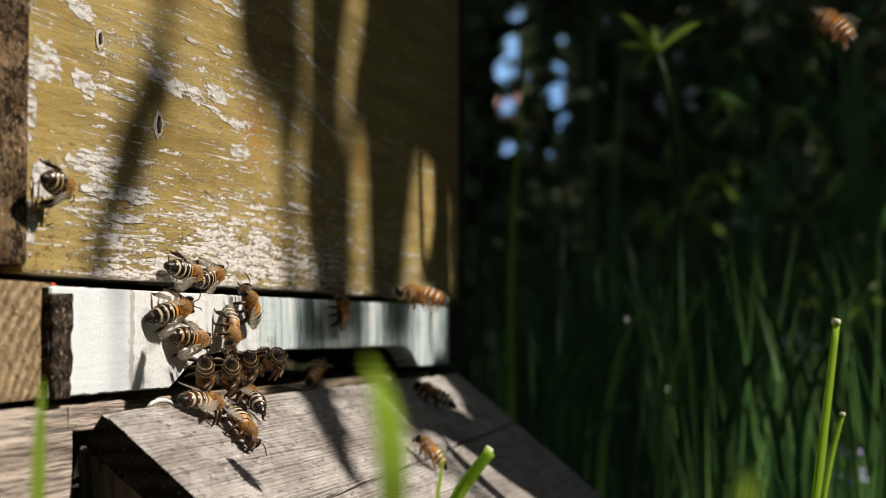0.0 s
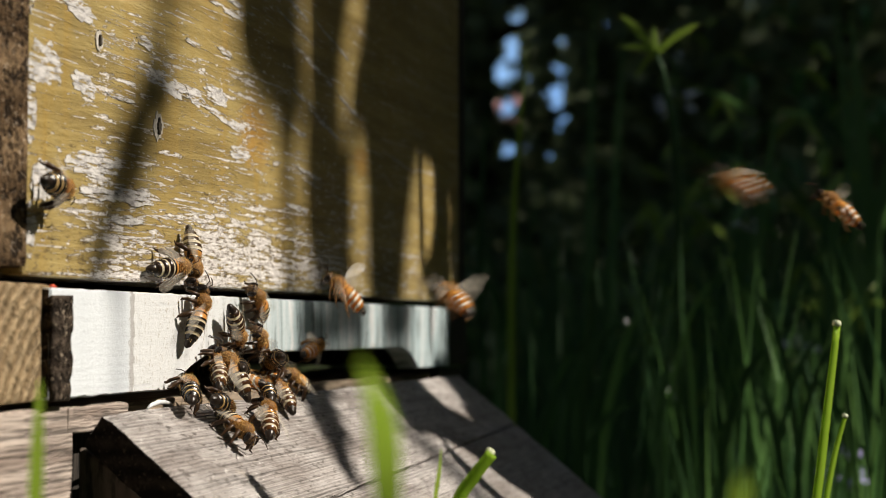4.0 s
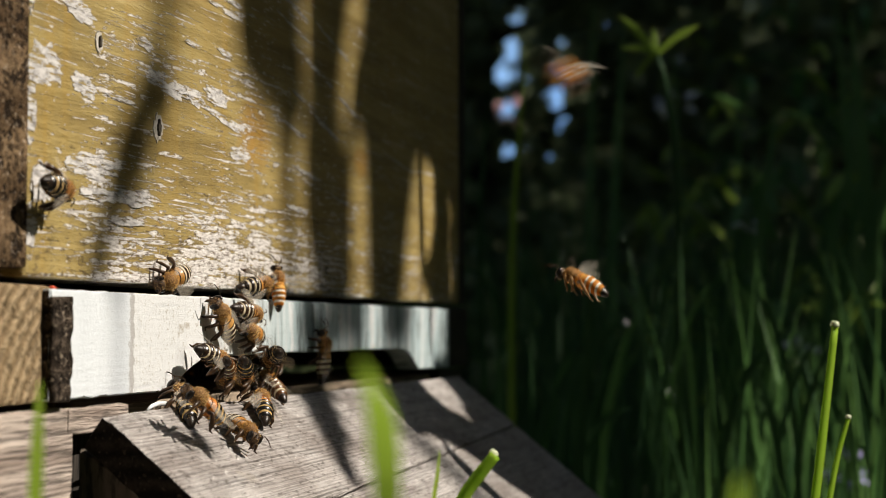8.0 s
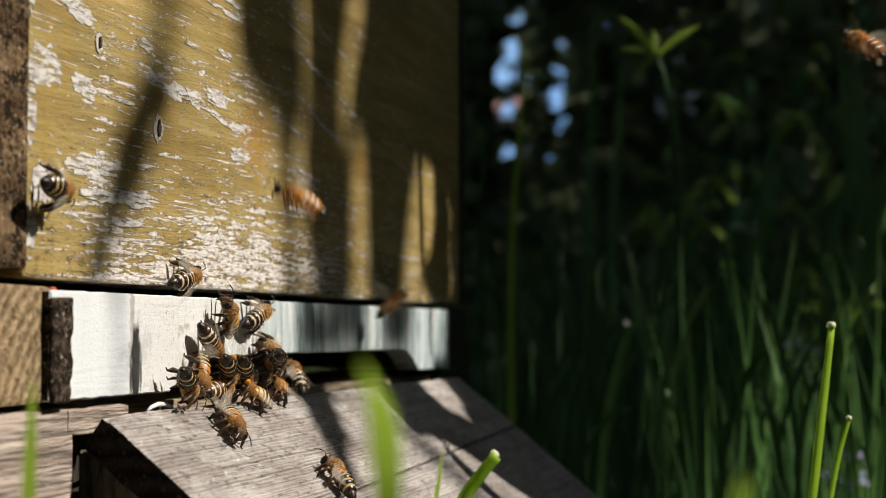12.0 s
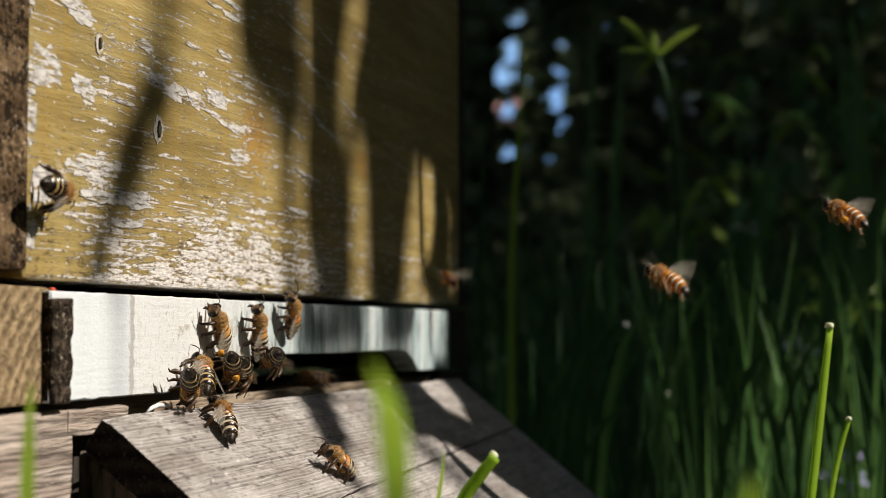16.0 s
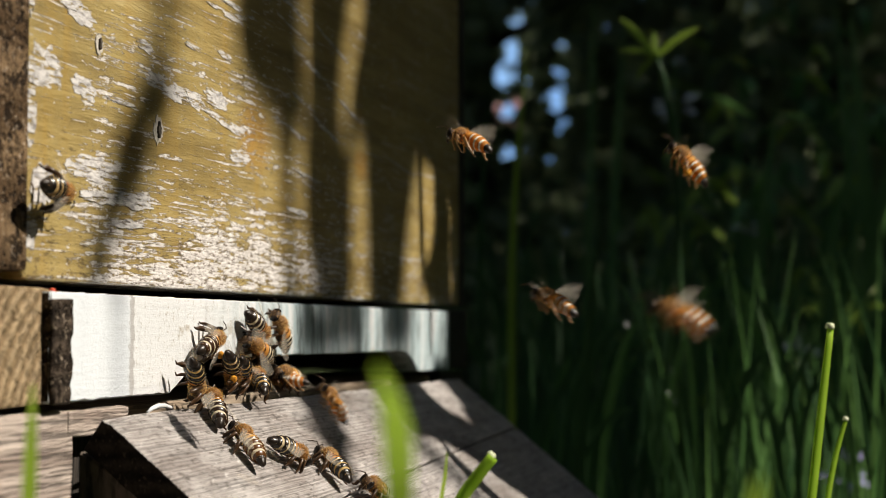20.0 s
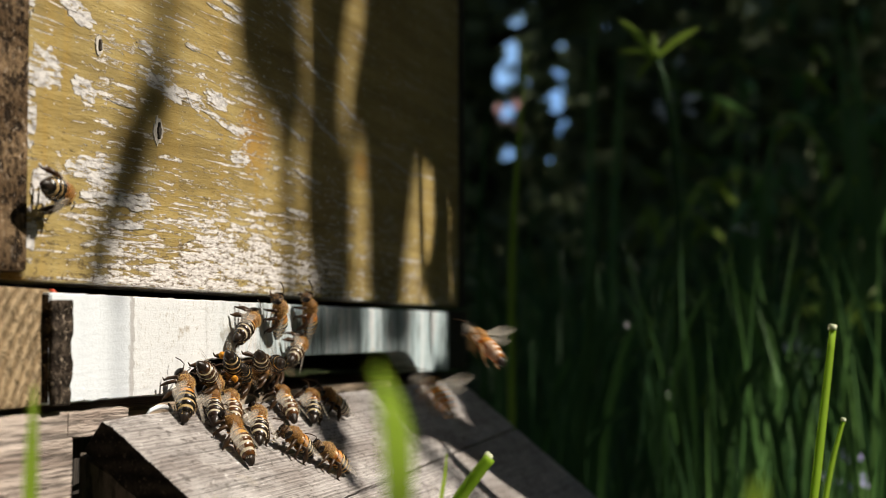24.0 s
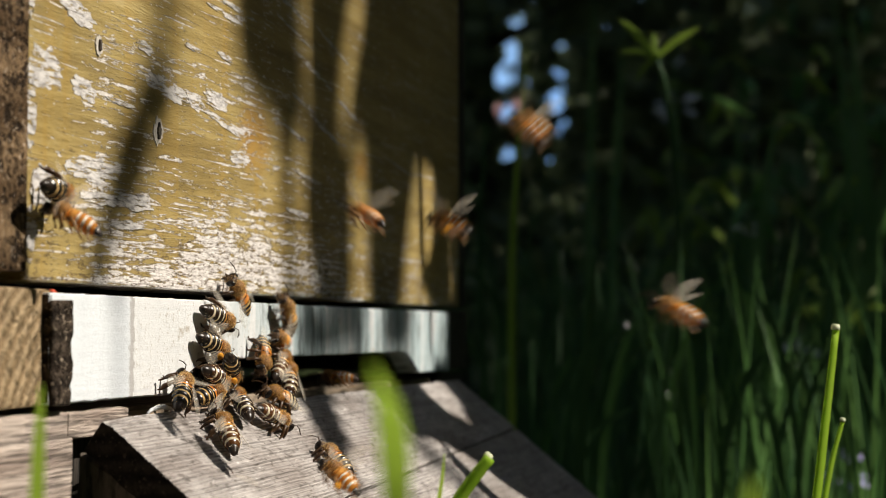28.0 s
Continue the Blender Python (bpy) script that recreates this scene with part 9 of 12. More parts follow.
    walk(flying[0], [(0,pose(0.0863,-0.1680,0.0626,7,-34,62)),(0.1,pose(0.0819,-0.1557,0.0523,0,-18,82)),(0.2,pose(0.0778,-0.1379,0.0424,0,-16,82)),(0.3,pose(0.0750,-0.1266,0.0397,0,-17,82)),(0.4,pose(0.0715,-0.1125,0.0386,0,-20,82)),(0.5,pose(0.0696,-0.1048,0.0393,0,-25,81)),(0.6,pose(0.0663,-0.0917,0.0411,0,-31,80)),(0.7,pose(0.0645,-0.0845,0.0418,0,-35,79)),(0.8,pose(0.0631,-0.0774,0.0359,0,-38,79)),(0.9,pose(0.0632,-0.0768,0.0292,0,-37,79)),(1,pose(0.0646,-0.0776,0.0214,1,-33,85)),(1.1,pose(0.0647,-0.0807,0.0152,0,-30,81)),(1.2,pose(0.0642,-0.0772,0.0058,0,-25,82)),(1.3,pose(0.0631,-0.0719,-0.0016,0,-20,82)),(1.5,pose(0.0611,-0.0617,-0.0154,0,-17,82)),(1.6,pose(0.0596,-0.0559,-0.0166,0,-16,82)),(1.7,pose(0.1087,-0.0304,-0.0161,-47,-34,133)),(1.8,pose(0.1577,-0.0050,-0.0155,-90,-12,180)),(2,pose(0.1577,-0.0058,-0.0207,-42,-25,132)),(2.2,pose(0.1577,-0.0065,-0.0258,0,0,90)),(2.5,pose(0.1577,0.0500,-0.0258,0,0,79)),(3.3,pose(0.1737,0.0540,-0.0258,0,0,79)),(3.42,pose(0.1737,0.0338,-0.0258,0,0,22)),(3.53,pose(0.1737,0.0137,-0.0258,0,0,-34)),(3.65,pose(0.1737,-0.0065,-0.0258,0,0,-90)),(3.87,pose(0.1737,-0.0058,-0.0188,51,5,-39)),(4.1,pose(0.1737,-0.0050,-0.0119,90,-29,0)),(4.2,pose(0.1167,-0.0326,-0.0075,45,-12,-38)),(4.3,pose(0.0597,-0.0602,-0.0032,0,-26,-77)),(4.5,pose(0.0686,-0.0988,0.0159,0,-25,-77)),(4.7,pose(0.0810,-0.1518,0.0418,0,-20,-77)),(4.9,pose(0.0944,-0.2076,0.0623,0,-20,-77)),(5.03,pose(0.1962,-0.4651,0.0948,-3,-17,-20)),(5.17,pose(0.2981,-0.7225,0.1274,-3,-13,35)),(5.3,pose(0.4000,-0.9800,0.1600,0,-11,90)),(5.85,pose(0.3500,-0.9800,0.1600,0,-11,90)),(6.2,pose(0.0774,-0.1172,-0.0547,0,-34,96)),(6.4,pose(0.0929,-0.0974,-0.0310,0,-38,95)),(6.6,pose(0.1401,-0.0806,-0.0088,0,-40,95)),(6.8,pose(0.1920,-0.0803,0.0056,0,-39,95)),(7,pose(0.2144,-0.0755,0.0123,9,-21,50)),(7.2,pose(0.1925,-0.0821,0.0017,0,-29,96)),(7.4,pose(0.1436,-0.0928,-0.0191,0,-23,96)),(8,pose(0.1446,-0.1904,0.0006,-6,-25,116)),(8.6,pose(0.0699,-0.0991,-0.0013,0,-31,96)),(8.8,pose(0.0671,-0.0894,0.0049,0,-36,96)),(9,pose(0.0645,-0.0721,-0.0130,5,-12,70)),(9.1,pose(0.1426,-0.0381,-0.0163,-56,-40,148)),(9.2,pose(0.2218,-0.0050,-0.0194,-90,-11,180)),(9.4,pose(0.2218,-0.0058,-0.0226,-42,-24,132)),(9.6,pose(0.2218,-0.0065,-0.0258,0,0,90)),(9.9,pose(0.2218,0.0620,-0.0258,0,0,79)),(11,pose(0.1967,0.0620,-0.0258,0,0,79)),(11.12,pose(0.1967,0.0392,-0.0258,0,0,22)),(11.23,pose(0.1967,0.0163,-0.0258,0,0,-34)),(11.35,pose(0.1967,-0.0065,-0.0258,0,0,-90)),(11.58,pose(0.1967,-0.0058,-0.0186,51,5,-39)),(11.8,pose(0.1967,-0.0050,-0.0114,90,-28,0)),(12,pose(0.2357,-0.0160,-0.0006,30,-35,-40)),(12.2,pose(0.0705,-0.1047,0.0088,0,-28,-77)),(12.4,pose(0.0795,-0.1440,0.0301,0,-39,-78)),(12.5,pose(0.0816,-0.1534,0.0379,0,-23,-77)),(12.8,pose(0.0944,-0.2078,0.0614,0,-23,-77)),(12.93,pose(0.1463,-0.4852,0.0743,-5,-20,-20)),(13.07,pose(0.1981,-0.7626,0.0871,-5,-14,36)),(13.2,pose(0.2500,-1.0400,0.1000,0,-11,90)),(13.75,pose(0.3500,-0.9800,0.1600,0,-11,90)),(14.1,pose(0.0663,-0.0925,0.0479,0,-26,68)),(14.5,pose(0.0564,-0.0498,0.0231,0,-21,69)),(14.6,pose(0.0533,-0.0360,0.0114,0,-17,70)),(14.8,pose(0.0512,-0.0263,0.0013,0,-15,70)),(15,pose(0.0517,-0.0224,-0.0093,5,-14,68)),(15.15,pose(0.0745,-0.0141,-0.0133,-46,-37,126)),(15.3,pose(0.0980,-0.0050,-0.0168,-90,-13,-180)),(15.5,pose(0.0980,-0.0057,-0.0213,-41,-25,131)),(15.7,pose(0.0980,-0.0065,-0.0258,0,0,90)),(16,pose(0.0980,0.0500,-0.0258,0,0,79)),(16.8,pose(0.1967,0.0500,-0.0258,0,0,79)),(16.92,pose(0.1967,0.0312,-0.0258,0,0,22)),(17.03,pose(0.1967,0.0123,-0.0258,0,0,-34)),(17.15,pose(0.1967,-0.0065,-0.0258,0,0,-90)),(17.38,pose(0.1967,-0.0058,-0.0184,51,5,-39)),(17.6,pose(0.1967,-0.0050,-0.0110,90,-28,0)),(17.7,pose(0.1282,-0.0324,-0.0081,46,-8,-37)),(17.8,pose(0.0597,-0.0599,-0.0053,0,-20,-77)),(17.9,pose(0.0629,-0.0715,0.0019,4,-22,-2)),(18,pose(0.0660,-0.0832,0.0091,3,-26,76)),(18.1,pose(0.0749,-0.1220,0.0222,4,-23,-1)),(18.2,pose(0.0837,-0.1608,0.0354,0,-22,-77)),(18.4,pose(0.0948,-0.2077,0.0548,0,-22,-77)),(18.53,pose(0.2298,-0.4551,0.0699,-4,-19,-20)),(18.67,pose(0.3649,-0.7026,0.0849,-4,-14,36)),(18.8,pose(0.5000,-0.9500,0.1000,0,-11,90)),(19.4,pose(0.0189,-0.1895,0.0477,0,-22,64)),(19.6,pose(0.0155,-0.1726,0.0327,0,-26,63)),(19.8,pose(0.0146,-0.1647,0.0128,0,-30,61)),(20,pose(0.0099,-0.1393,-0.0076,1,-21,85)),(20.2,pose(0.0040,-0.1156,-0.0249,0,-32,60)),(20.4,pose(0.0001,-0.0978,-0.0408,0,-30,61)),(20.7,pose(-0.0029,-0.0866,-0.0423,0,-26,63)),(21,pose(0.0821,-0.0381,-0.0324,-5,-58,104)),(21.4,pose(0.1728,-0.0065,-0.0258,0,0,90)),(21.7,pose(0.1728,0.0500,-0.0258,0,0,79)),(22.2,pose(0.1737,0.0660,-0.0258,0,0,79)),(22.32,pose(0.1737,0.0418,-0.0258,0,0,22)),(22.43,pose(0.1737,0.0177,-0.0258,0,0,-34)),(22.55,pose(0.1737,-0.0065,-0.0258,0,0,-90)),(22.77,pose(0.1737,-0.0058,-0.0182,51,5,-39)),(23,pose(0.1737,-0.0050,-0.0106,90,-29,0)),(23.1,pose(0.1160,-0.0296,-0.0079,47,-5,-35)),(23.2,pose(0.0582,-0.0542,-0.0052,0,-12,-76)),(23.5,pose(0.0776,-0.1327,0.0119,0,-22,-77)),(23.6,pose(0.0886,-0.1791,0.0313,0,-25,-77)),(23.8,pose(0.0968,-0.2144,0.0483,0,-25,-77)),(23.93,pose(0.1479,-0.4996,0.0756,-6,-21,-19)),(24.07,pose(0.1989,-0.7848,0.1028,-6,-15,36)),(24.2,pose(0.2500,-1.0700,0.1300,0,-11,90)),(24.6,pose(0.0912,-0.1852,0.0168,0,-17,86)),(24.8,pose(0.0820,-0.1480,0.0119,0,-20,85)),(25,pose(0.0756,-0.1155,-0.0011,6,-20,64)),(25.2,pose(0.0682,-0.0901,-0.0065,0,-30,84)),(25.4,pose(0.0628,-0.0695,-0.0036,0,-35,83)),(25.6,pose(0.0603,-0.0569,-0.0162,0,-38,83)),(25.75,pose(0.1171,-0.0309,-0.0187,-56,-42,142)),(25.9,pose(0.1738,-0.0050,-0.0212,-90,-12,180)),(26.1,pose(0.1738,-0.0058,-0.0235,-42,-25,132)),(26.3,pose(0.1738,-0.0065,-0.0258,0,0,90)),(26.6,pose(0.1738,0.0500,-0.0258,0,0,79)),(28,pose(0.1738,0.0500,-0.0258,0,0,79))])
    whir(flying[0], [(-0.1, 1.8), (4.1, 4.9), (6.2, 9.2), (11.8, 12.8), (14.1, 15.3), (17.6, 18.4), (19.4, 21.0), (23.0, 23.8), (24.6, 25.9)])
    walk(flying[1], [(0,pose(0.0640,-0.0711,-0.0037,2,-8,84)),(0.1,pose(0.0629,-0.0670,-0.0113,0,-32,69)),(0.2,pose(0.0617,-0.0597,-0.0224,0,-35,68)),(0.3,pose(0.1293,-0.0324,-0.0249,-56,-44,134)),(0.4,pose(0.1969,-0.0050,-0.0274,-90,-12,180)),(0.6,pose(0.1969,-0.0058,-0.0266,-42,-25,132)),(0.8,pose(0.1969,-0.0065,-0.0258,0,0,90)),(1.1,pose(0.1969,0.0660,-0.0258,0,0,79)),(4.8,pose(0.2219,0.0580,-0.0258,0,0,79)),(4.92,pose(0.2219,0.0365,-0.0258,0,0,22)),(5.03,pose(0.2219,0.0150,-0.0258,0,0,-34)),(5.15,pose(0.2219,-0.0065,-0.0258,0,0,-90)),(5.38,pose(0.2219,-0.0058,-0.0276,50,7,-40)),(5.6,pose(0.2219,-0.0050,-0.0294,90,-26,0)),(5.7,pose(0.1429,-0.0384,-0.0276,56,15,-24)),(5.8,pose(0.0638,-0.0718,-0.0258,0,27,-74)),(5.87,pose(0.0655,-0.0770,-0.0291,14,17,-16)),(5.93,pose(0.0671,-0.0822,-0.0323,13,2,36)),(6,pose(0.0688,-0.0875,-0.0356,0,-8,89)),(6.07,pose(0.0765,-0.1176,-0.0370,2,-6,34)),(6.13,pose(0.0843,-0.1478,-0.0385,2,-3,-21)),(6.2,pose(0.0920,-0.1780,-0.0399,0,-2,-76)),(6.4,pose(0.1007,-0.2120,-0.0388,0,-2,-76)),(6.53,pose(0.2005,-0.4780,0.0174,4,-4,-21)),(6.67,pose(0.3002,-0.7440,0.0737,4,-9,34)),(6.8,pose(0.4000,-1.0100,0.1300,0,-11,90)),(8.45,pose(0.3500,-0.9800,0.1300,0,-11,90)),(8.8,pose(0.0928,-0.1977,0.0480,0,-39,100)),(9,pose(0.0872,-0.1760,0.0399,-7,-23,118)),(9.2,pose(0.0823,-0.1543,0.0344,0,-38,100)),(9.4,pose(0.0770,-0.1314,0.0210,0,-33,100)),(9.6,pose(0.0725,-0.1112,0.0059,0,-28,100)),(9.8,pose(0.0707,-0.1018,-0.0069,0,-22,100)),(10,pose(0.0661,-0.0768,-0.0088,8,-31,58)),(10.2,pose(0.0595,-0.0581,-0.0075,0,-16,99)),(10.4,pose(0.0588,-0.0542,-0.0147,0,-17,99)),(10.5,pose(0.1163,-0.0296,-0.0184,-47,-31,141)),(10.6,pose(0.1738,-0.0050,-0.0220,-90,-12,180)),(10.8,pose(0.1738,-0.0058,-0.0239,-42,-25,132)),(11,pose(0.1738,-0.0065,-0.0258,0,0,90)),(11.3,pose(0.1738,0.0540,-0.0258,0,0,79)),(12.3,pose(0.1629,0.0660,-0.0258,0,0,79)),(12.42,pose(0.1629,0.0418,-0.0258,0,0,22)),(12.53,pose(0.1629,0.0177,-0.0258,0,0,-34)),(12.65,pose(0.1629,-0.0065,-0.0258,0,0,-90)),(12.88,pose(0.1629,-0.0058,-0.0176,51,4,-39)),(13.1,pose(0.1629,-0.0050,-0.0094,90,-30,0)),(13.2,pose(0.1106,-0.0302,-0.0045,44,-17,-40)),(13.3,pose(0.0582,-0.0554,0.0004,0,-35,-78)),(13.5,pose(0.0653,-0.0873,0.0235,0,-32,-77)),(13.7,pose(0.0756,-0.1329,0.0523,0,-36,-78)),(13.9,pose(0.0835,-0.1690,0.0796,0,-36,-78)),(14.03,pose(0.2390,-0.4693,0.0964,-11,-29,-17)),(14.17,pose(0.3945,-0.7697,0.1132,-10,-18,38)),(14.3,pose(0.5500,-1.0700,0.1300,0,-11,90)),(15,pose(0.0954,-0.1979,0.0001,0,-22,90)),(15.2,pose(0.0886,-0.1727,0.0048,0,-18,90)),(15.4,pose(0.0817,-0.1471,0.0093,0,-16,91)),(15.6,pose(0.0771,-0.1306,0.0170,0,-17,90)),(15.8,pose(0.0780,-0.1324,0.0094,0,-21,90)),(16,pose(0.0789,-0.1285,0.0019,8,-22,57)),(16.2,pose(0.0757,-0.1193,-0.0086,0,-32,89)),(16.4,pose(0.0747,-0.1132,-0.0183,0,-37,89)),(16.6,pose(0.0747,-0.1123,-0.0222,0,-39,88)),(16.8,pose(0.0727,-0.1044,-0.0222,0,-39,88)),(17,pose(0.0334,-0.0994,-0.0260,-3,-32,100)),(17.2,pose(0.0653,-0.0759,-0.0251,0,-31,90)),(17.4,pose(0.0623,-0.0637,-0.0298,0,-25,90)),(17.6,pose(0.0611,-0.0581,-0.0364,0,-20,90)),(18,pose(0.0595,-0.0474,-0.0278,6,-32,65)),(18.2,pose(0.1108,-0.0272,-0.0279,-46,-33,137)),(18.4,pose(0.1631,-0.0050,-0.0265,-90,-13,180)),(18.6,pose(0.1631,-0.0058,-0.0262,-41,-25,131)),(18.8,pose(0.1631,-0.0065,-0.0258,0,0,90)),(19.1,pose(0.1631,0.0620,-0.0258,0,0,79)),(21.1,pose(0.1968,0.0580,-0.0258,0,0,79)),(21.22,pose(0.1968,0.0365,-0.0258,0,0,22)),(21.33,pose(0.1968,0.0150,-0.0258,0,0,-34)),(21.45,pose(0.1968,-0.0065,-0.0258,0,0,-90)),(21.67,pose(0.1968,-0.0058,-0.0220,50,6,-40)),(21.9,pose(0.1968,-0.0050,-0.0182,90,-28,0)),(22,pose(0.1294,-0.0363,-0.0151,46,-7,-37)),(22.1,pose(0.0621,-0.0677,-0.0120,0,-19,-77)),(22.3,pose(0.0741,-0.1181,0.0057,0,-16,-76)),(22.5,pose(0.0896,-0.1818,0.0249,0,-16,-76)),(22.6,pose(0.0974,-0.2137,0.0344,0,-16,-76)),(22.73,pose(0.1816,-0.4792,0.0563,-2,-15,-20)),(22.87,pose(0.2658,-0.7446,0.0781,-2,-13,35)),(23,pose(0.3500,-1.0100,0.1000,0,-11,90)),(24.95,pose(0.4500,-0.9500,0.1900,0,-11,90)),(25.3,pose(0.0921,-0.1979,0.0611,0,-39,101)),(25.6,pose(0.0861,-0.1716,0.0461,0,-40,101)),(25.8,pose(0.0763,-0.1297,0.0268,0,-39,101)),(26,pose(0.0381,-0.1067,0.0175,-3,-32,103)),(26.2,pose(0.0594,-0.0610,0.0094,0,-29,101)),(26.4,pose(0.0582,-0.0569,0.0109,0,-23,100)),(26.6,pose(0.0538,-0.0436,0.0291,0,-19,100)),(26.8,pose(0.0525,-0.0377,0.0246,0,-16,100)),(26.9,pose(0.0508,-0.0307,0.0230,0,-17,100)),(27,pose(0.0508,-0.0268,0.0280,5,-28,69)),(27.1,pose(0.0509,-0.0319,0.0286,0,-25,100)),(27.2,pose(0.0542,-0.0444,0.0266,0,-31,101)),(27.3,pose(0.0561,-0.0511,0.0251,0,-37,101)),(27.4,pose(0.0579,-0.0567,0.0180,0,-40,101)),(27.5,pose(0.0582,-0.0567,0.0125,0,-40,101)),(27.6,pose(0.0572,-0.0536,0.0152,0,-37,101)),(27.7,pose(0.0557,-0.0497,0.0250,0,-32,101)),(27.8,pose(0.0543,-0.0457,0.0314,0,-27,100)),(27.9,pose(0.0552,-0.0482,0.0263,0,-21,100)),(28,pose(0.0596,-0.0585,0.0174,8,-15,54))])
    whir(flying[1], [(-0.1, 0.4), (5.6, 6.4), (8.8, 10.6), (13.1, 13.9), (15.0, 18.4), (21.9, 22.6), (25.3, 28.0)])
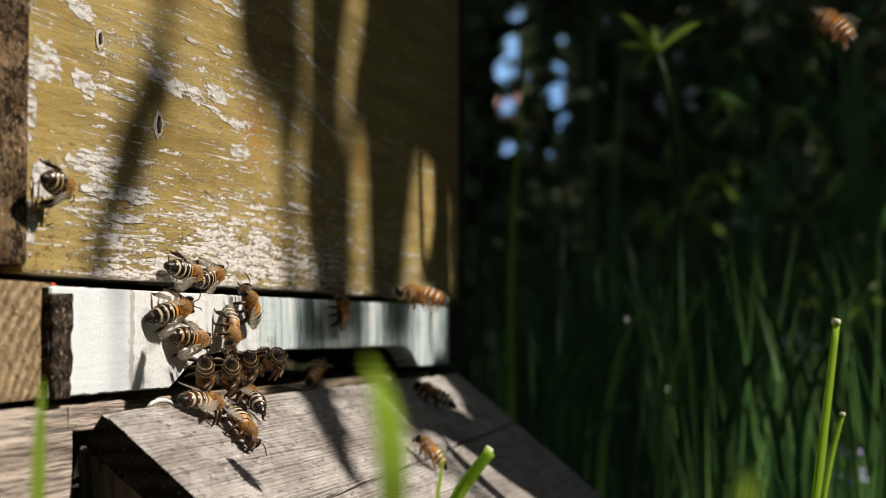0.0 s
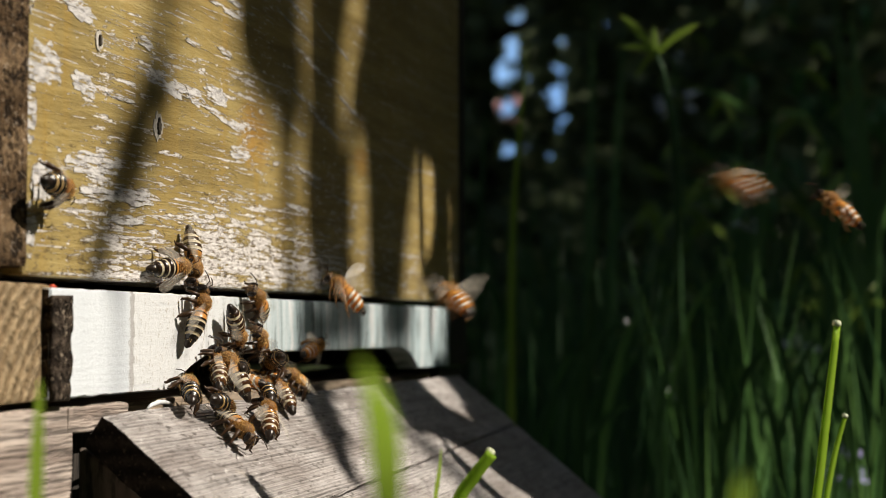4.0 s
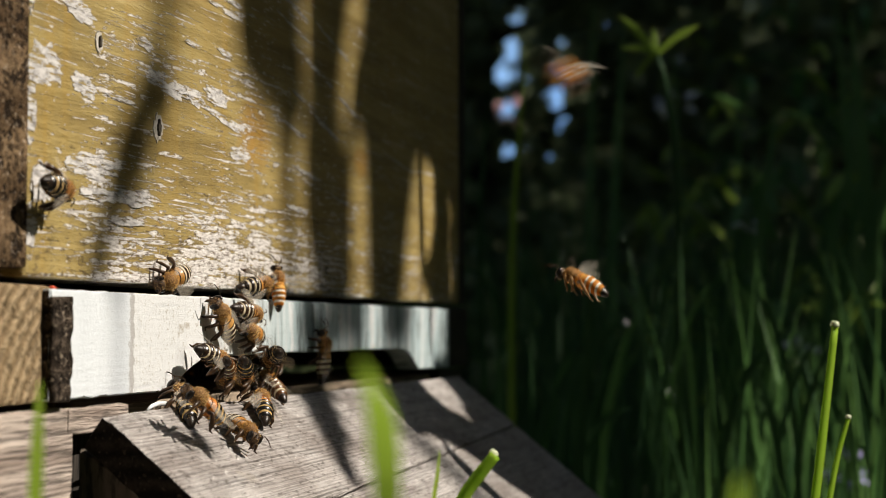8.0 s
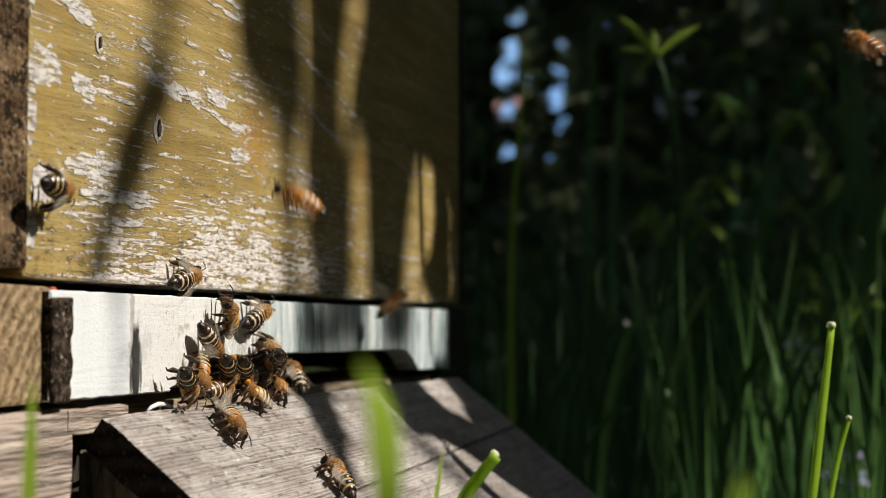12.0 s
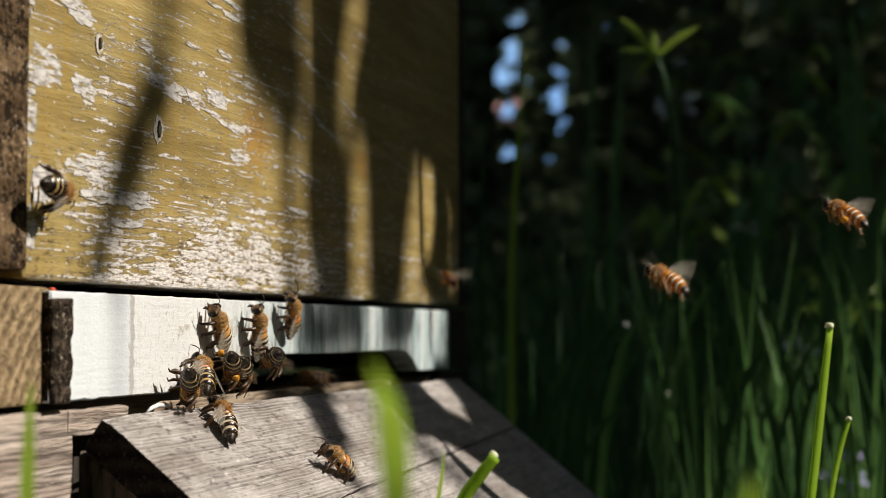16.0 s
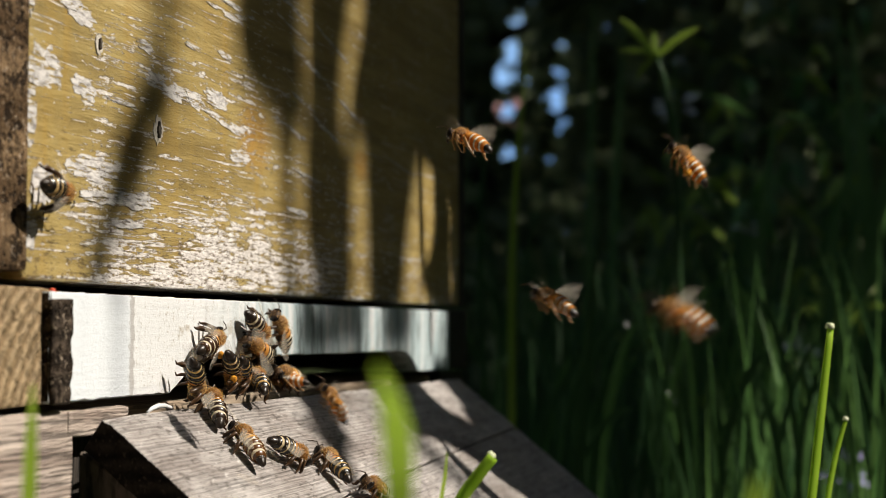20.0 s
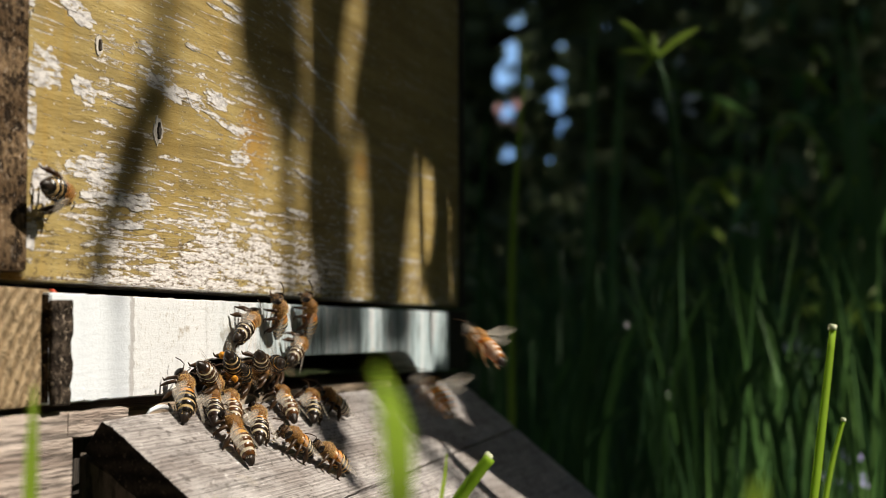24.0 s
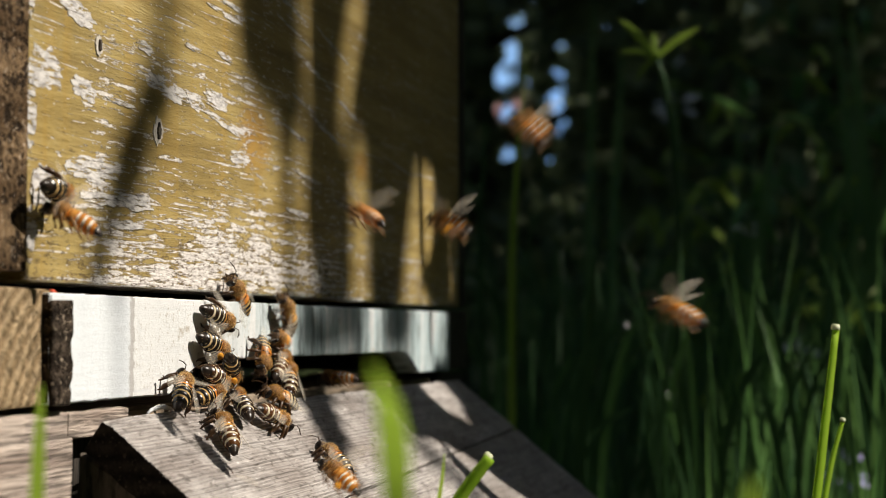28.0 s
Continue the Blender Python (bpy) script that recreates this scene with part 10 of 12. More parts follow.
    walk(flying[2], [(0,pose(0.0681,-0.1067,0.0795,0,-16,64)),(0.2,pose(0.0643,-0.0884,0.0646,0,-20,63)),(0.3,pose(0.0614,-0.0759,0.0619,0,-24,61)),(0.4,pose(0.0599,-0.0670,0.0488,0,-28,60)),(0.5,pose(0.0592,-0.0626,0.0427,0,-31,59)),(0.6,pose(0.0576,-0.0544,0.0346,0,-32,58)),(0.7,pose(0.0551,-0.0441,0.0289,0,-30,59)),(0.8,pose(0.0517,-0.0286,0.0140,0,-27,60)),(0.9,pose(0.0488,-0.0168,0.0084,0,-23,62)),(0.95,pose(0.0502,-0.0096,0.0064,-1,-38,108)),(1,pose(0.0515,-0.0024,0.0045,-18,-47,165)),(1.2,pose(0.0705,-0.0004,0.0029,-90,-12,180)),(1.4,pose(0.0778,-0.0035,-0.0115,-42,-25,132)),(1.6,pose(0.0850,-0.0065,-0.0258,0,0,90)),(1.9,pose(0.0850,0.0540,-0.0258,0,0,79)),(6.7,pose(0.1282,0.0660,-0.0258,0,0,79)),(6.82,pose(0.1282,0.0418,-0.0258,0,0,22)),(6.93,pose(0.1282,0.0177,-0.0258,0,0,-34)),(7.05,pose(0.1282,-0.0065,-0.0258,0,0,-90)),(7.28,pose(0.1282,-0.0058,-0.0153,51,3,-39)),(7.5,pose(0.1282,-0.0050,-0.0048,90,-32,0)),(7.65,pose(0.0915,-0.0256,0.0082,46,-13,-37)),(7.8,pose(0.0548,-0.0463,0.0212,0,-24,-77)),(7.9,pose(0.0626,-0.0759,0.0363,5,-22,-14)),(8,pose(0.0704,-0.1055,0.0514,10,-25,48)),(8.1,pose(0.0761,-0.1337,0.0653,4,-24,-14)),(8.2,pose(0.0817,-0.1619,0.0791,0,-28,-77)),(8.33,pose(0.2211,-0.4646,0.1160,-7,-24,-19)),(8.47,pose(0.3606,-0.7673,0.1530,-7,-16,36)),(8.6,pose(0.5000,-1.0700,0.1900,0,-11,90)),(10.45,pose(0.3500,-0.9800,0.1300,0,-11,90)),(10.8,pose(0.0930,-0.2058,0.0817,0,-18,101)),(11,pose(0.0859,-0.1758,0.0549,-9,-21,130)),(11.2,pose(0.0807,-0.1455,0.0178,0,-17,101)),(11.4,pose(0.0733,-0.1108,-0.0135,0,-20,101)),(12,pose(0.1431,-0.1908,0.0330,-6,-24,117)),(12.6,pose(0.1739,-0.0065,-0.0258,0,0,90)),(12.9,pose(0.1739,0.0500,-0.0258,0,0,79)),(13.4,pose(0.0850,0.0660,-0.0258,0,0,79)),(13.52,pose(0.0850,0.0418,-0.0258,0,0,22)),(13.63,pose(0.0850,0.0177,-0.0258,0,0,-34)),(13.75,pose(0.0850,-0.0065,-0.0258,0,0,-90)),(13.97,pose(0.0779,-0.0058,-0.0153,51,2,-39)),(14.2,pose(0.0709,-0.0050,-0.0049,90,-35,0)),(14.5,pose(0.0069,-0.0170,0.0218,-179,-80,-91)),(14.53,pose(0.0069,-0.0188,0.0246,96,-73,-45)),(14.55,pose(0.0070,-0.0205,0.0273,58,-60,-48)),(14.57,pose(0.0071,-0.0222,0.0301,28,-51,-61)),(14.6,pose(0.0071,-0.0240,0.0328,0,-46,-78)),(14.8,pose(0.0099,-0.0376,0.0470,0,-41,-78)),(14.9,pose(0.0118,-0.0426,0.0529,1,-32,-14)),(15,pose(0.0137,-0.0475,0.0589,10,-28,46)),(15.1,pose(0.0145,-0.0561,0.0675,-4,-38,-11)),(15.2,pose(0.0153,-0.0647,0.0762,0,-53,-79)),(15.33,pose(0.1102,-0.3998,0.0941,-22,-40,-10)),(15.47,pose(0.2051,-0.7349,0.1121,-18,-21,41)),(15.6,pose(0.3000,-1.0700,0.1300,0,-11,90)),(16.2,pose(0.0584,-0.0688,0.0795,0,-30,79)),(16.4,pose(0.0583,-0.0645,0.0622,0,-34,78)),(16.6,pose(0.0586,-0.0604,0.0385,0,-37,77)),(16.8,pose(0.0561,-0.0444,0.0066,0,-37,77)),(17,pose(0.0575,-0.0379,-0.0169,9,-33,54)),(17.1,pose(0.0918,-0.0210,-0.0185,-55,-42,138)),(17.2,pose(0.1284,-0.0050,-0.0205,-90,-13,180)),(17.4,pose(0.1284,-0.0058,-0.0232,-41,-25,131)),(17.6,pose(0.1284,-0.0065,-0.0258,0,0,90)),(17.9,pose(0.1284,0.0580,-0.0258,0,0,79)),(24.6,pose(0.1968,0.0620,-0.0258,0,0,79)),(24.72,pose(0.1968,0.0392,-0.0258,0,0,22)),(24.83,pose(0.1968,0.0163,-0.0258,0,0,-34)),(24.95,pose(0.1968,-0.0065,-0.0258,0,0,-90)),(25.17,pose(0.1968,-0.0058,-0.0219,50,6,-40)),(25.4,pose(0.1968,-0.0050,-0.0180,90,-28,0)),(25.5,pose(0.1294,-0.0361,-0.0156,47,-4,-35)),(25.6,pose(0.0620,-0.0673,-0.0133,0,-12,-76)),(25.8,pose(0.0809,-0.1439,0.0035,0,-12,-76)),(26,pose(0.0928,-0.1921,0.0140,0,-12,-76)),(26.13,pose(0.2119,-0.4747,0.0527,0,-12,-21)),(26.27,pose(0.3309,-0.7574,0.0913,0,-11,35)),(26.4,pose(0.4500,-1.0400,0.1300,0,-11,90)),(27,pose(0.0930,-0.1987,0.0634,0,-25,61)),(27.2,pose(0.0872,-0.1754,0.0566,0,-21,63)),(27.3,pose(0.0835,-0.1606,0.0511,0,-17,63)),(27.4,pose(0.0763,-0.1323,0.0455,0,-14,64)),(27.5,pose(0.0734,-0.1199,0.0400,0,-14,64)),(27.6,pose(0.0712,-0.1056,0.0135,0,-16,64)),(27.7,pose(0.0690,-0.0929,-0.0057,0,-20,63)),(27.8,pose(0.0649,-0.0720,-0.0260,0,-24,61)),(28,pose(0.0619,-0.0507,-0.0452,6,-28,66))])
    whir(flying[2], [(0.0, 1.2), (7.5, 8.2), (10.8, 12.2), (14.2, 15.2), (16.2, 17.2), (25.4, 26.0), (27.0, 28.0)])
    walk(flying[3], [(0,pose(0.0937,-0.1976,0.0405,0,-39,84)),(0.2,pose(0.0890,-0.1763,0.0248,0,-38,85)),(0.3,pose(0.0866,-0.1654,0.0136,0,-35,85)),(0.4,pose(0.0823,-0.1474,0.0047,0,-30,86)),(0.5,pose(0.0799,-0.1380,0.0023,0,-24,87)),(0.6,pose(0.0758,-0.1234,0.0067,0,-19,87)),(0.7,pose(0.0735,-0.1149,0.0088,0,-16,87)),(0.8,pose(0.0702,-0.1022,0.0083,0,-16,87)),(0.9,pose(0.0682,-0.0940,0.0073,0,-19,87)),(1,pose(0.0661,-0.0811,0.0030,2,-29,84)),(1.1,pose(0.0649,-0.0784,-0.0035,0,-30,86)),(1.2,pose(0.0636,-0.0716,-0.0088,0,-35,85)),(1.3,pose(0.0619,-0.0639,-0.0138,0,-38,85)),(1.4,pose(0.1324,-0.0345,-0.0173,-56,-41,143)),(1.5,pose(0.2029,-0.0050,-0.0208,-90,-11,180)),(1.7,pose(0.2029,-0.0058,-0.0233,-42,-25,132)),(1.9,pose(0.2029,-0.0065,-0.0258,0,0,90)),(2.2,pose(0.2029,0.0580,-0.0258,0,0,79)),(7.2,pose(0.1424,0.0500,-0.0258,0,0,79)),(7.32,pose(0.1424,0.0312,-0.0258,0,0,22)),(7.43,pose(0.1424,0.0123,-0.0258,0,0,-34)),(7.55,pose(0.1424,-0.0065,-0.0258,0,0,-90)),(7.78,pose(0.1424,-0.0058,-0.0152,51,4,-39)),(7.89,pose(0.1432,-0.0049,-0.0053,58,-36,-15)),(8,pose(0.1440,-0.0041,0.0045,21,-73,44)),(8.07,pose(0.1134,-0.0185,-0.0015,59,-25,-28)),(8.13,pose(0.0844,-0.0320,0.0016,28,-32,-56)),(8.2,pose(0.0554,-0.0455,0.0048,0,-51,-79)),(8.27,pose(0.0564,-0.0497,0.0135,47,-55,-68)),(8.33,pose(0.0575,-0.0539,0.0222,102,-63,-67)),(8.4,pose(0.0585,-0.0581,0.0309,172,-67,-82)),(8.47,pose(0.0592,-0.0646,0.0410,109,-66,-75)),(8.53,pose(0.0600,-0.0711,0.0511,52,-63,-75)),(8.6,pose(0.0607,-0.0777,0.0613,0,-61,-81)),(8.8,pose(0.0628,-0.0905,0.0845,0,-61,-81)),(8.93,pose(0.2252,-0.3770,0.0897,-28,-45,-5)),(9.07,pose(0.3876,-0.6635,0.0948,-21,-22,44)),(9.2,pose(0.5500,-0.9500,0.1000,0,-11,90)),(10.45,pose(0.3500,-0.9800,0.1600,0,-11,90)),(10.8,pose(0.0781,-0.1387,0.0478,0,-27,77)),(11,pose(0.0720,-0.1080,0.0387,5,-23,69)),(11.2,pose(0.0667,-0.0926,0.0437,0,-36,74)),(11.4,pose(0.0709,-0.1069,0.0337,0,-37,74)),(11.6,pose(0.0625,-0.0760,0.0409,0,-35,74)),(11.8,pose(0.0550,-0.0461,0.0354,0,-32,76)),(12,pose(0.0547,-0.0423,0.0212,-3,-24,101)),(12.2,pose(0.0547,-0.0376,-0.0083,0,-22,78)),(12.3,pose(0.0869,-0.0213,-0.0112,-49,-37,132)),(12.4,pose(0.1192,-0.0050,-0.0142,-90,-12,180)),(12.6,pose(0.1192,-0.0058,-0.0200,-42,-25,132)),(12.8,pose(0.1192,-0.0065,-0.0258,0,0,90)),(13.1,pose(0.1192,0.0540,-0.0258,0,0,79)),(14.4,pose(0.1737,0.0540,-0.0258,0,0,79)),(14.52,pose(0.1737,0.0338,-0.0258,0,0,22)),(14.63,pose(0.1737,0.0137,-0.0258,0,0,-34)),(14.75,pose(0.1737,-0.0065,-0.0258,0,0,-90)),(14.97,pose(0.1737,-0.0058,-0.0184,51,5,-39)),(15.2,pose(0.1737,-0.0050,-0.0110,90,-29,0)),(15.4,pose(0.0608,-0.0613,0.0017,176,-75,-86)),(15.47,pose(0.0613,-0.0689,0.0217,98,-71,-64)),(15.53,pose(0.0618,-0.0765,0.0416,45,-63,-67)),(15.6,pose(0.0624,-0.0841,0.0616,0,-59,-80)),(15.8,pose(0.0646,-0.0971,0.0834,0,-59,-80)),(15.93,pose(0.1431,-0.3914,0.0889,-27,-44,-6)),(16.07,pose(0.2215,-0.6857,0.0945,-20,-22,43)),(16.2,pose(0.3000,-0.9800,0.1000,0,-11,90)),(17.05,pose(0.4500,-1.0400,0.1600,0,-11,90)),(17.17,pose(0.2634,-0.7083,0.1052,-10,-18,38)),(17.28,pose(0.0769,-0.3765,0.0505,-11,-29,-17)),(17.4,pose(-0.1097,-0.0448,-0.0043,0,-36,-78)),(17.6,pose(-0.1038,-0.0719,0.0160,0,-29,-77)),(17.8,pose(-0.0990,-0.0932,0.0306,0,38,-73)),(17.9,pose(-0.0974,-0.1025,0.0232,-27,8,-136)),(18,pose(-0.0958,-0.1118,0.0158,-15,-28,169)),(18.1,pose(-0.0921,-0.1200,0.0068,-34,15,-141)),(18.2,pose(-0.0884,-0.1281,-0.0023,0,55,-72)),(18.4,pose(-0.0827,-0.1450,-0.0274,0,50,-72)),(18.6,pose(-0.0779,-0.1599,-0.0463,0,50,-72)),(18.73,pose(0.0814,-0.4533,0.0225,27,31,-6)),(18.87,pose(0.2407,-0.7466,0.0912,23,4,41)),(19,pose(0.4000,-1.0400,0.1600,0,-11,90)),(21.15,pose(0.3500,-1.0400,0.1900,0,-11,90)),(21.5,pose(0.0906,-0.1853,0.0413,0,-24,62)),(21.7,pose(0.0840,-0.1589,0.0331,0,-19,63)),(21.9,pose(0.0770,-0.1298,0.0207,0,-16,64)),(22.1,pose(0.0710,-0.1074,0.0235,0,-14,64)),(22.3,pose(0.0658,-0.0847,0.0112,0,-15,64)),(22.5,pose(0.0613,-0.0646,0.0003,0,-17,64)),(22.65,pose(0.1175,-0.0348,-0.0087,-48,-38,124)),(22.8,pose(0.1738,-0.0050,-0.0177,-90,-11,180)),(23,pose(0.1738,-0.0058,-0.0218,-42,-25,132)),(23.2,pose(0.1738,-0.0065,-0.0258,0,0,90)),(23.5,pose(0.1738,0.0540,-0.0258,0,0,79)),(25,pose(0.1628,0.0660,-0.0258,0,0,79)),(25.12,pose(0.1628,0.0418,-0.0258,0,0,22)),(25.23,pose(0.1628,0.0177,-0.0258,0,0,-34)),(25.35,pose(0.1628,-0.0065,-0.0258,0,0,-90)),(25.58,pose(0.1628,-0.0058,-0.0146,51,4,-39)),(25.8,pose(0.1628,-0.0050,-0.0034,90,-30,0)),(25.87,pose(0.1274,-0.0200,-0.0014,59,-23,-28)),(25.93,pose(0.0921,-0.0350,0.0007,28,-30,-55)),(25.95,pose(0.0792,-0.0384,0.0016,15,-18,-103)),(25.98,pose(0.0662,-0.0417,0.0024,-3,-19,-150)),(26,pose(0.0533,-0.0451,0.0033,-15,-33,161)),(26.1,pose(0.0571,-0.0584,0.0157,-4,-34,-140)),(26.2,pose(0.0610,-0.0718,0.0280,0,-43,-78)),(26.4,pose(0.0695,-0.1121,0.0661,0,-25,-77)),(26.6,pose(0.0780,-0.1486,0.0839,0,-25,-77)),(26.73,pose(0.2187,-0.4558,0.1093,-6,-22,-19)),(26.87,pose(0.3593,-0.7629,0.1346,-6,-15,36)),(27,pose(0.5000,-1.0700,0.1600,0,-11,90)),(27.6,pose(0.0852,-0.1724,0.0770,0,-22,76)),(27.8,pose(0.0728,-0.1215,0.0588,0,-18,77)),(27.9,pose(0.0711,-0.1140,0.0533,0,-16,77)),(28,pose(0.0689,-0.0967,0.0392,7,-27,61))])
    whir(flying[3], [(0.0, 1.5), (8.0, 8.8), (10.8, 12.4), (15.2, 15.8), (17.4, 18.6), (21.5, 22.8), (25.8, 26.6), (27.6, 28.0)])
    walk(flying[4], [(0,pose(0.1896,-0.0390,-0.0495,-3,-43,101)),(0.05,pose(0.1630,-0.0474,-0.0470,30,-23,25)),(0.1,pose(0.1363,-0.0559,-0.0444,24,11,-31)),(0.2,pose(0.0655,-0.0755,-0.0393,0,14,-75)),(0.4,pose(0.0662,-0.0784,-0.0395,0,45,-73)),(0.5,pose(0.0678,-0.0836,-0.0432,0,-7,-76)),(0.6,pose(0.0695,-0.0908,-0.0417,0,29,-74)),(0.7,pose(0.0720,-0.0997,-0.0466,0,45,-73)),(0.8,pose(0.0757,-0.1115,-0.0589,0,45,-73)),(0.93,pose(0.2171,-0.3910,0.0041,24,28,-9)),(1.07,pose(0.3586,-0.6705,0.0670,21,3,39)),(1.2,pose(0.5000,-0.9500,0.1300,0,-11,90)),(1.8,pose(0.0836,-0.1661,0.0728,0,-16,75)),(2,pose(0.0798,-0.1426,0.0557,6,-28,67)),(2.2,pose(0.0739,-0.1193,0.0300,0,-23,74)),(2.4,pose(0.0650,-0.0825,0.0213,0,-28,73)),(2.6,pose(0.0617,-0.0661,0.0072,0,-32,71)),(2.8,pose(0.0634,-0.0707,-0.0016,0,-35,70)),(3,pose(0.0612,-0.0584,-0.0001,4,-19,72)),(3.2,pose(0.0608,-0.0618,0.0038,0,-34,71)),(3.4,pose(0.0645,-0.0764,0.0016,0,-30,72)),(3.7,pose(0.0714,-0.1053,0.0104,0,-25,73)),(4.1,pose(0.0938,-0.1986,0.0404,0,-20,74)),(4.5,pose(0.3500,-1.0700,0.1300,0,-11,90)),(5.2,pose(0.0806,-0.1382,-0.0031,0,-25,74)),(5.5,pose(0.0710,-0.0992,-0.0105,0,-30,73)),(5.6,pose(0.0693,-0.0909,-0.0157,0,-34,72)),(5.8,pose(0.0672,-0.0833,-0.0118,0,-36,71)),(6,pose(0.0624,-0.0620,-0.0034,6,-20,67)),(6.2,pose(0.0616,-0.0616,-0.0135,0,-32,72)),(6.4,pose(0.0603,-0.0575,-0.0125,0,-28,74)),(6.5,pose(0.1170,-0.0312,-0.0147,-52,-40,133)),(6.6,pose(0.1738,-0.0050,-0.0170,-90,-11,180)),(6.8,pose(0.1738,-0.0058,-0.0214,-42,-25,132)),(7,pose(0.1738,-0.0065,-0.0258,0,0,90)),(7.3,pose(0.1738,0.0500,-0.0258,0,0,79)),(8.1,pose(0.0850,0.0580,-0.0258,0,0,79)),(8.22,pose(0.0850,0.0365,-0.0258,0,0,22)),(8.33,pose(0.0850,0.0150,-0.0258,0,0,-34)),(8.45,pose(0.0850,-0.0065,-0.0258,0,0,-90)),(8.68,pose(0.0760,-0.0035,-0.0094,52,0,-38)),(8.9,pose(0.0669,-0.0004,0.0070,90,-37,0)),(9,pose(0.0495,-0.0104,0.0028,4,-32,74)),(9.2,pose(0.0107,-0.0320,0.0094,0,-19,88)),(9.4,pose(0.0103,-0.0318,0.0163,0,-16,88)),(9.6,pose(0.0095,-0.0269,0.0069,0,-17,88)),(9.8,pose(0.0097,-0.0262,0.0004,0,-19,88)),(10,pose(0.0082,-0.0158,-0.0193,-4,-32,105)),(10.2,pose(-0.0189,-0.0198,-0.0300,0,-30,87)),(10.4,pose(-0.0417,-0.0198,-0.0300,0,-35,86)),(10.6,pose(-0.0708,-0.0176,-0.0282,0,-38,85)),(11,pose(0.3000,-1.0100,0.1600,0,-11,90)),(11.45,pose(0.3500,-0.9800,0.1900,0,-11,90)),(11.8,pose(0.0929,-0.1986,0.0684,0,-29,61)),(12,pose(0.0890,-0.1756,0.0588,8,-27,54)),(12.2,pose(0.0793,-0.1427,0.0461,0,-21,64)),(12.4,pose(0.0741,-0.1196,0.0278,0,-17,64)),(12.5,pose(0.0714,-0.1095,0.0271,0,-15,65)),(13,pose(0.0649,-0.0793,0.0026,0,-14,65)),(13.2,pose(0.1308,-0.0422,-0.0080,-46,-37,124)),(13.4,pose(0.1968,-0.0050,-0.0187,-90,-11,180)),(13.6,pose(0.1968,-0.0058,-0.0222,-42,-25,132)),(13.8,pose(0.1968,-0.0065,-0.0258,0,0,90)),(14.1,pose(0.1968,0.0580,-0.0258,0,0,79)),(18.2,pose(0.2218,0.0660,-0.0258,0,0,79)),(18.32,pose(0.2218,0.0418,-0.0258,0,0,22)),(18.43,pose(0.2218,0.0177,-0.0258,0,0,-34)),(18.55,pose(0.2218,-0.0065,-0.0258,0,0,-90)),(18.77,pose(0.2218,-0.0058,-0.0233,50,6,-40)),(18.88,pose(0.2233,-0.0100,-0.0258,50,-36,13)),(19,pose(0.2248,-0.0142,-0.0283,-4,-50,104)),(19.05,pose(0.1840,-0.0274,-0.0241,45,-39,17)),(19.1,pose(0.1433,-0.0407,-0.0199,47,-3,-35)),(19.2,pose(0.0647,-0.0764,-0.0191,0,-11,-76)),(19.4,pose(0.0784,-0.1318,-0.0078,0,0,-76)),(19.6,pose(0.0937,-0.1911,-0.0082,0,0,-76)),(19.73,pose(0.1791,-0.4841,0.0279,4,-3,-21)),(19.87,pose(0.2646,-0.7770,0.0639,5,-8,34)),(20,pose(0.3500,-1.0700,0.1000,0,-11,90)),(21.85,pose(0.3500,-1.0400,0.1300,0,-11,90)),(22.2,pose(0.0953,-0.1970,-0.0073,0,-40,102)),(22.4,pose(0.0871,-0.1639,-0.0127,0,-39,102)),(22.6,pose(0.0788,-0.1337,-0.0047,0,-36,102)),(22.8,pose(0.0715,-0.1047,-0.0075,0,-31,102)),(23,pose(0.0657,-0.0811,-0.0131,0,-25,101)),(23.15,pose(0.1438,-0.0431,-0.0197,-49,-33,145)),(23.3,pose(0.2219,-0.0050,-0.0262,-90,-11,180)),(23.5,pose(0.2219,-0.0058,-0.0260,-42,-25,132)),(23.7,pose(0.2219,-0.0065,-0.0258,0,0,90)),(24,pose(0.2219,0.0620,-0.0258,0,0,79)),(25,pose(0.1738,0.0500,-0.0258,0,0,79)),(25.12,pose(0.1738,0.0312,-0.0258,0,0,22)),(25.23,pose(0.1738,0.0123,-0.0258,0,0,-34)),(25.35,pose(0.1738,-0.0065,-0.0258,0,0,-90)),(25.58,pose(0.1738,-0.0058,-0.0235,51,5,-39)),(25.8,pose(0.1738,-0.0050,-0.0212,90,-28,0)),(25.9,pose(0.1171,-0.0322,-0.0199,47,-6,-36)),(26,pose(0.0603,-0.0594,-0.0187,0,-15,-76)),(26.2,pose(0.0711,-0.1036,-0.0067,0,-21,-77)),(26.4,pose(0.0853,-0.1634,0.0173,0,-15,-76)),(26.6,pose(0.0943,-0.2004,0.0277,0,-15,-76)),(26.73,pose(0.2462,-0.4502,0.0818,-2,-14,-20)),(26.87,pose(0.3981,-0.7001,0.1359,-2,-12,35)),(27,pose(0.5500,-0.9500,0.1900,0,-11,90)),(28,pose(0.5500,-0.9500,0.1900,0,-11,90))])
    whir(flying[4], [(0.0, 0.8), (1.8, 4.1), (5.2, 6.6), (8.9, 10.6), (11.8, 13.4), (19.0, 19.6), (22.2, 23.3), (25.8, 26.6)])
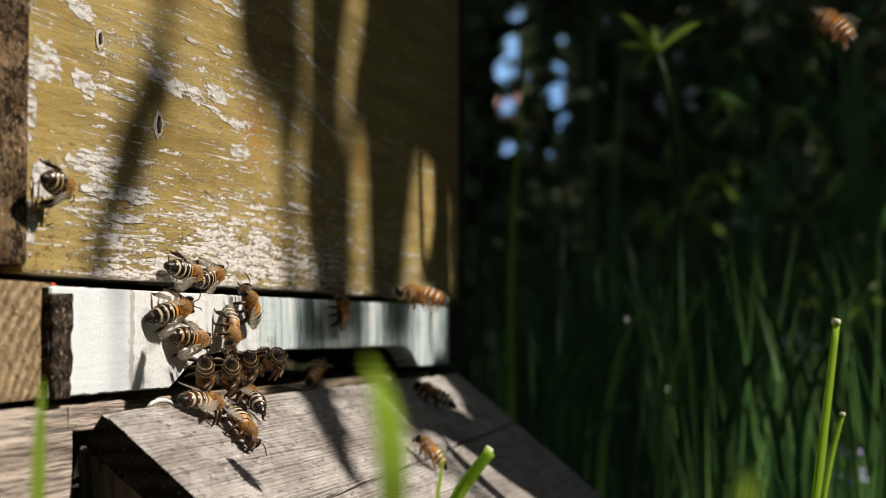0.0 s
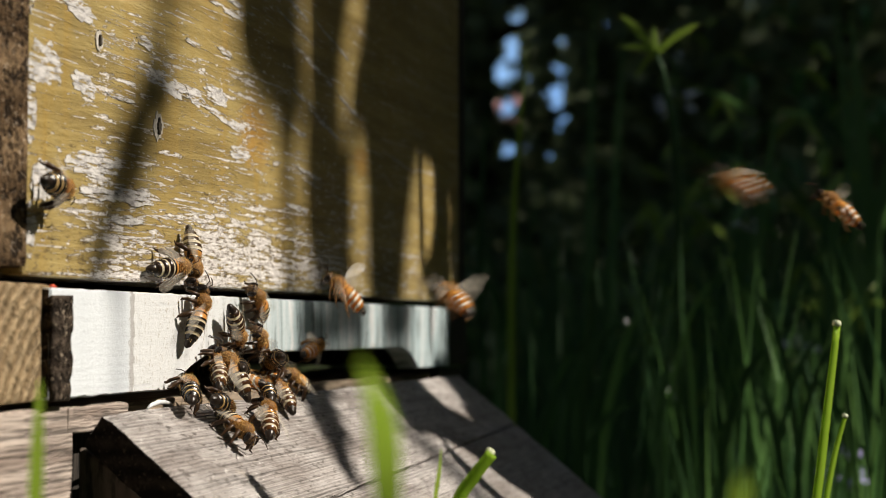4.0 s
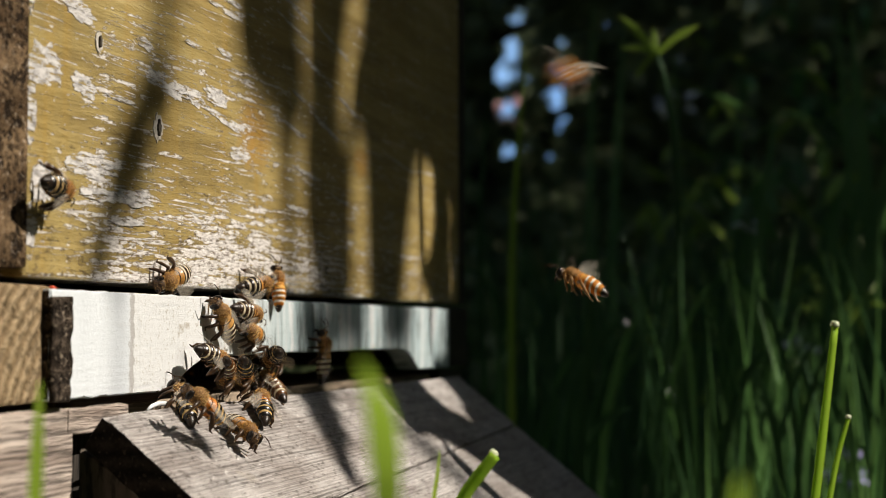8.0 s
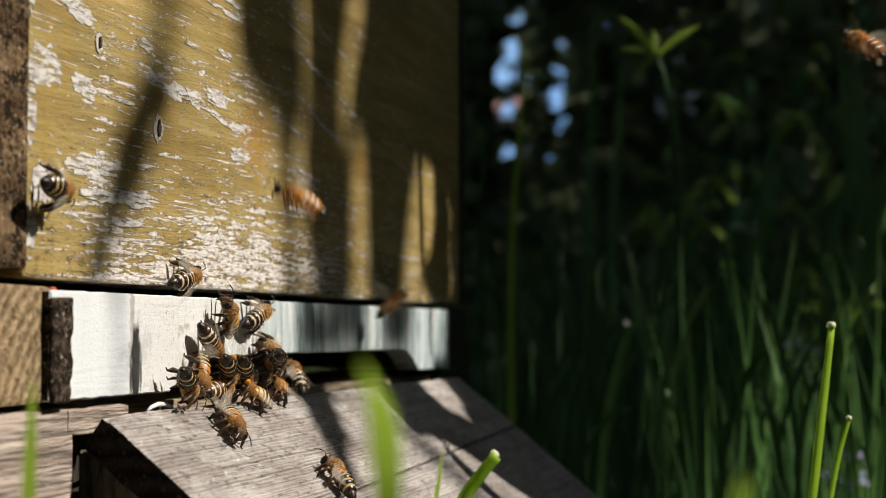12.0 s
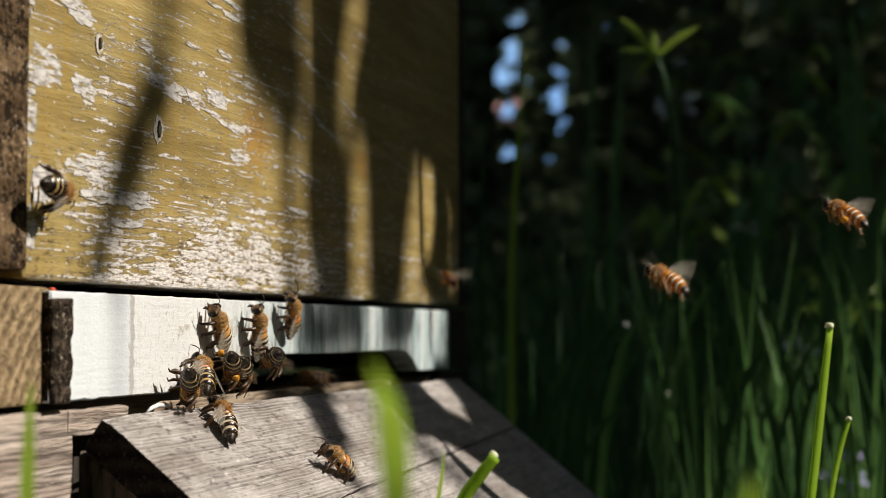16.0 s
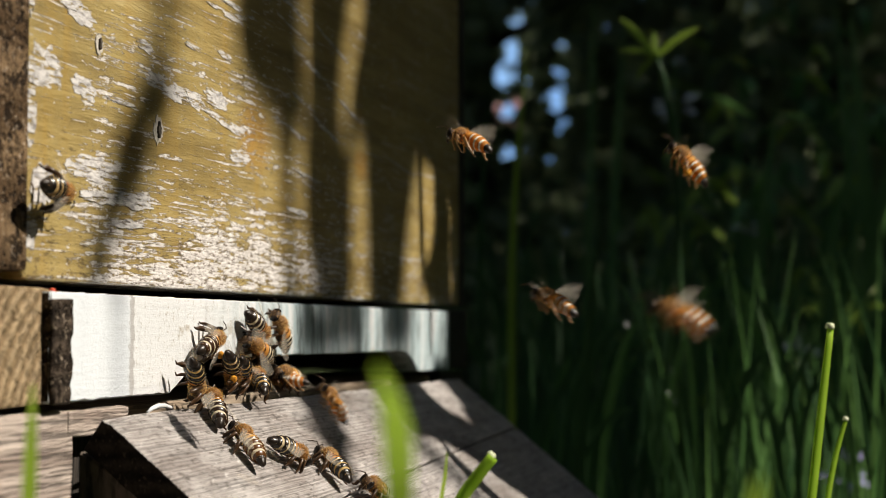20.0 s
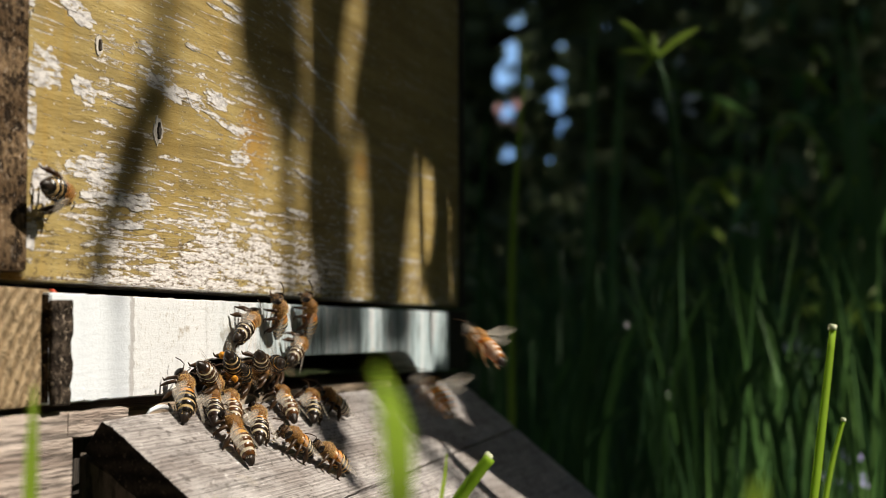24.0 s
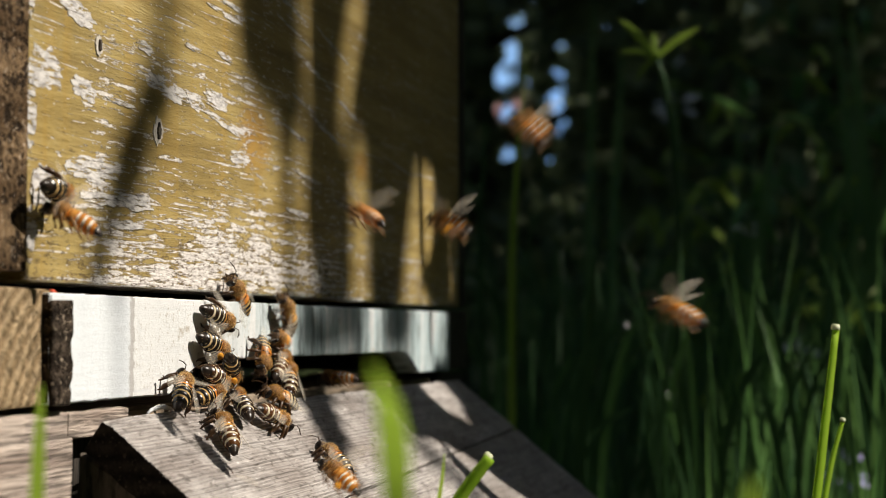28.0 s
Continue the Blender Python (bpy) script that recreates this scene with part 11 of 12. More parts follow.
    walk(flying[5], [(0,pose(0.1744,-0.0057,-0.0221,90,-29,0)),(0.2,pose(0.1744,-0.0050,-0.0192,90,-29,0)),(0.25,pose(0.1183,-0.0373,-0.0125,45,-12,-38)),(0.3,pose(0.0622,-0.0696,-0.0059,0,-26,-77)),(0.4,pose(0.0746,-0.1229,0.0210,0,-26,-77)),(0.5,pose(0.0864,-0.1737,0.0464,0,-20,-77)),(0.6,pose(0.0945,-0.2076,0.0591,0,-20,-77)),(0.73,pose(0.1963,-0.4851,0.1028,-4,-18,-20)),(0.87,pose(0.2982,-0.7625,0.1464,-3,-14,35)),(1,pose(0.4000,-1.0400,0.1900,0,-11,90)),(1.85,pose(0.3500,-1.0700,0.1600,0,-11,90)),(2.2,pose(0.0934,-0.1976,0.0339,0,-38,101)),(2.4,pose(0.0876,-0.1729,0.0229,0,-40,101)),(2.6,pose(0.0803,-0.1371,-0.0141,0,-39,101)),(2.8,pose(0.0703,-0.0943,-0.0351,0,-35,101)),(3,pose(0.0618,-0.0508,-0.0433,12,-33,38)),(3.15,pose(0.0963,-0.0358,-0.0402,-10,-39,91)),(3.3,pose(0.1309,-0.0209,-0.0370,-29,-28,141)),(3.7,pose(0.1309,-0.0065,-0.0258,0,0,90)),(4,pose(0.1309,0.0500,-0.0258,0,0,79)),(8.8,pose(0.1524,0.0620,-0.0258,0,0,79)),(8.92,pose(0.1524,0.0392,-0.0258,0,0,22)),(9.03,pose(0.1524,0.0163,-0.0258,0,0,-34)),(9.15,pose(0.1524,-0.0065,-0.0258,0,0,-90)),(9.38,pose(0.1524,-0.0058,-0.0151,51,4,-39)),(9.6,pose(0.1524,-0.0050,-0.0045,90,-31,0)),(9.67,pose(0.1214,-0.0234,-0.0020,59,-26,-29)),(9.73,pose(0.0903,-0.0418,0.0005,28,-35,-56)),(9.8,pose(0.0592,-0.0602,0.0030,0,-55,-80)),(9.9,pose(0.0618,-0.0704,0.0220,-2,-47,-7)),(10,pose(0.0645,-0.0807,0.0409,9,-43,58)),(10.1,pose(0.0660,-0.0942,0.0607,-5,-50,-4)),(10.2,pose(0.0675,-0.1077,0.0805,0,-61,-81)),(10.33,pose(0.1616,-0.4185,0.1170,-29,-45,-5)),(10.47,pose(0.2558,-0.7292,0.1535,-21,-22,44)),(10.6,pose(0.3500,-1.0400,0.1900,0,-11,90)),(12.35,pose(0.3500,-0.9800,0.1000,0,-11,90)),(12.7,pose(0.0955,-0.1977,0.0111,0,-31,67)),(12.9,pose(0.0868,-0.1634,0.0042,0,-27,69)),(13.1,pose(0.0792,-0.1331,-0.0028,0,-22,70)),(13.3,pose(0.0730,-0.1109,0.0040,0,-18,71)),(13.5,pose(0.0670,-0.0871,-0.0015,0,-15,71)),(13.7,pose(0.0619,-0.0659,-0.0083,0,-15,71)),(13.8,pose(0.1294,-0.0354,-0.0144,-47,-36,127)),(13.9,pose(0.1968,-0.0050,-0.0205,-90,-11,180)),(14.1,pose(0.1968,-0.0058,-0.0231,-42,-25,132)),(14.3,pose(0.1968,-0.0065,-0.0258,0,0,90)),(14.6,pose(0.1968,0.0620,-0.0258,0,0,79)),(25.8,pose(0.2091,0.0660,-0.0258,0,0,79)),(25.92,pose(0.2091,0.0418,-0.0258,0,0,22)),(26.03,pose(0.2091,0.0177,-0.0258,0,0,-34)),(26.15,pose(0.2091,-0.0065,-0.0258,0,0,-90)),(26.38,pose(0.2091,-0.0058,-0.0267,50,6,-40)),(26.6,pose(0.2091,-0.0050,-0.0276,90,-26,0)),(26.7,pose(0.1365,-0.0387,-0.0269,45,-9,-38)),(26.8,pose(0.0640,-0.0724,-0.0261,0,-23,-77)),(26.9,pose(0.0706,-0.1005,-0.0138,0,-27,-77)),(26.93,pose(0.0508,-0.1209,-0.0057,-18,-15,-18)),(26.97,pose(0.0310,-0.1414,0.0024,-18,6,35)),(27,pose(0.0112,-0.1618,0.0104,0,17,91)),(27.03,pose(0.0393,-0.1771,0.0208,-18,6,35)),(27.07,pose(0.0673,-0.1924,0.0312,-18,-15,-18)),(27.1,pose(0.0954,-0.2077,0.0416,0,-27,-77)),(27.23,pose(0.1970,-0.4952,0.0911,-6,-23,-19)),(27.37,pose(0.2985,-0.7826,0.1405,-6,-15,36)),(27.5,pose(0.4000,-1.0700,0.1900,0,-11,90)),(28,pose(0.4000,-1.0700,0.1900,0,-11,90))])
    whir(flying[5], [(0.2, 0.6), (2.2, 3.3), (9.6, 10.2), (12.7, 13.9), (26.6, 27.1)])
    walk(flying[6], [(0,pose(0.2500,-1.0100,0.1600,0,-11,90)),(0.35,pose(0.2500,-1.0100,0.1600,0,-11,90)),(0.7,pose(0.0831,-0.1661,0.0755,0,-17,96)),(0.9,pose(0.0790,-0.1478,0.0646,0,-16,95)),(1,pose(0.0779,-0.1358,0.0555,6,-44,70)),(1.1,pose(0.0767,-0.1349,0.0453,0,-23,95)),(1.2,pose(0.0764,-0.1318,0.0362,0,-29,95)),(1.3,pose(0.0763,-0.1299,0.0302,0,-35,95)),(1.4,pose(0.0751,-0.1225,0.0182,0,-39,95)),(1.5,pose(0.0739,-0.1155,0.0063,0,-40,95)),(1.6,pose(0.0702,-0.0975,-0.0132,0,-38,95)),(1.8,pose(0.0628,-0.0673,-0.0223,0,-34,95)),(1.9,pose(0.1299,-0.0362,-0.0256,-53,-39,146)),(2,pose(0.1925,0.0092,-0.0394,-12,-19,146)),(2.2,pose(0.1969,-0.0058,-0.0274,-42,-25,132)),(2.4,pose(0.1969,-0.0065,-0.0258,0,0,90)),(2.7,pose(0.1969,0.0540,-0.0258,0,0,79)),(9.7,pose(0.0850,0.0660,-0.0258,0,0,79)),(9.82,pose(0.0850,0.0418,-0.0258,0,0,22)),(9.93,pose(0.0850,0.0177,-0.0258,0,0,-34)),(10.05,pose(0.0850,-0.0065,-0.0258,0,0,-90)),(10.28,pose(0.0614,-0.0035,-0.0129,52,0,-38)),(10.5,pose(0.0378,-0.0004,-0.0000,90,-39,0)),(10.65,pose(0.0222,-0.0090,0.0060,46,-18,-37)),(10.8,pose(0.0065,-0.0176,0.0121,0,-27,-77)),(10.9,pose(0.0118,-0.0382,0.0244,3,-27,-2)),(11,pose(0.0171,-0.0587,0.0367,4,-29,74)),(11.1,pose(0.0207,-0.0788,0.0543,-6,-35,2)),(11.2,pose(0.0244,-0.0989,0.0719,0,-45,-78)),(11.33,pose(0.1496,-0.4226,0.0813,-16,-35,-14)),(11.47,pose(0.2748,-0.7463,0.0906,-14,-19,39)),(11.6,pose(0.4000,-1.0700,0.1000,0,-11,90)),(13.05,pose(0.3500,-0.9800,0.1600,0,-11,90)),(13.4,pose(0.0893,-0.1847,0.0577,0,-36,88)),(13.6,pose(0.0824,-0.1553,0.0456,0,-39,87)),(13.8,pose(0.0743,-0.1207,0.0292,0,-39,87)),(14,pose(0.0697,-0.0994,0.0114,0,-36,87)),(14.3,pose(0.0637,-0.0729,-0.0079,0,-32,88)),(14.45,pose(0.1303,-0.0389,-0.0169,-53,-39,142)),(14.6,pose(0.1969,-0.0050,-0.0260,-90,-12,180)),(14.8,pose(0.1969,-0.0058,-0.0259,-42,-25,132)),(15,pose(0.1969,-0.0065,-0.0258,0,0,90)),(15.3,pose(0.1969,0.0500,-0.0258,0,0,79)),(26.5,pose(0.2219,0.0580,-0.0258,0,0,79)),(26.62,pose(0.2219,0.0365,-0.0258,0,0,22)),(26.73,pose(0.2219,0.0150,-0.0258,0,0,-34)),(26.85,pose(0.2219,-0.0065,-0.0258,0,0,-90)),(27.08,pose(0.2219,-0.0058,-0.0260,50,7,-40)),(27.3,pose(0.2219,-0.0050,-0.0261,90,-26,0)),(27.4,pose(0.1449,-0.0470,-0.0227,45,-9,-38)),(27.5,pose(0.0679,-0.0890,-0.0194,0,-23,-77)),(27.6,pose(0.0783,-0.1329,0.0000,0,-29,-77)),(27.7,pose(0.0866,-0.1694,0.0205,0,-28,-77)),(27.8,pose(0.0955,-0.2078,0.0416,0,-28,-77)),(28,pose(0.0955,-0.2078,0.0416,0,-28,-77))])
    whir(flying[6], [(0.7, 2.0), (10.5, 11.2), (13.4, 14.6), (27.3, 27.8)])
    walk(flying[7], [(0,pose(0.3000,-1.0400,0.1900,0,-11,90)),(0.85,pose(0.3000,-1.0400,0.1900,0,-11,90)),(1.2,pose(0.0779,-0.1454,0.0786,0,-33,93)),(1.4,pose(0.0758,-0.1339,0.0624,0,-37,93)),(1.5,pose(0.0745,-0.1273,0.0543,0,-40,93)),(1.6,pose(0.0690,-0.1047,0.0482,0,-39,93)),(1.8,pose(0.0595,-0.0674,0.0447,0,-36,93)),(2,pose(0.0556,-0.0470,0.0227,-2,-31,100)),(2.2,pose(0.0539,-0.0375,0.0003,0,-25,94)),(2.3,pose(0.0865,-0.0212,-0.0025,-50,-35,142)),(2.4,pose(0.1191,-0.0050,-0.0053,-90,-11,180)),(2.6,pose(0.1191,-0.0058,-0.0156,-42,-25,132)),(2.8,pose(0.1191,-0.0065,-0.0258,0,0,90)),(3.1,pose(0.1191,0.0580,-0.0258,0,0,79)),(13.2,pose(0.1967,0.0580,-0.0258,0,0,79)),(13.32,pose(0.1967,0.0365,-0.0258,0,0,22)),(13.43,pose(0.1967,0.0150,-0.0258,0,0,-34)),(13.55,pose(0.1967,-0.0065,-0.0258,0,0,-90)),(13.78,pose(0.1967,-0.0058,-0.0185,51,5,-39)),(14,pose(0.1967,-0.0050,-0.0112,90,-28,0)),(14.1,pose(0.1324,-0.0498,-0.0022,46,-9,-37)),(14.2,pose(0.0680,-0.0945,0.0069,0,-21,-77)),(14.5,pose(0.0844,-0.1634,0.0342,0,-21,-77)),(14.7,pose(0.0949,-0.2076,0.0520,0,-21,-77)),(14.83,pose(0.2133,-0.4751,0.0680,-4,-19,-20)),(14.97,pose(0.3316,-0.7425,0.0840,-4,-14,35)),(15.1,pose(0.4500,-1.0100,0.1000,0,-11,90)),(15.6,pose(0.0948,-0.1984,0.0233,0,-20,64)),(15.8,pose(0.0900,-0.1785,0.0200,0,-25,62)),(16,pose(0.0899,-0.1706,0.0178,9,-22,52)),(16.2,pose(0.0872,-0.1653,0.0146,0,-31,59)),(16.4,pose(0.0847,-0.1541,0.0070,0,-32,59)),(16.6,pose(0.0832,-0.1459,-0.0063,0,-31,60)),(16.8,pose(0.0814,-0.1367,-0.0196,0,-27,61)),(17,pose(0.0789,-0.1207,-0.0286,6,-28,67)),(17.2,pose(0.0734,-0.1043,-0.0347,0,-19,64)),(17.4,pose(0.0705,-0.0926,-0.0393,0,-16,65)),(17.6,pose(0.0683,-0.0841,-0.0409,0,-14,65)),(17.8,pose(0.0675,-0.0809,-0.0404,0,-15,65)),(18,pose(0.0679,-0.0756,-0.0369,9,-29,54)),(18.4,pose(0.0639,-0.0680,-0.0291,0,-22,63)),(18.6,pose(0.1365,-0.0365,-0.0286,-50,-40,126)),(18.8,pose(0.2091,-0.0050,-0.0281,-90,-12,180)),(19,pose(0.2091,-0.0058,-0.0269,-42,-25,132)),(19.2,pose(0.2091,-0.0065,-0.0258,0,0,90)),(19.5,pose(0.2091,0.0660,-0.0258,0,0,79)),(28,pose(0.2091,0.0660,-0.0258,0,0,79))])
    whir(flying[7], [(1.2, 2.4), (14.0, 14.7), (15.6, 18.8)])
    walk(flying[8], [(0,pose(0.3500,-1.0700,0.1000,0,-11,90)),(1.05,pose(0.3500,-1.0700,0.1000,0,-11,90)),(1.4,pose(0.0959,-0.1978,0.0034,0,-28,63)),(1.6,pose(0.0906,-0.1778,0.0024,0,-23,65)),(1.8,pose(0.0858,-0.1598,0.0028,0,-19,66)),(2,pose(0.0785,-0.1297,0.0107,3,-25,77)),(2.2,pose(0.0734,-0.1102,-0.0081,0,-14,66)),(2.4,pose(0.0703,-0.0949,-0.0236,0,-15,66)),(2.6,pose(0.0654,-0.0756,-0.0247,0,-19,66)),(2.8,pose(0.0627,-0.0640,-0.0266,0,-23,65)),(3,pose(0.0628,-0.0555,-0.0282,10,-35,50)),(3.4,pose(0.1510,-0.0140,-0.0314,-30,-27,142)),(3.8,pose(0.1510,-0.0065,-0.0258,0,0,90)),(4.1,pose(0.1510,0.0620,-0.0258,0,0,79)),(28,pose(0.1510,0.0620,-0.0258,0,0,79))])
    whir(flying[8], [(1.4, 3.4)])
    walk(flying[9], [(0,pose(0.4000,-0.9500,0.1900,0,-11,90)),(2.05,pose(0.4000,-0.9500,0.1900,0,-11,90)),(2.4,pose(0.0940,-0.1981,0.0321,0,-25,84)),(2.6,pose(0.0861,-0.1680,0.0318,0,-20,85)),(2.8,pose(0.0768,-0.1319,0.0306,0,-17,85)),(3,pose(0.0668,-0.1143,0.0415,-4,-35,104)),(3.2,pose(0.0694,-0.1063,0.0466,0,-18,85)),(3.4,pose(0.0654,-0.0882,0.0357,0,-22,85)),(3.5,pose(0.0638,-0.0805,0.0289,0,-28,84)),(3.9,pose(0.0592,-0.0571,0.0038,0,-33,83)),(4.05,pose(0.1165,-0.0311,-0.0040,-54,-40,140)),(4.2,pose(0.1737,-0.0050,-0.0119,-90,-11,180)),(4.4,pose(0.1737,-0.0058,-0.0188,-42,-24,132)),(4.6,pose(0.1737,-0.0065,-0.0258,0,0,90)),(4.9,pose(0.1737,0.0540,-0.0258,0,0,79)),(28,pose(0.1737,0.0540,-0.0258,0,0,79))])
    whir(flying[9], [(2.4, 4.2)])
    walk(flying[10], [(0,pose(0.4500,-0.9800,0.1600,0,-11,90)),(2.05,pose(0.4500,-0.9800,0.1600,0,-11,90)),(2.4,pose(0.0754,-0.1185,-0.0144,0,-20,101)),(2.6,pose(0.0683,-0.0922,-0.0090,0,-17,101)),(2.8,pose(0.0620,-0.0685,-0.0049,0,-16,101)),(3,pose(0.0591,-0.0515,-0.0002,8,-29,56)),(3.2,pose(0.0570,-0.0504,0.0025,0,-24,101)),(3.4,pose(0.0543,-0.0377,-0.0082,0,-30,101)),(3.5,pose(0.0913,-0.0213,-0.0108,-51,-36,146)),(3.6,pose(0.1283,-0.0050,-0.0133,-90,-12,180)),(3.8,pose(0.1283,-0.0058,-0.0196,-42,-25,132)),(4,pose(0.1283,-0.0065,-0.0258,0,0,90)),(4.3,pose(0.1283,0.0660,-0.0258,0,0,79)),(28,pose(0.1283,0.0660,-0.0258,0,0,79))])
    whir(flying[10], [(2.4, 3.6)])
    walk(flying[11], [(0,pose(0.5000,-1.0100,0.1000,0,-11,90)),(2.25,pose(0.5000,-1.0100,0.1000,0,-11,90)),(2.6,pose(0.0898,-0.1857,0.0538,0,-17,63)),(2.8,pose(0.0859,-0.1682,0.0455,0,-21,62)),(3,pose(0.0838,-0.1513,0.0371,7,-35,63)),(3.2,pose(0.0775,-0.1320,0.0337,0,-29,59)),(3.4,pose(0.0725,-0.1115,0.0303,0,-31,58)),(3.5,pose(0.0708,-0.1046,0.0283,0,-31,58)),(4,pose(0.0656,-0.0786,-0.0031,0,-29,59)),(4.2,pose(0.1312,-0.0418,-0.0122,-54,-43,128)),(4.4,pose(0.1968,-0.0050,-0.0213,-90,-11,180)),(4.6,pose(0.1968,-0.0058,-0.0235,-42,-25,132)),(4.8,pose(0.1968,-0.0065,-0.0258,0,0,90)),(5.1,pose(0.1968,0.0580,-0.0258,0,0,79)),(28,pose(0.1968,0.0580,-0.0258,0,0,79))])
    whir(flying[11], [(2.6, 4.4)])
    walk(flying[12], [(0,pose(0.5500,-1.0400,0.1300,0,-11,90)),(2.25,pose(0.5500,-1.0400,0.1300,0,-11,90)),(2.6,pose(0.0662,-0.0848,0.0107,0,-38,81)),(2.8,pose(0.0595,-0.0583,0.0079,0,-37,81)),(3,pose(0.0573,-0.0431,0.0069,9,-27,51)),(3.2,pose(0.0526,-0.0333,0.0115,0,-27,83)),(3.4,pose(0.0524,-0.0312,0.0014,0,-22,84)),(3.5,pose(0.0814,-0.0181,-0.0019,-49,-36,136)),(3.6,pose(0.1103,-0.0050,-0.0053,-90,-12,180)),(3.8,pose(0.1103,-0.0058,-0.0155,-42,-25,132)),(4,pose(0.1103,-0.0065,-0.0258,0,0,90)),(4.3,pose(0.1103,0.0620,-0.0258,0,0,79)),(28,pose(0.1103,0.0620,-0.0258,0,0,79))])
    whir(flying[12], [(2.6, 3.6)])
    walk(flying[13], [(0,pose(0.2500,-1.0700,0.1300,0,-11,90)),(3.45,pose(0.2500,-1.0700,0.1300,0,-11,90)),(3.8,pose(0.0941,-0.1974,0.0272,0,-39,90)),(4,pose(0.0870,-0.1683,0.0189,0,-36,91)),(4.2,pose(0.0785,-0.1368,0.0229,0,-31,91)),(4.4,pose(0.0711,-0.1066,0.0132,0,-26,92)),(4.6,pose(0.0665,-0.0869,0.0035,0,-20,92)),(4.8,pose(0.0624,-0.0698,-0.0033,0,-17,92)),(5,pose(0.0598,-0.0577,-0.0142,0,-16,92)),(5.1,pose(0.1168,-0.0314,-0.0175,-46,-32,137)),(5.2,pose(0.1738,-0.0050,-0.0207,-90,-12,180)),(5.4,pose(0.1738,-0.0058,-0.0232,-42,-25,132)),(5.6,pose(0.1738,-0.0065,-0.0258,0,0,90)),(5.9,pose(0.1738,0.0500,-0.0258,0,0,79)),(28,pose(0.1738,0.0500,-0.0258,0,0,79))])
    whir(flying[13], [(3.8, 5.2)])
    walk(flying[14], [(0,pose(0.3000,-0.9500,0.1900,0,-11,90)),(4.05,pose(0.3000,-0.9500,0.1900,0,-11,90)),(4.4,pose(0.0854,-0.1723,0.0787,0,-26,67)),(4.6,pose(0.0792,-0.1441,0.0598,0,-30,65)),(4.8,pose(0.0732,-0.1174,0.0448,0,-33,64)),(5,pose(0.0666,-0.0894,0.0326,0,-34,63)),(5.2,pose(0.0612,-0.0654,0.0162,0,-32,64)),(5.4,pose(0.0571,-0.0468,-0.0003,0,-29,66)),(5.55,pose(0.0950,-0.0259,-0.0059,-53,-42,130)),(5.7,pose(0.1329,-0.0050,-0.0115,-90,-12,180)),(5.9,pose(0.1329,-0.0058,-0.0186,-42,-25,132)),(6.1,pose(0.1329,-0.0065,-0.0258,0,0,90)),(6.4,pose(0.1329,0.0580,-0.0258,0,0,79)),(28,pose(0.1329,0.0580,-0.0258,0,0,79))])
    whir(flying[14], [(4.4, 5.7)])
    walk(flying[15], [(0,pose(0.3500,-0.9800,0.1000,0,-11,90)),(4.85,pose(0.3500,-0.9800,0.1000,0,-11,90)),(5.2,pose(0.0914,-0.1707,-0.0412,0,-31,61)),(5.5,pose(0.0792,-0.1259,-0.0324,0,-27,63)),(5.6,pose(0.0757,-0.1137,-0.0287,0,-23,64)),(5.8,pose(0.0709,-0.0981,-0.0177,0,-18,65)),(6,pose(0.0661,-0.0799,-0.0046,1,-26,84)),(6.2,pose(0.0625,-0.0685,-0.0056,0,-14,66)),(6.4,pose(0.0785,-0.0464,-0.0036,0,-16,66)),(6.6,pose(0.1264,-0.0298,0.0114,0,-19,65)),(6.8,pose(0.1769,-0.0259,0.0375,0,-23,64)),(7,pose(0.2042,-0.0429,0.0497,3,-25,76)),(7.2,pose(0.1918,-0.0805,0.0320,0,-31,61)),(7.4,pose(0.1465,-0.1049,0.0087,0,-32,60)),(7.6,pose(0.0943,-0.1071,0.0085,0,-32,61)),(7.8,pose(0.0730,-0.1091,0.0047,0,-29,62)),(8,pose(0.0736,-0.1083,0.0008,2,-20,80)),(8.2,pose(0.0726,-0.1061,-0.0093,0,-21,65)),(8.4,pose(0.0702,-0.0949,-0.0219,0,-17,66)),(8.6,pose(0.0669,-0.0827,-0.0203,0,-15,66)),(8.8,pose(0.0665,-0.0794,-0.0297,0,-15,66)),(9,pose(0.0650,-0.0663,-0.0296,10,-21,47)),(9.1,pose(0.1301,-0.0360,-0.0284,-47,-38,125)),(9.2,pose(0.1969,-0.0050,-0.0283,-90,-12,180)),(9.4,pose(0.1969,-0.0058,-0.0270,-42,-25,132)),(9.6,pose(0.1969,-0.0065,-0.0258,0,0,90)),(9.9,pose(0.1969,0.0540,-0.0258,0,0,79)),(28,pose(0.1969,0.0540,-0.0258,0,0,79))])
    whir(flying[15], [(5.2, 9.2)])
    walk(flying[16], [(0,pose(0.4000,-1.0100,0.1900,0,-11,90)),(13.85,pose(0.4000,-1.0100,0.1900,0,-11,90)),(14.2,pose(0.0899,-0.1715,-0.0205,0,-17,70)),(14.5,pose(0.0754,-0.1116,-0.0368,0,-20,69)),(14.6,pose(0.0738,-0.1045,-0.0392,0,-25,68)),(14.8,pose(0.0716,-0.0946,-0.0418,0,-30,67)),(15,pose(0.0674,-0.0767,-0.0482,0,-33,65)),(15.2,pose(0.0642,-0.0631,-0.0515,0,-34,65)),(15.6,pose(0.1733,-0.0139,-0.0313,-30,-26,143)),(16,pose(0.1733,-0.0065,-0.0258,0,0,90)),(16.3,pose(0.1733,0.0540,-0.0258,0,0,79)),(28,pose(0.1733,0.0540,-0.0258,0,0,79))])
    whir(flying[16], [(14.2, 15.6)])
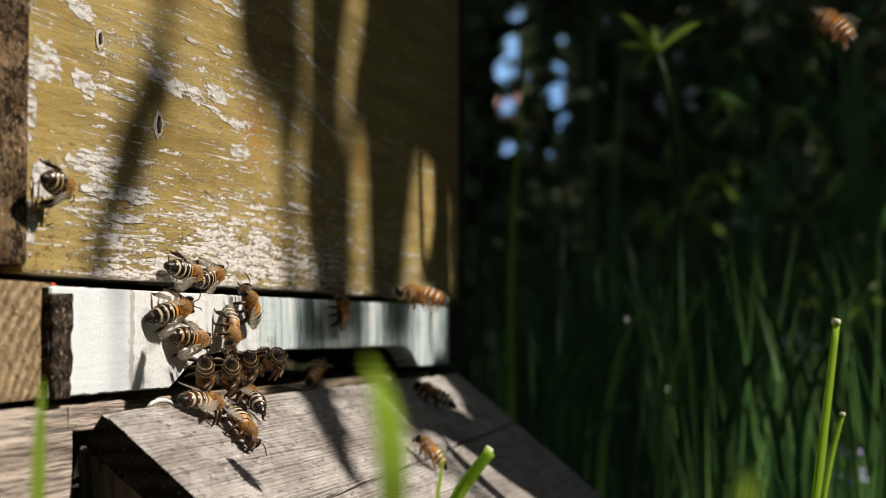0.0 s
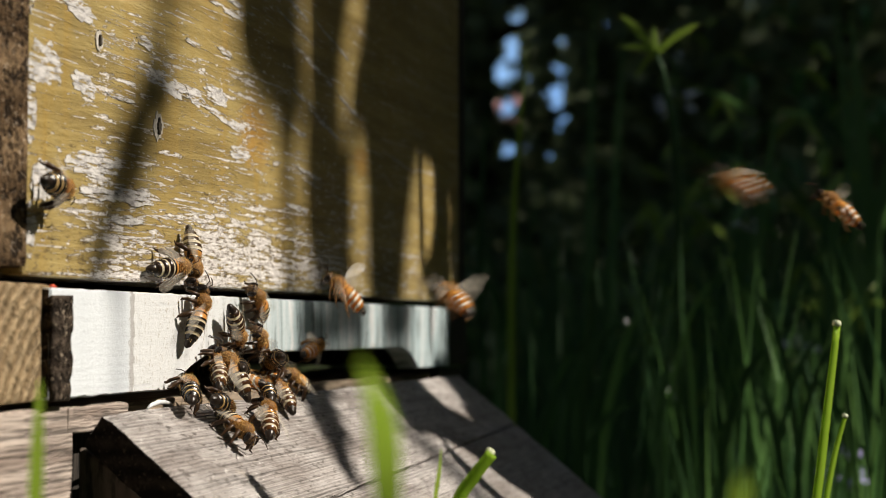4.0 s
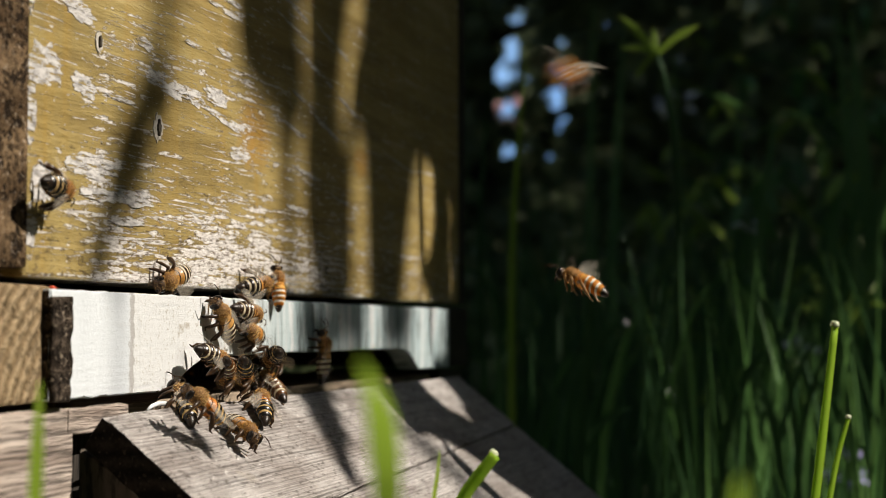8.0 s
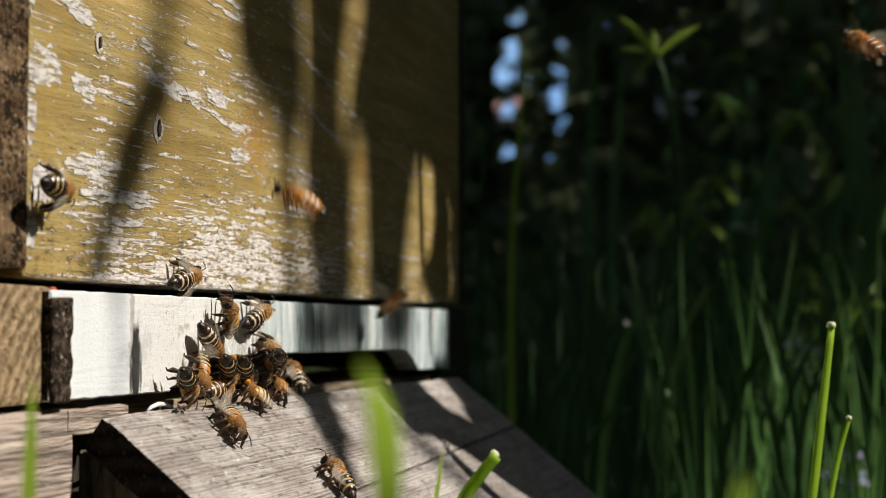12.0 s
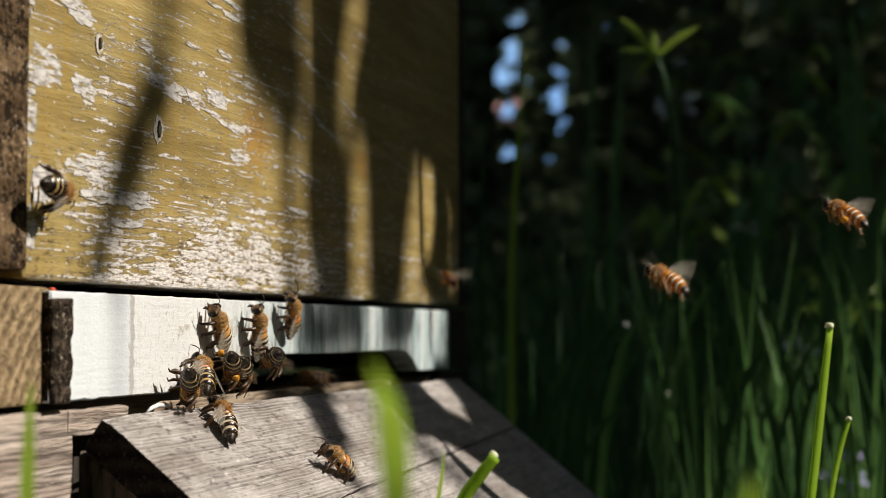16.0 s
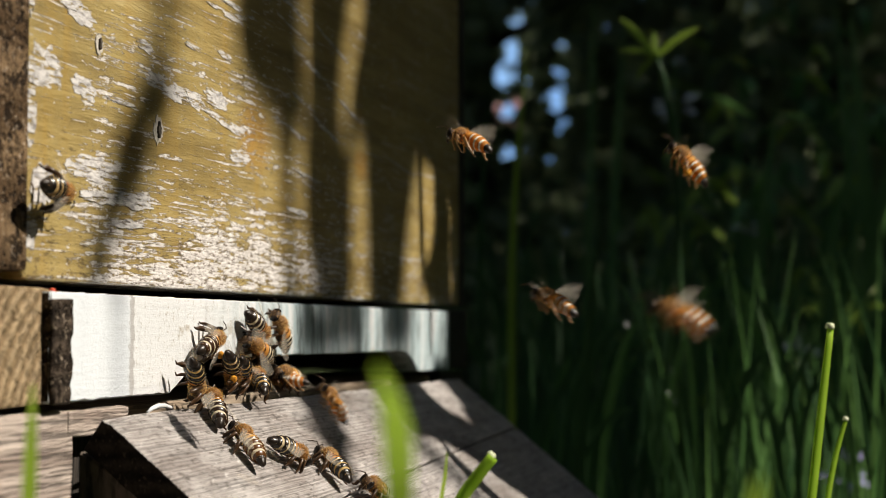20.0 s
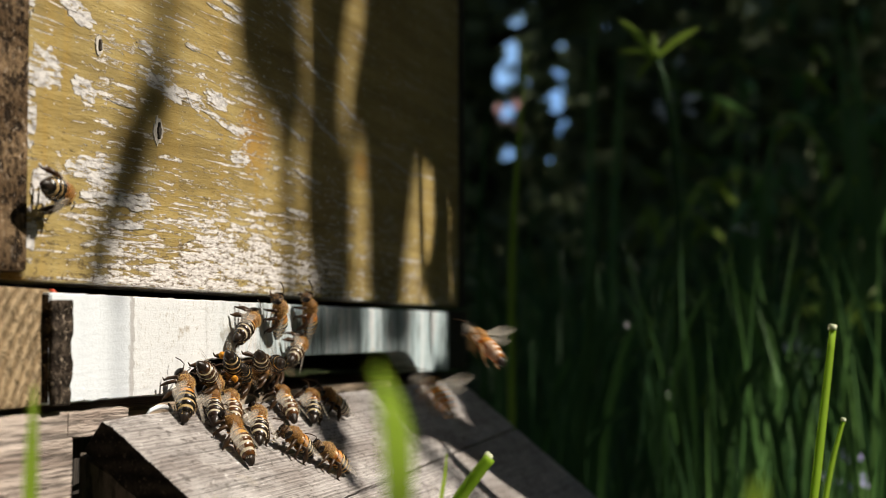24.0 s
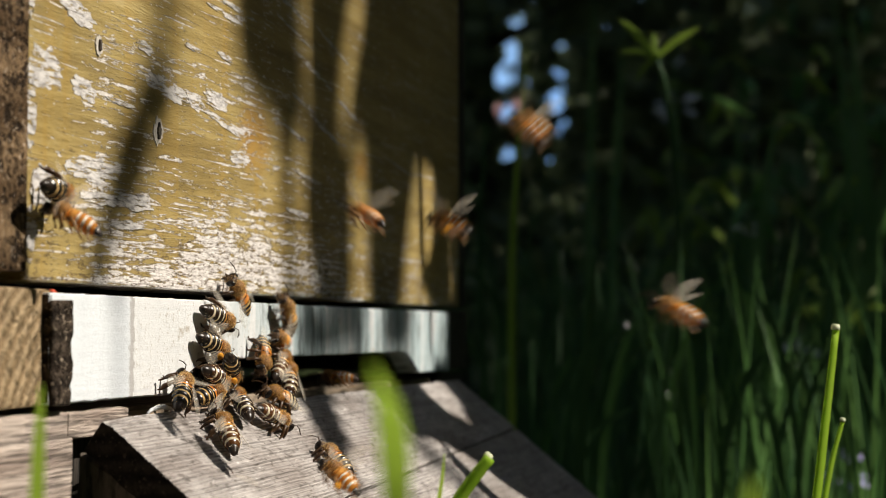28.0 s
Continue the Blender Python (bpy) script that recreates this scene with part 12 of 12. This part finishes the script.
    walk(flying[17], [(0,pose(0.4500,-1.0400,0.1900,0,-11,90)),(15.55,pose(0.5179,-1.1158,0.2075,0,-11,90)),(15.9,pose(0.2901,-0.0644,0.0697,0,-36,75)),(16,pose(0.3004,-0.0178,0.0093,11,-15,41)),(16.2,pose(0.2368,-0.0251,0.0196,0,-33,76)),(16.4,pose(0.1220,-0.0613,0.0136,0,-28,77)),(16.6,pose(0.0661,-0.0841,0.0033,0,-23,78)),(16.8,pose(0.0654,-0.0828,0.0077,0,-19,79)),(17,pose(0.0672,-0.0872,0.0160,4,-25,74)),(17.2,pose(0.0656,-0.0834,0.0061,0,-16,79)),(17.4,pose(0.0621,-0.0688,0.0022,0,-19,79)),(17.6,pose(0.0601,-0.0601,-0.0005,0,-23,78)),(17.8,pose(0.0577,-0.0496,-0.0031,0,-28,77)),(18,pose(0.0557,-0.0372,-0.0018,4,-26,73)),(18.15,pose(0.0939,-0.0214,-0.0065,-54,-42,137)),(18.3,pose(0.1329,-0.0050,-0.0107,-90,-12,180)),(18.5,pose(0.1329,-0.0058,-0.0183,-42,-25,132)),(18.7,pose(0.1329,-0.0065,-0.0258,0,0,90)),(19,pose(0.1329,0.0500,-0.0258,0,0,79)),(28,pose(0.1329,0.0500,-0.0258,0,0,79))])
    whir(flying[17], [(15.9, 18.3)])
    walk(flying[18], [(0,pose(0.5000,-1.0700,0.1900,0,-11,90)),(17.25,pose(0.5000,-1.0700,0.1900,0,-11,90)),(17.6,pose(0.0928,-0.1989,0.0547,0,-16,88)),(17.8,pose(0.0872,-0.1736,0.0370,0,-19,88)),(18,pose(0.0358,-0.1414,0.0124,-2,-27,97)),(18.2,pose(0.0727,-0.1123,0.0151,0,-29,87)),(18.4,pose(0.0675,-0.0929,0.0203,0,-34,87)),(18.6,pose(0.0662,-0.0838,0.0016,0,-38,86)),(18.8,pose(0.0623,-0.0689,0.0044,0,-39,86)),(19,pose(0.0607,-0.0576,-0.0014,5,-20,70)),(19.2,pose(0.0584,-0.0525,-0.0056,0,-34,87)),(19.4,pose(0.0564,-0.0457,-0.0030,0,-28,88)),(19.5,pose(0.1019,-0.0254,-0.0052,-51,-37,140)),(19.6,pose(0.1474,-0.0050,-0.0073,-90,-11,180)),(19.8,pose(0.1474,-0.0058,-0.0166,-42,-24,132)),(20,pose(0.1474,-0.0065,-0.0258,0,0,90)),(20.3,pose(0.1474,0.0660,-0.0258,0,0,79)),(28,pose(0.1474,0.0660,-0.0258,0,0,79))])
    whir(flying[18], [(17.6, 19.6)])
    walk(flying[19], [(0,pose(0.5500,-0.9500,0.1300,0,-11,90)),(17.85,pose(0.5500,-0.9500,0.1300,0,-11,90)),(18.2,pose(0.0901,-0.1852,0.0481,0,-25,70)),(18.4,pose(0.0860,-0.1688,0.0419,0,-20,71)),(18.6,pose(0.0811,-0.1485,0.0332,0,-16,72)),(18.8,pose(0.0752,-0.1285,0.0475,0,-15,72)),(19,pose(0.0684,-0.1033,0.0595,-2,-30,96)),(19.2,pose(0.0678,-0.0993,0.0480,0,-20,71)),(19.4,pose(0.0676,-0.0946,0.0310,0,-24,71)),(19.6,pose(0.0700,-0.1024,0.0262,0,-29,69)),(19.8,pose(0.0735,-0.1104,0.0026,0,-33,68)),(20,pose(0.0730,-0.1019,-0.0035,6,-21,64)),(20.2,pose(0.0678,-0.0886,0.0043,0,-34,67)),(20.4,pose(0.0641,-0.0737,-0.0001,0,-32,68)),(20.6,pose(0.0638,-0.0705,-0.0132,0,-27,70)),(20.75,pose(0.1428,-0.0377,-0.0169,-52,-40,131)),(20.9,pose(0.2218,-0.0050,-0.0206,-90,-11,180)),(20.95,pose(0.1979,-0.0176,-0.0197,-52,-33,148)),(21,pose(0.1739,-0.0302,-0.0188,-4,-27,106)),(21.1,pose(0.2218,-0.0058,-0.0232,-42,-24,132)),(21.3,pose(0.2218,-0.0065,-0.0258,0,0,90)),(21.6,pose(0.2218,0.0540,-0.0258,0,0,79)),(28,pose(0.2218,0.0540,-0.0258,0,0,79))])
    whir(flying[19], [(18.2, 20.9)])
    walk(flying[20], [(0,pose(0.2500,-0.9800,0.1600,0,-11,90)),(18.25,pose(0.2500,-0.9800,0.1600,0,-11,90)),(18.6,pose(0.0917,-0.1922,0.0479,0,-17,68)),(18.8,pose(0.0853,-0.1655,0.0420,0,-22,67)),(19,pose(0.0805,-0.1394,0.0339,6,-20,65)),(19.2,pose(0.0746,-0.1171,0.0136,0,-30,64)),(19.4,pose(0.0722,-0.1035,-0.0045,0,-33,63)),(19.6,pose(0.0657,-0.0755,-0.0186,0,-33,63)),(19.8,pose(0.0615,-0.0583,-0.0254,0,-32,64)),(20,pose(0.1357,-0.0239,-0.0300,-14,-51,138)),(20.1,pose(0.1739,-0.0050,-0.0268,-90,-12,180)),(20.3,pose(0.1739,-0.0058,-0.0263,-42,-25,132)),(20.5,pose(0.1739,-0.0065,-0.0258,0,0,90)),(20.8,pose(0.1739,0.0580,-0.0258,0,0,79)),(28,pose(0.1739,0.0580,-0.0258,0,0,79))])
    whir(flying[20], [(18.6, 20.1)])
    walk(flying[21], [(0,pose(0.3000,-1.0100,0.1900,0,-11,90)),(18.45,pose(0.3000,-1.0100,0.1900,0,-11,90)),(18.8,pose(0.0813,-0.1583,0.0772,0,-40,96)),(19,pose(0.0735,-0.1242,0.0602,-3,-21,101)),(19.2,pose(0.0637,-0.0862,0.0551,0,-35,96)),(19.4,pose(0.0592,-0.0706,0.0632,0,-30,96)),(19.6,pose(0.0588,-0.0682,0.0586,0,-24,96)),(19.8,pose(0.0629,-0.0811,0.0425,0,-19,96)),(20,pose(0.0649,-0.0827,0.0354,6,-18,64)),(20.2,pose(0.0601,-0.0688,0.0343,0,-17,96)),(20.4,pose(0.0598,-0.0664,0.0299,0,-20,96)),(20.6,pose(0.0606,-0.0671,0.0178,0,-25,96)),(20.8,pose(0.0593,-0.0598,0.0065,0,-31,96)),(21,pose(0.0594,-0.0542,0.0025,3,-35,77)),(21.2,pose(0.0561,-0.0447,-0.0053,0,-39,96)),(21.4,pose(0.0535,-0.0357,0.0018,0,-40,96)),(21.55,pose(0.0909,-0.0204,-0.0043,-55,-40,149)),(21.7,pose(0.1282,-0.0050,-0.0105,-90,-12,180)),(21.9,pose(0.1282,-0.0058,-0.0182,-42,-25,132)),(22.1,pose(0.1282,-0.0065,-0.0258,0,0,90)),(22.4,pose(0.1282,0.0620,-0.0258,0,0,79)),(28,pose(0.1282,0.0620,-0.0258,0,0,79))])
    whir(flying[21], [(18.8, 21.7)])
    walk(flying[22], [(0,pose(0.3500,-1.0400,0.1600,0,-11,90)),(19.05,pose(0.3500,-1.0400,0.1600,0,-11,90)),(19.4,pose(0.0889,-0.1851,0.0770,0,-35,72)),(19.6,pose(0.0838,-0.1625,0.0593,0,-31,73)),(19.8,pose(0.0800,-0.1449,0.0421,0,-26,75)),(20,pose(0.0786,-0.1330,0.0309,4,-44,75)),(20.2,pose(0.0754,-0.1248,0.0254,0,-17,76)),(20.4,pose(0.0708,-0.1079,0.0287,0,-15,76)),(20.6,pose(0.0656,-0.0893,0.0371,0,-16,76)),(20.8,pose(0.0605,-0.0698,0.0409,0,-20,76)),(21,pose(0.0629,-0.0669,0.0286,12,-42,45)),(21.2,pose(0.0633,-0.0750,0.0174,0,-29,74)),(21.4,pose(0.0645,-0.0773,0.0099,0,-34,72)),(21.5,pose(0.0640,-0.0743,0.0048,0,-36,71)),(21.7,pose(0.1304,-0.0396,-0.0048,-57,-43,137)),(21.9,pose(0.1967,-0.0050,-0.0144,-90,-11,180)),(22.1,pose(0.1967,-0.0058,-0.0201,-42,-24,132)),(22.3,pose(0.1967,-0.0065,-0.0258,0,0,90)),(22.6,pose(0.1967,0.0540,-0.0258,0,0,79)),(28,pose(0.1967,0.0540,-0.0258,0,0,79))])
    whir(flying[22], [(19.4, 21.9)])
    walk(flying[23], [(0,pose(0.4000,-1.0700,0.1900,0,-11,90)),(22.75,pose(0.4000,-1.0700,0.1900,0,-11,90)),(23.1,pose(0.0911,-0.1852,0.0140,0,-17,101)),(23.5,pose(0.0730,-0.1128,0.0035,0,-16,101)),(23.6,pose(0.0741,-0.1148,-0.0074,0,-19,101)),(23.8,pose(0.0724,-0.1057,-0.0205,0,-24,101)),(24,pose(0.0682,-0.0851,-0.0131,6,-34,67)),(24.2,pose(0.0642,-0.0759,-0.0098,0,-35,101)),(24.4,pose(0.0623,-0.0671,-0.0162,0,-39,101)),(24.6,pose(0.0608,-0.0629,-0.0080,0,-40,101)),(24.8,pose(0.0594,-0.0581,-0.0052,0,-38,101)),(25,pose(0.0596,-0.0568,-0.0074,-2,-31,97)),(25.2,pose(0.0586,-0.0526,-0.0185,0,-28,101)),(25.3,pose(0.1162,-0.0288,-0.0198,-50,-35,146)),(25.4,pose(0.1738,-0.0050,-0.0212,-90,-12,180)),(25.6,pose(0.1738,-0.0058,-0.0235,-42,-25,132)),(25.8,pose(0.1738,-0.0065,-0.0258,0,0,90)),(26.1,pose(0.1738,0.0580,-0.0258,0,0,79)),(28,pose(0.1738,0.0580,-0.0258,0,0,79))])
    whir(flying[23], [(23.1, 25.4)])
    walk(flying[24], [(0,pose(0.4500,-0.9500,0.1000,0,-11,90)),(22.75,pose(0.4500,-0.9500,0.1000,0,-11,90)),(23.1,pose(0.0863,-0.1575,-0.0198,0,-32,82)),(23.5,pose(0.0729,-0.1080,-0.0053,0,-36,81)),(23.6,pose(0.0709,-0.0992,-0.0081,0,-38,80)),(23.8,pose(0.0681,-0.0868,-0.0163,0,-37,81)),(24,pose(0.0668,-0.0736,-0.0250,7,-36,61)),(24.15,pose(0.1433,-0.0388,-0.0266,-54,-41,140)),(24.3,pose(0.2219,-0.0050,-0.0281,-90,-12,180)),(24.5,pose(0.2219,-0.0058,-0.0269,-42,-25,132)),(24.7,pose(0.2219,-0.0065,-0.0258,0,0,90)),(25,pose(0.2219,0.0620,-0.0258,0,0,79)),(28,pose(0.2219,0.0620,-0.0258,0,0,79))])
    whir(flying[24], [(23.1, 24.3)])
    walk(flying[25], [(0,pose(0.5000,-0.9800,0.1000,0,-11,90)),(25.15,pose(0.5000,-0.9800,0.1000,0,-11,90)),(25.5,pose(0.0818,-0.1592,0.0770,0,-23,73)),(25.8,pose(0.0712,-0.1144,0.0560,0,-19,74)),(26,pose(0.0635,-0.0833,0.0593,1,-20,85)),(26.2,pose(0.0564,-0.0551,0.0438,0,-15,75)),(26.4,pose(0.0518,-0.0346,0.0317,0,-17,74)),(26.6,pose(0.0515,-0.0287,0.0114,0,-21,74)),(26.8,pose(0.0517,-0.0256,-0.0048,0,-26,73)),(26.95,pose(0.0748,-0.0153,-0.0106,-51,-40,132)),(27.1,pose(0.0979,-0.0050,-0.0164,-90,-13,180)),(27.3,pose(0.0979,-0.0058,-0.0211,-41,-25,131)),(27.5,pose(0.0979,-0.0065,-0.0258,0,0,90)),(27.8,pose(0.0979,0.0580,-0.0258,0,0,79)),(28,pose(0.0979,0.0580,-0.0258,0,0,79))])
    whir(flying[25], [(25.5, 27.1)])
    walk(flying[26], [(0,pose(0.5500,-1.0100,0.1000,0,-11,90)),(25.75,pose(0.5500,-1.0100,0.1000,0,-11,90)),(26.1,pose(0.0922,-0.1918,0.0415,0,-24,65)),(26.4,pose(0.0862,-0.1661,0.0330,0,-28,64)),(26.6,pose(0.0805,-0.1420,0.0260,0,-32,62)),(26.7,pose(0.0785,-0.1333,0.0233,0,-33,62)),(26.8,pose(0.0743,-0.1156,0.0139,0,-32,62)),(26.9,pose(0.0713,-0.1033,0.0100,0,-29,63)),(27,pose(0.0684,-0.0873,0.0043,8,-9,54)),(27.2,pose(0.0621,-0.0656,-0.0077,0,-21,66)),(27.35,pose(0.1294,-0.0353,-0.0147,-49,-39,127)),(27.5,pose(0.1968,-0.0050,-0.0217,-90,-11,180)),(27.7,pose(0.1968,-0.0058,-0.0237,-42,-25,132)),(27.9,pose(0.1968,-0.0065,-0.0258,0,0,90)),(28,pose(0.1968,-0.0065,-0.0258,0,0,90))])
    whir(flying[26], [(26.1, 27.5)])
    walk(flying[27], [(0,pose(0.2500,-1.0400,0.1300,0,-11,90)),(25.85,pose(0.2500,-1.0400,0.1300,0,-11,90)),(26.2,pose(0.0854,-0.1720,0.0800,0,-33,70)),(26.5,pose(0.0755,-0.1323,0.0690,0,-29,71)),(26.6,pose(0.0728,-0.1212,0.0623,0,-24,72)),(26.7,pose(0.0731,-0.1208,0.0522,0,-19,73)),(26.8,pose(0.0741,-0.1235,0.0449,0,-16,74)),(26.9,pose(0.0740,-0.1230,0.0422,0,-15,74)),(27,pose(0.0744,-0.1176,0.0460,9,-40,57)),(27.1,pose(0.0712,-0.1137,0.0550,0,-21,73)),(27.2,pose(0.0681,-0.1041,0.0689,0,-26,72)),(27.3,pose(0.0671,-0.1006,0.0745,0,-30,70)),(27.4,pose(0.0670,-0.0984,0.0691,0,-34,69)),(27.5,pose(0.0667,-0.0961,0.0637,0,-35,69)),(27.6,pose(0.0661,-0.0901,0.0454,0,-34,69)),(27.7,pose(0.0657,-0.0875,0.0376,0,-31,70)),(27.8,pose(0.0659,-0.0876,0.0303,0,-27,72)),(27.9,pose(0.0655,-0.0861,0.0258,0,-22,73)),(28,pose(0.0649,-0.0777,0.0154,7,-14,60))])
    whir(flying[27], [(26.2, 28.0)])
    walk(flying[28], [(0,pose(0.3000,-1.0700,0.1600,0,-11,90)),(25.95,pose(0.3000,-1.0700,0.1600,0,-11,90)),(26.3,pose(0.0606,-0.0801,0.0810,0,-16,100)),(26.6,pose(0.0539,-0.0493,0.0565,0,-17,100)),(26.7,pose(0.0512,-0.0407,0.0660,0,-21,100)),(26.8,pose(0.0472,-0.0254,0.0672,0,-26,100)),(26.9,pose(0.0456,-0.0181,0.0625,0,-32,100)),(27,pose(0.0457,-0.0157,0.0588,-1,-36,94)),(27.1,pose(0.0453,-0.0144,0.0501,0,-40,100)),(27.2,pose(0.0460,-0.0148,0.0390,0,-40,100)),(27.3,pose(0.0460,-0.0132,0.0306,0,-37,100)),(27.4,pose(0.0456,-0.0107,0.0250,0,-32,100)),(27.5,pose(0.0452,-0.0089,0.0232,0,-26,100)),(27.6,pose(0.0252,-0.0086,0.0203,0,-21,100)),(27.7,pose(0.0204,-0.0089,0.0183,0,-17,100)),(27.8,pose(0.0145,-0.0091,0.0157,0,-16,100)),(27.9,pose(0.0073,-0.0091,0.0167,0,-18,100)),(28,pose(0.0020,-0.0090,0.0141,0,-23,100))])
    whir(flying[28], [(26.3, 28.0)])
    walk(flying[29], [(0,pose(0.3500,-0.9500,0.1000,0,-11,90)),(26.35,pose(0.3500,-0.9500,0.1000,0,-11,90)),(26.7,pose(0.0599,-0.0747,0.0810,0,-19,64)),(26.9,pose(0.0585,-0.0665,0.0688,0,-24,63)),(27,pose(0.0605,-0.0598,0.0517,14,-42,35)),(27.2,pose(0.0573,-0.0524,0.0281,0,-31,60)),(27.4,pose(0.0571,-0.0468,0.0049,0,-32,60)),(27.55,pose(0.0998,-0.0259,-0.0027,-55,-44,129)),(27.7,pose(0.1425,-0.0050,-0.0103,-90,-11,180)),(28,pose(0.1425,-0.0050,-0.0103,-90,-11,180))])
    whir(flying[29], [(26.7, 27.7)])
    walk(flying[30], [(0,pose(0.4000,-0.9800,0.1300,0,-11,90)),(27.05,pose(0.4000,-0.9800,0.1300,0,-11,90)),(27.4,pose(0.0738,-0.1973,0.0154,0,-17,83)),(27.6,pose(0.0690,-0.1773,0.0097,0,-21,82)),(27.7,pose(0.0666,-0.1663,0.0045,0,-26,82)),(27.8,pose(0.0634,-0.1522,-0.0005,0,-32,81)),(27.9,pose(0.0617,-0.1450,-0.0019,0,-36,80)),(28,pose(0.0599,-0.1331,-0.0058,4,-21,73))])
    whir(flying[30], [(27.4, 28.0)])
    for k, t in enumerate(near_grass):
        foot = t.location.copy()
        walk(t, [(i * 1.4, Matrix.Translation(foot) @ pose(0, 0, 0, 0.22 * math.sin(i * 1.9 + k * 2.1), 0.10 * math.sin(i * 1.3 + k), 0)) for i in range(21)])
    walk(bent, [(0, pose(-0.1603, -0.1224, -0.0346, -46.8, -11.6, 2.5)), (17.25, pose(-0.1603, -0.1224, -0.0346, -46.8, -11.6, 2.5)), (17.45, pose(-0.1603, -0.1224, -0.0346, -11.6, -3.0, -0.3)), (17.6, pose(-0.1603, -0.1224, -0.0346, 0.0, -0.0, 0.0)), (17.72, pose(-0.1603, -0.1224, -0.0346, -19.3, -5.1, -0.1)), (17.9, pose(-0.1603, -0.1224, -0.0346, -44.9, -11.2, 2.2)), (28, pose(-0.1603, -0.1224, -0.0346, -46.8, -11.6, 2.5))])


motions()
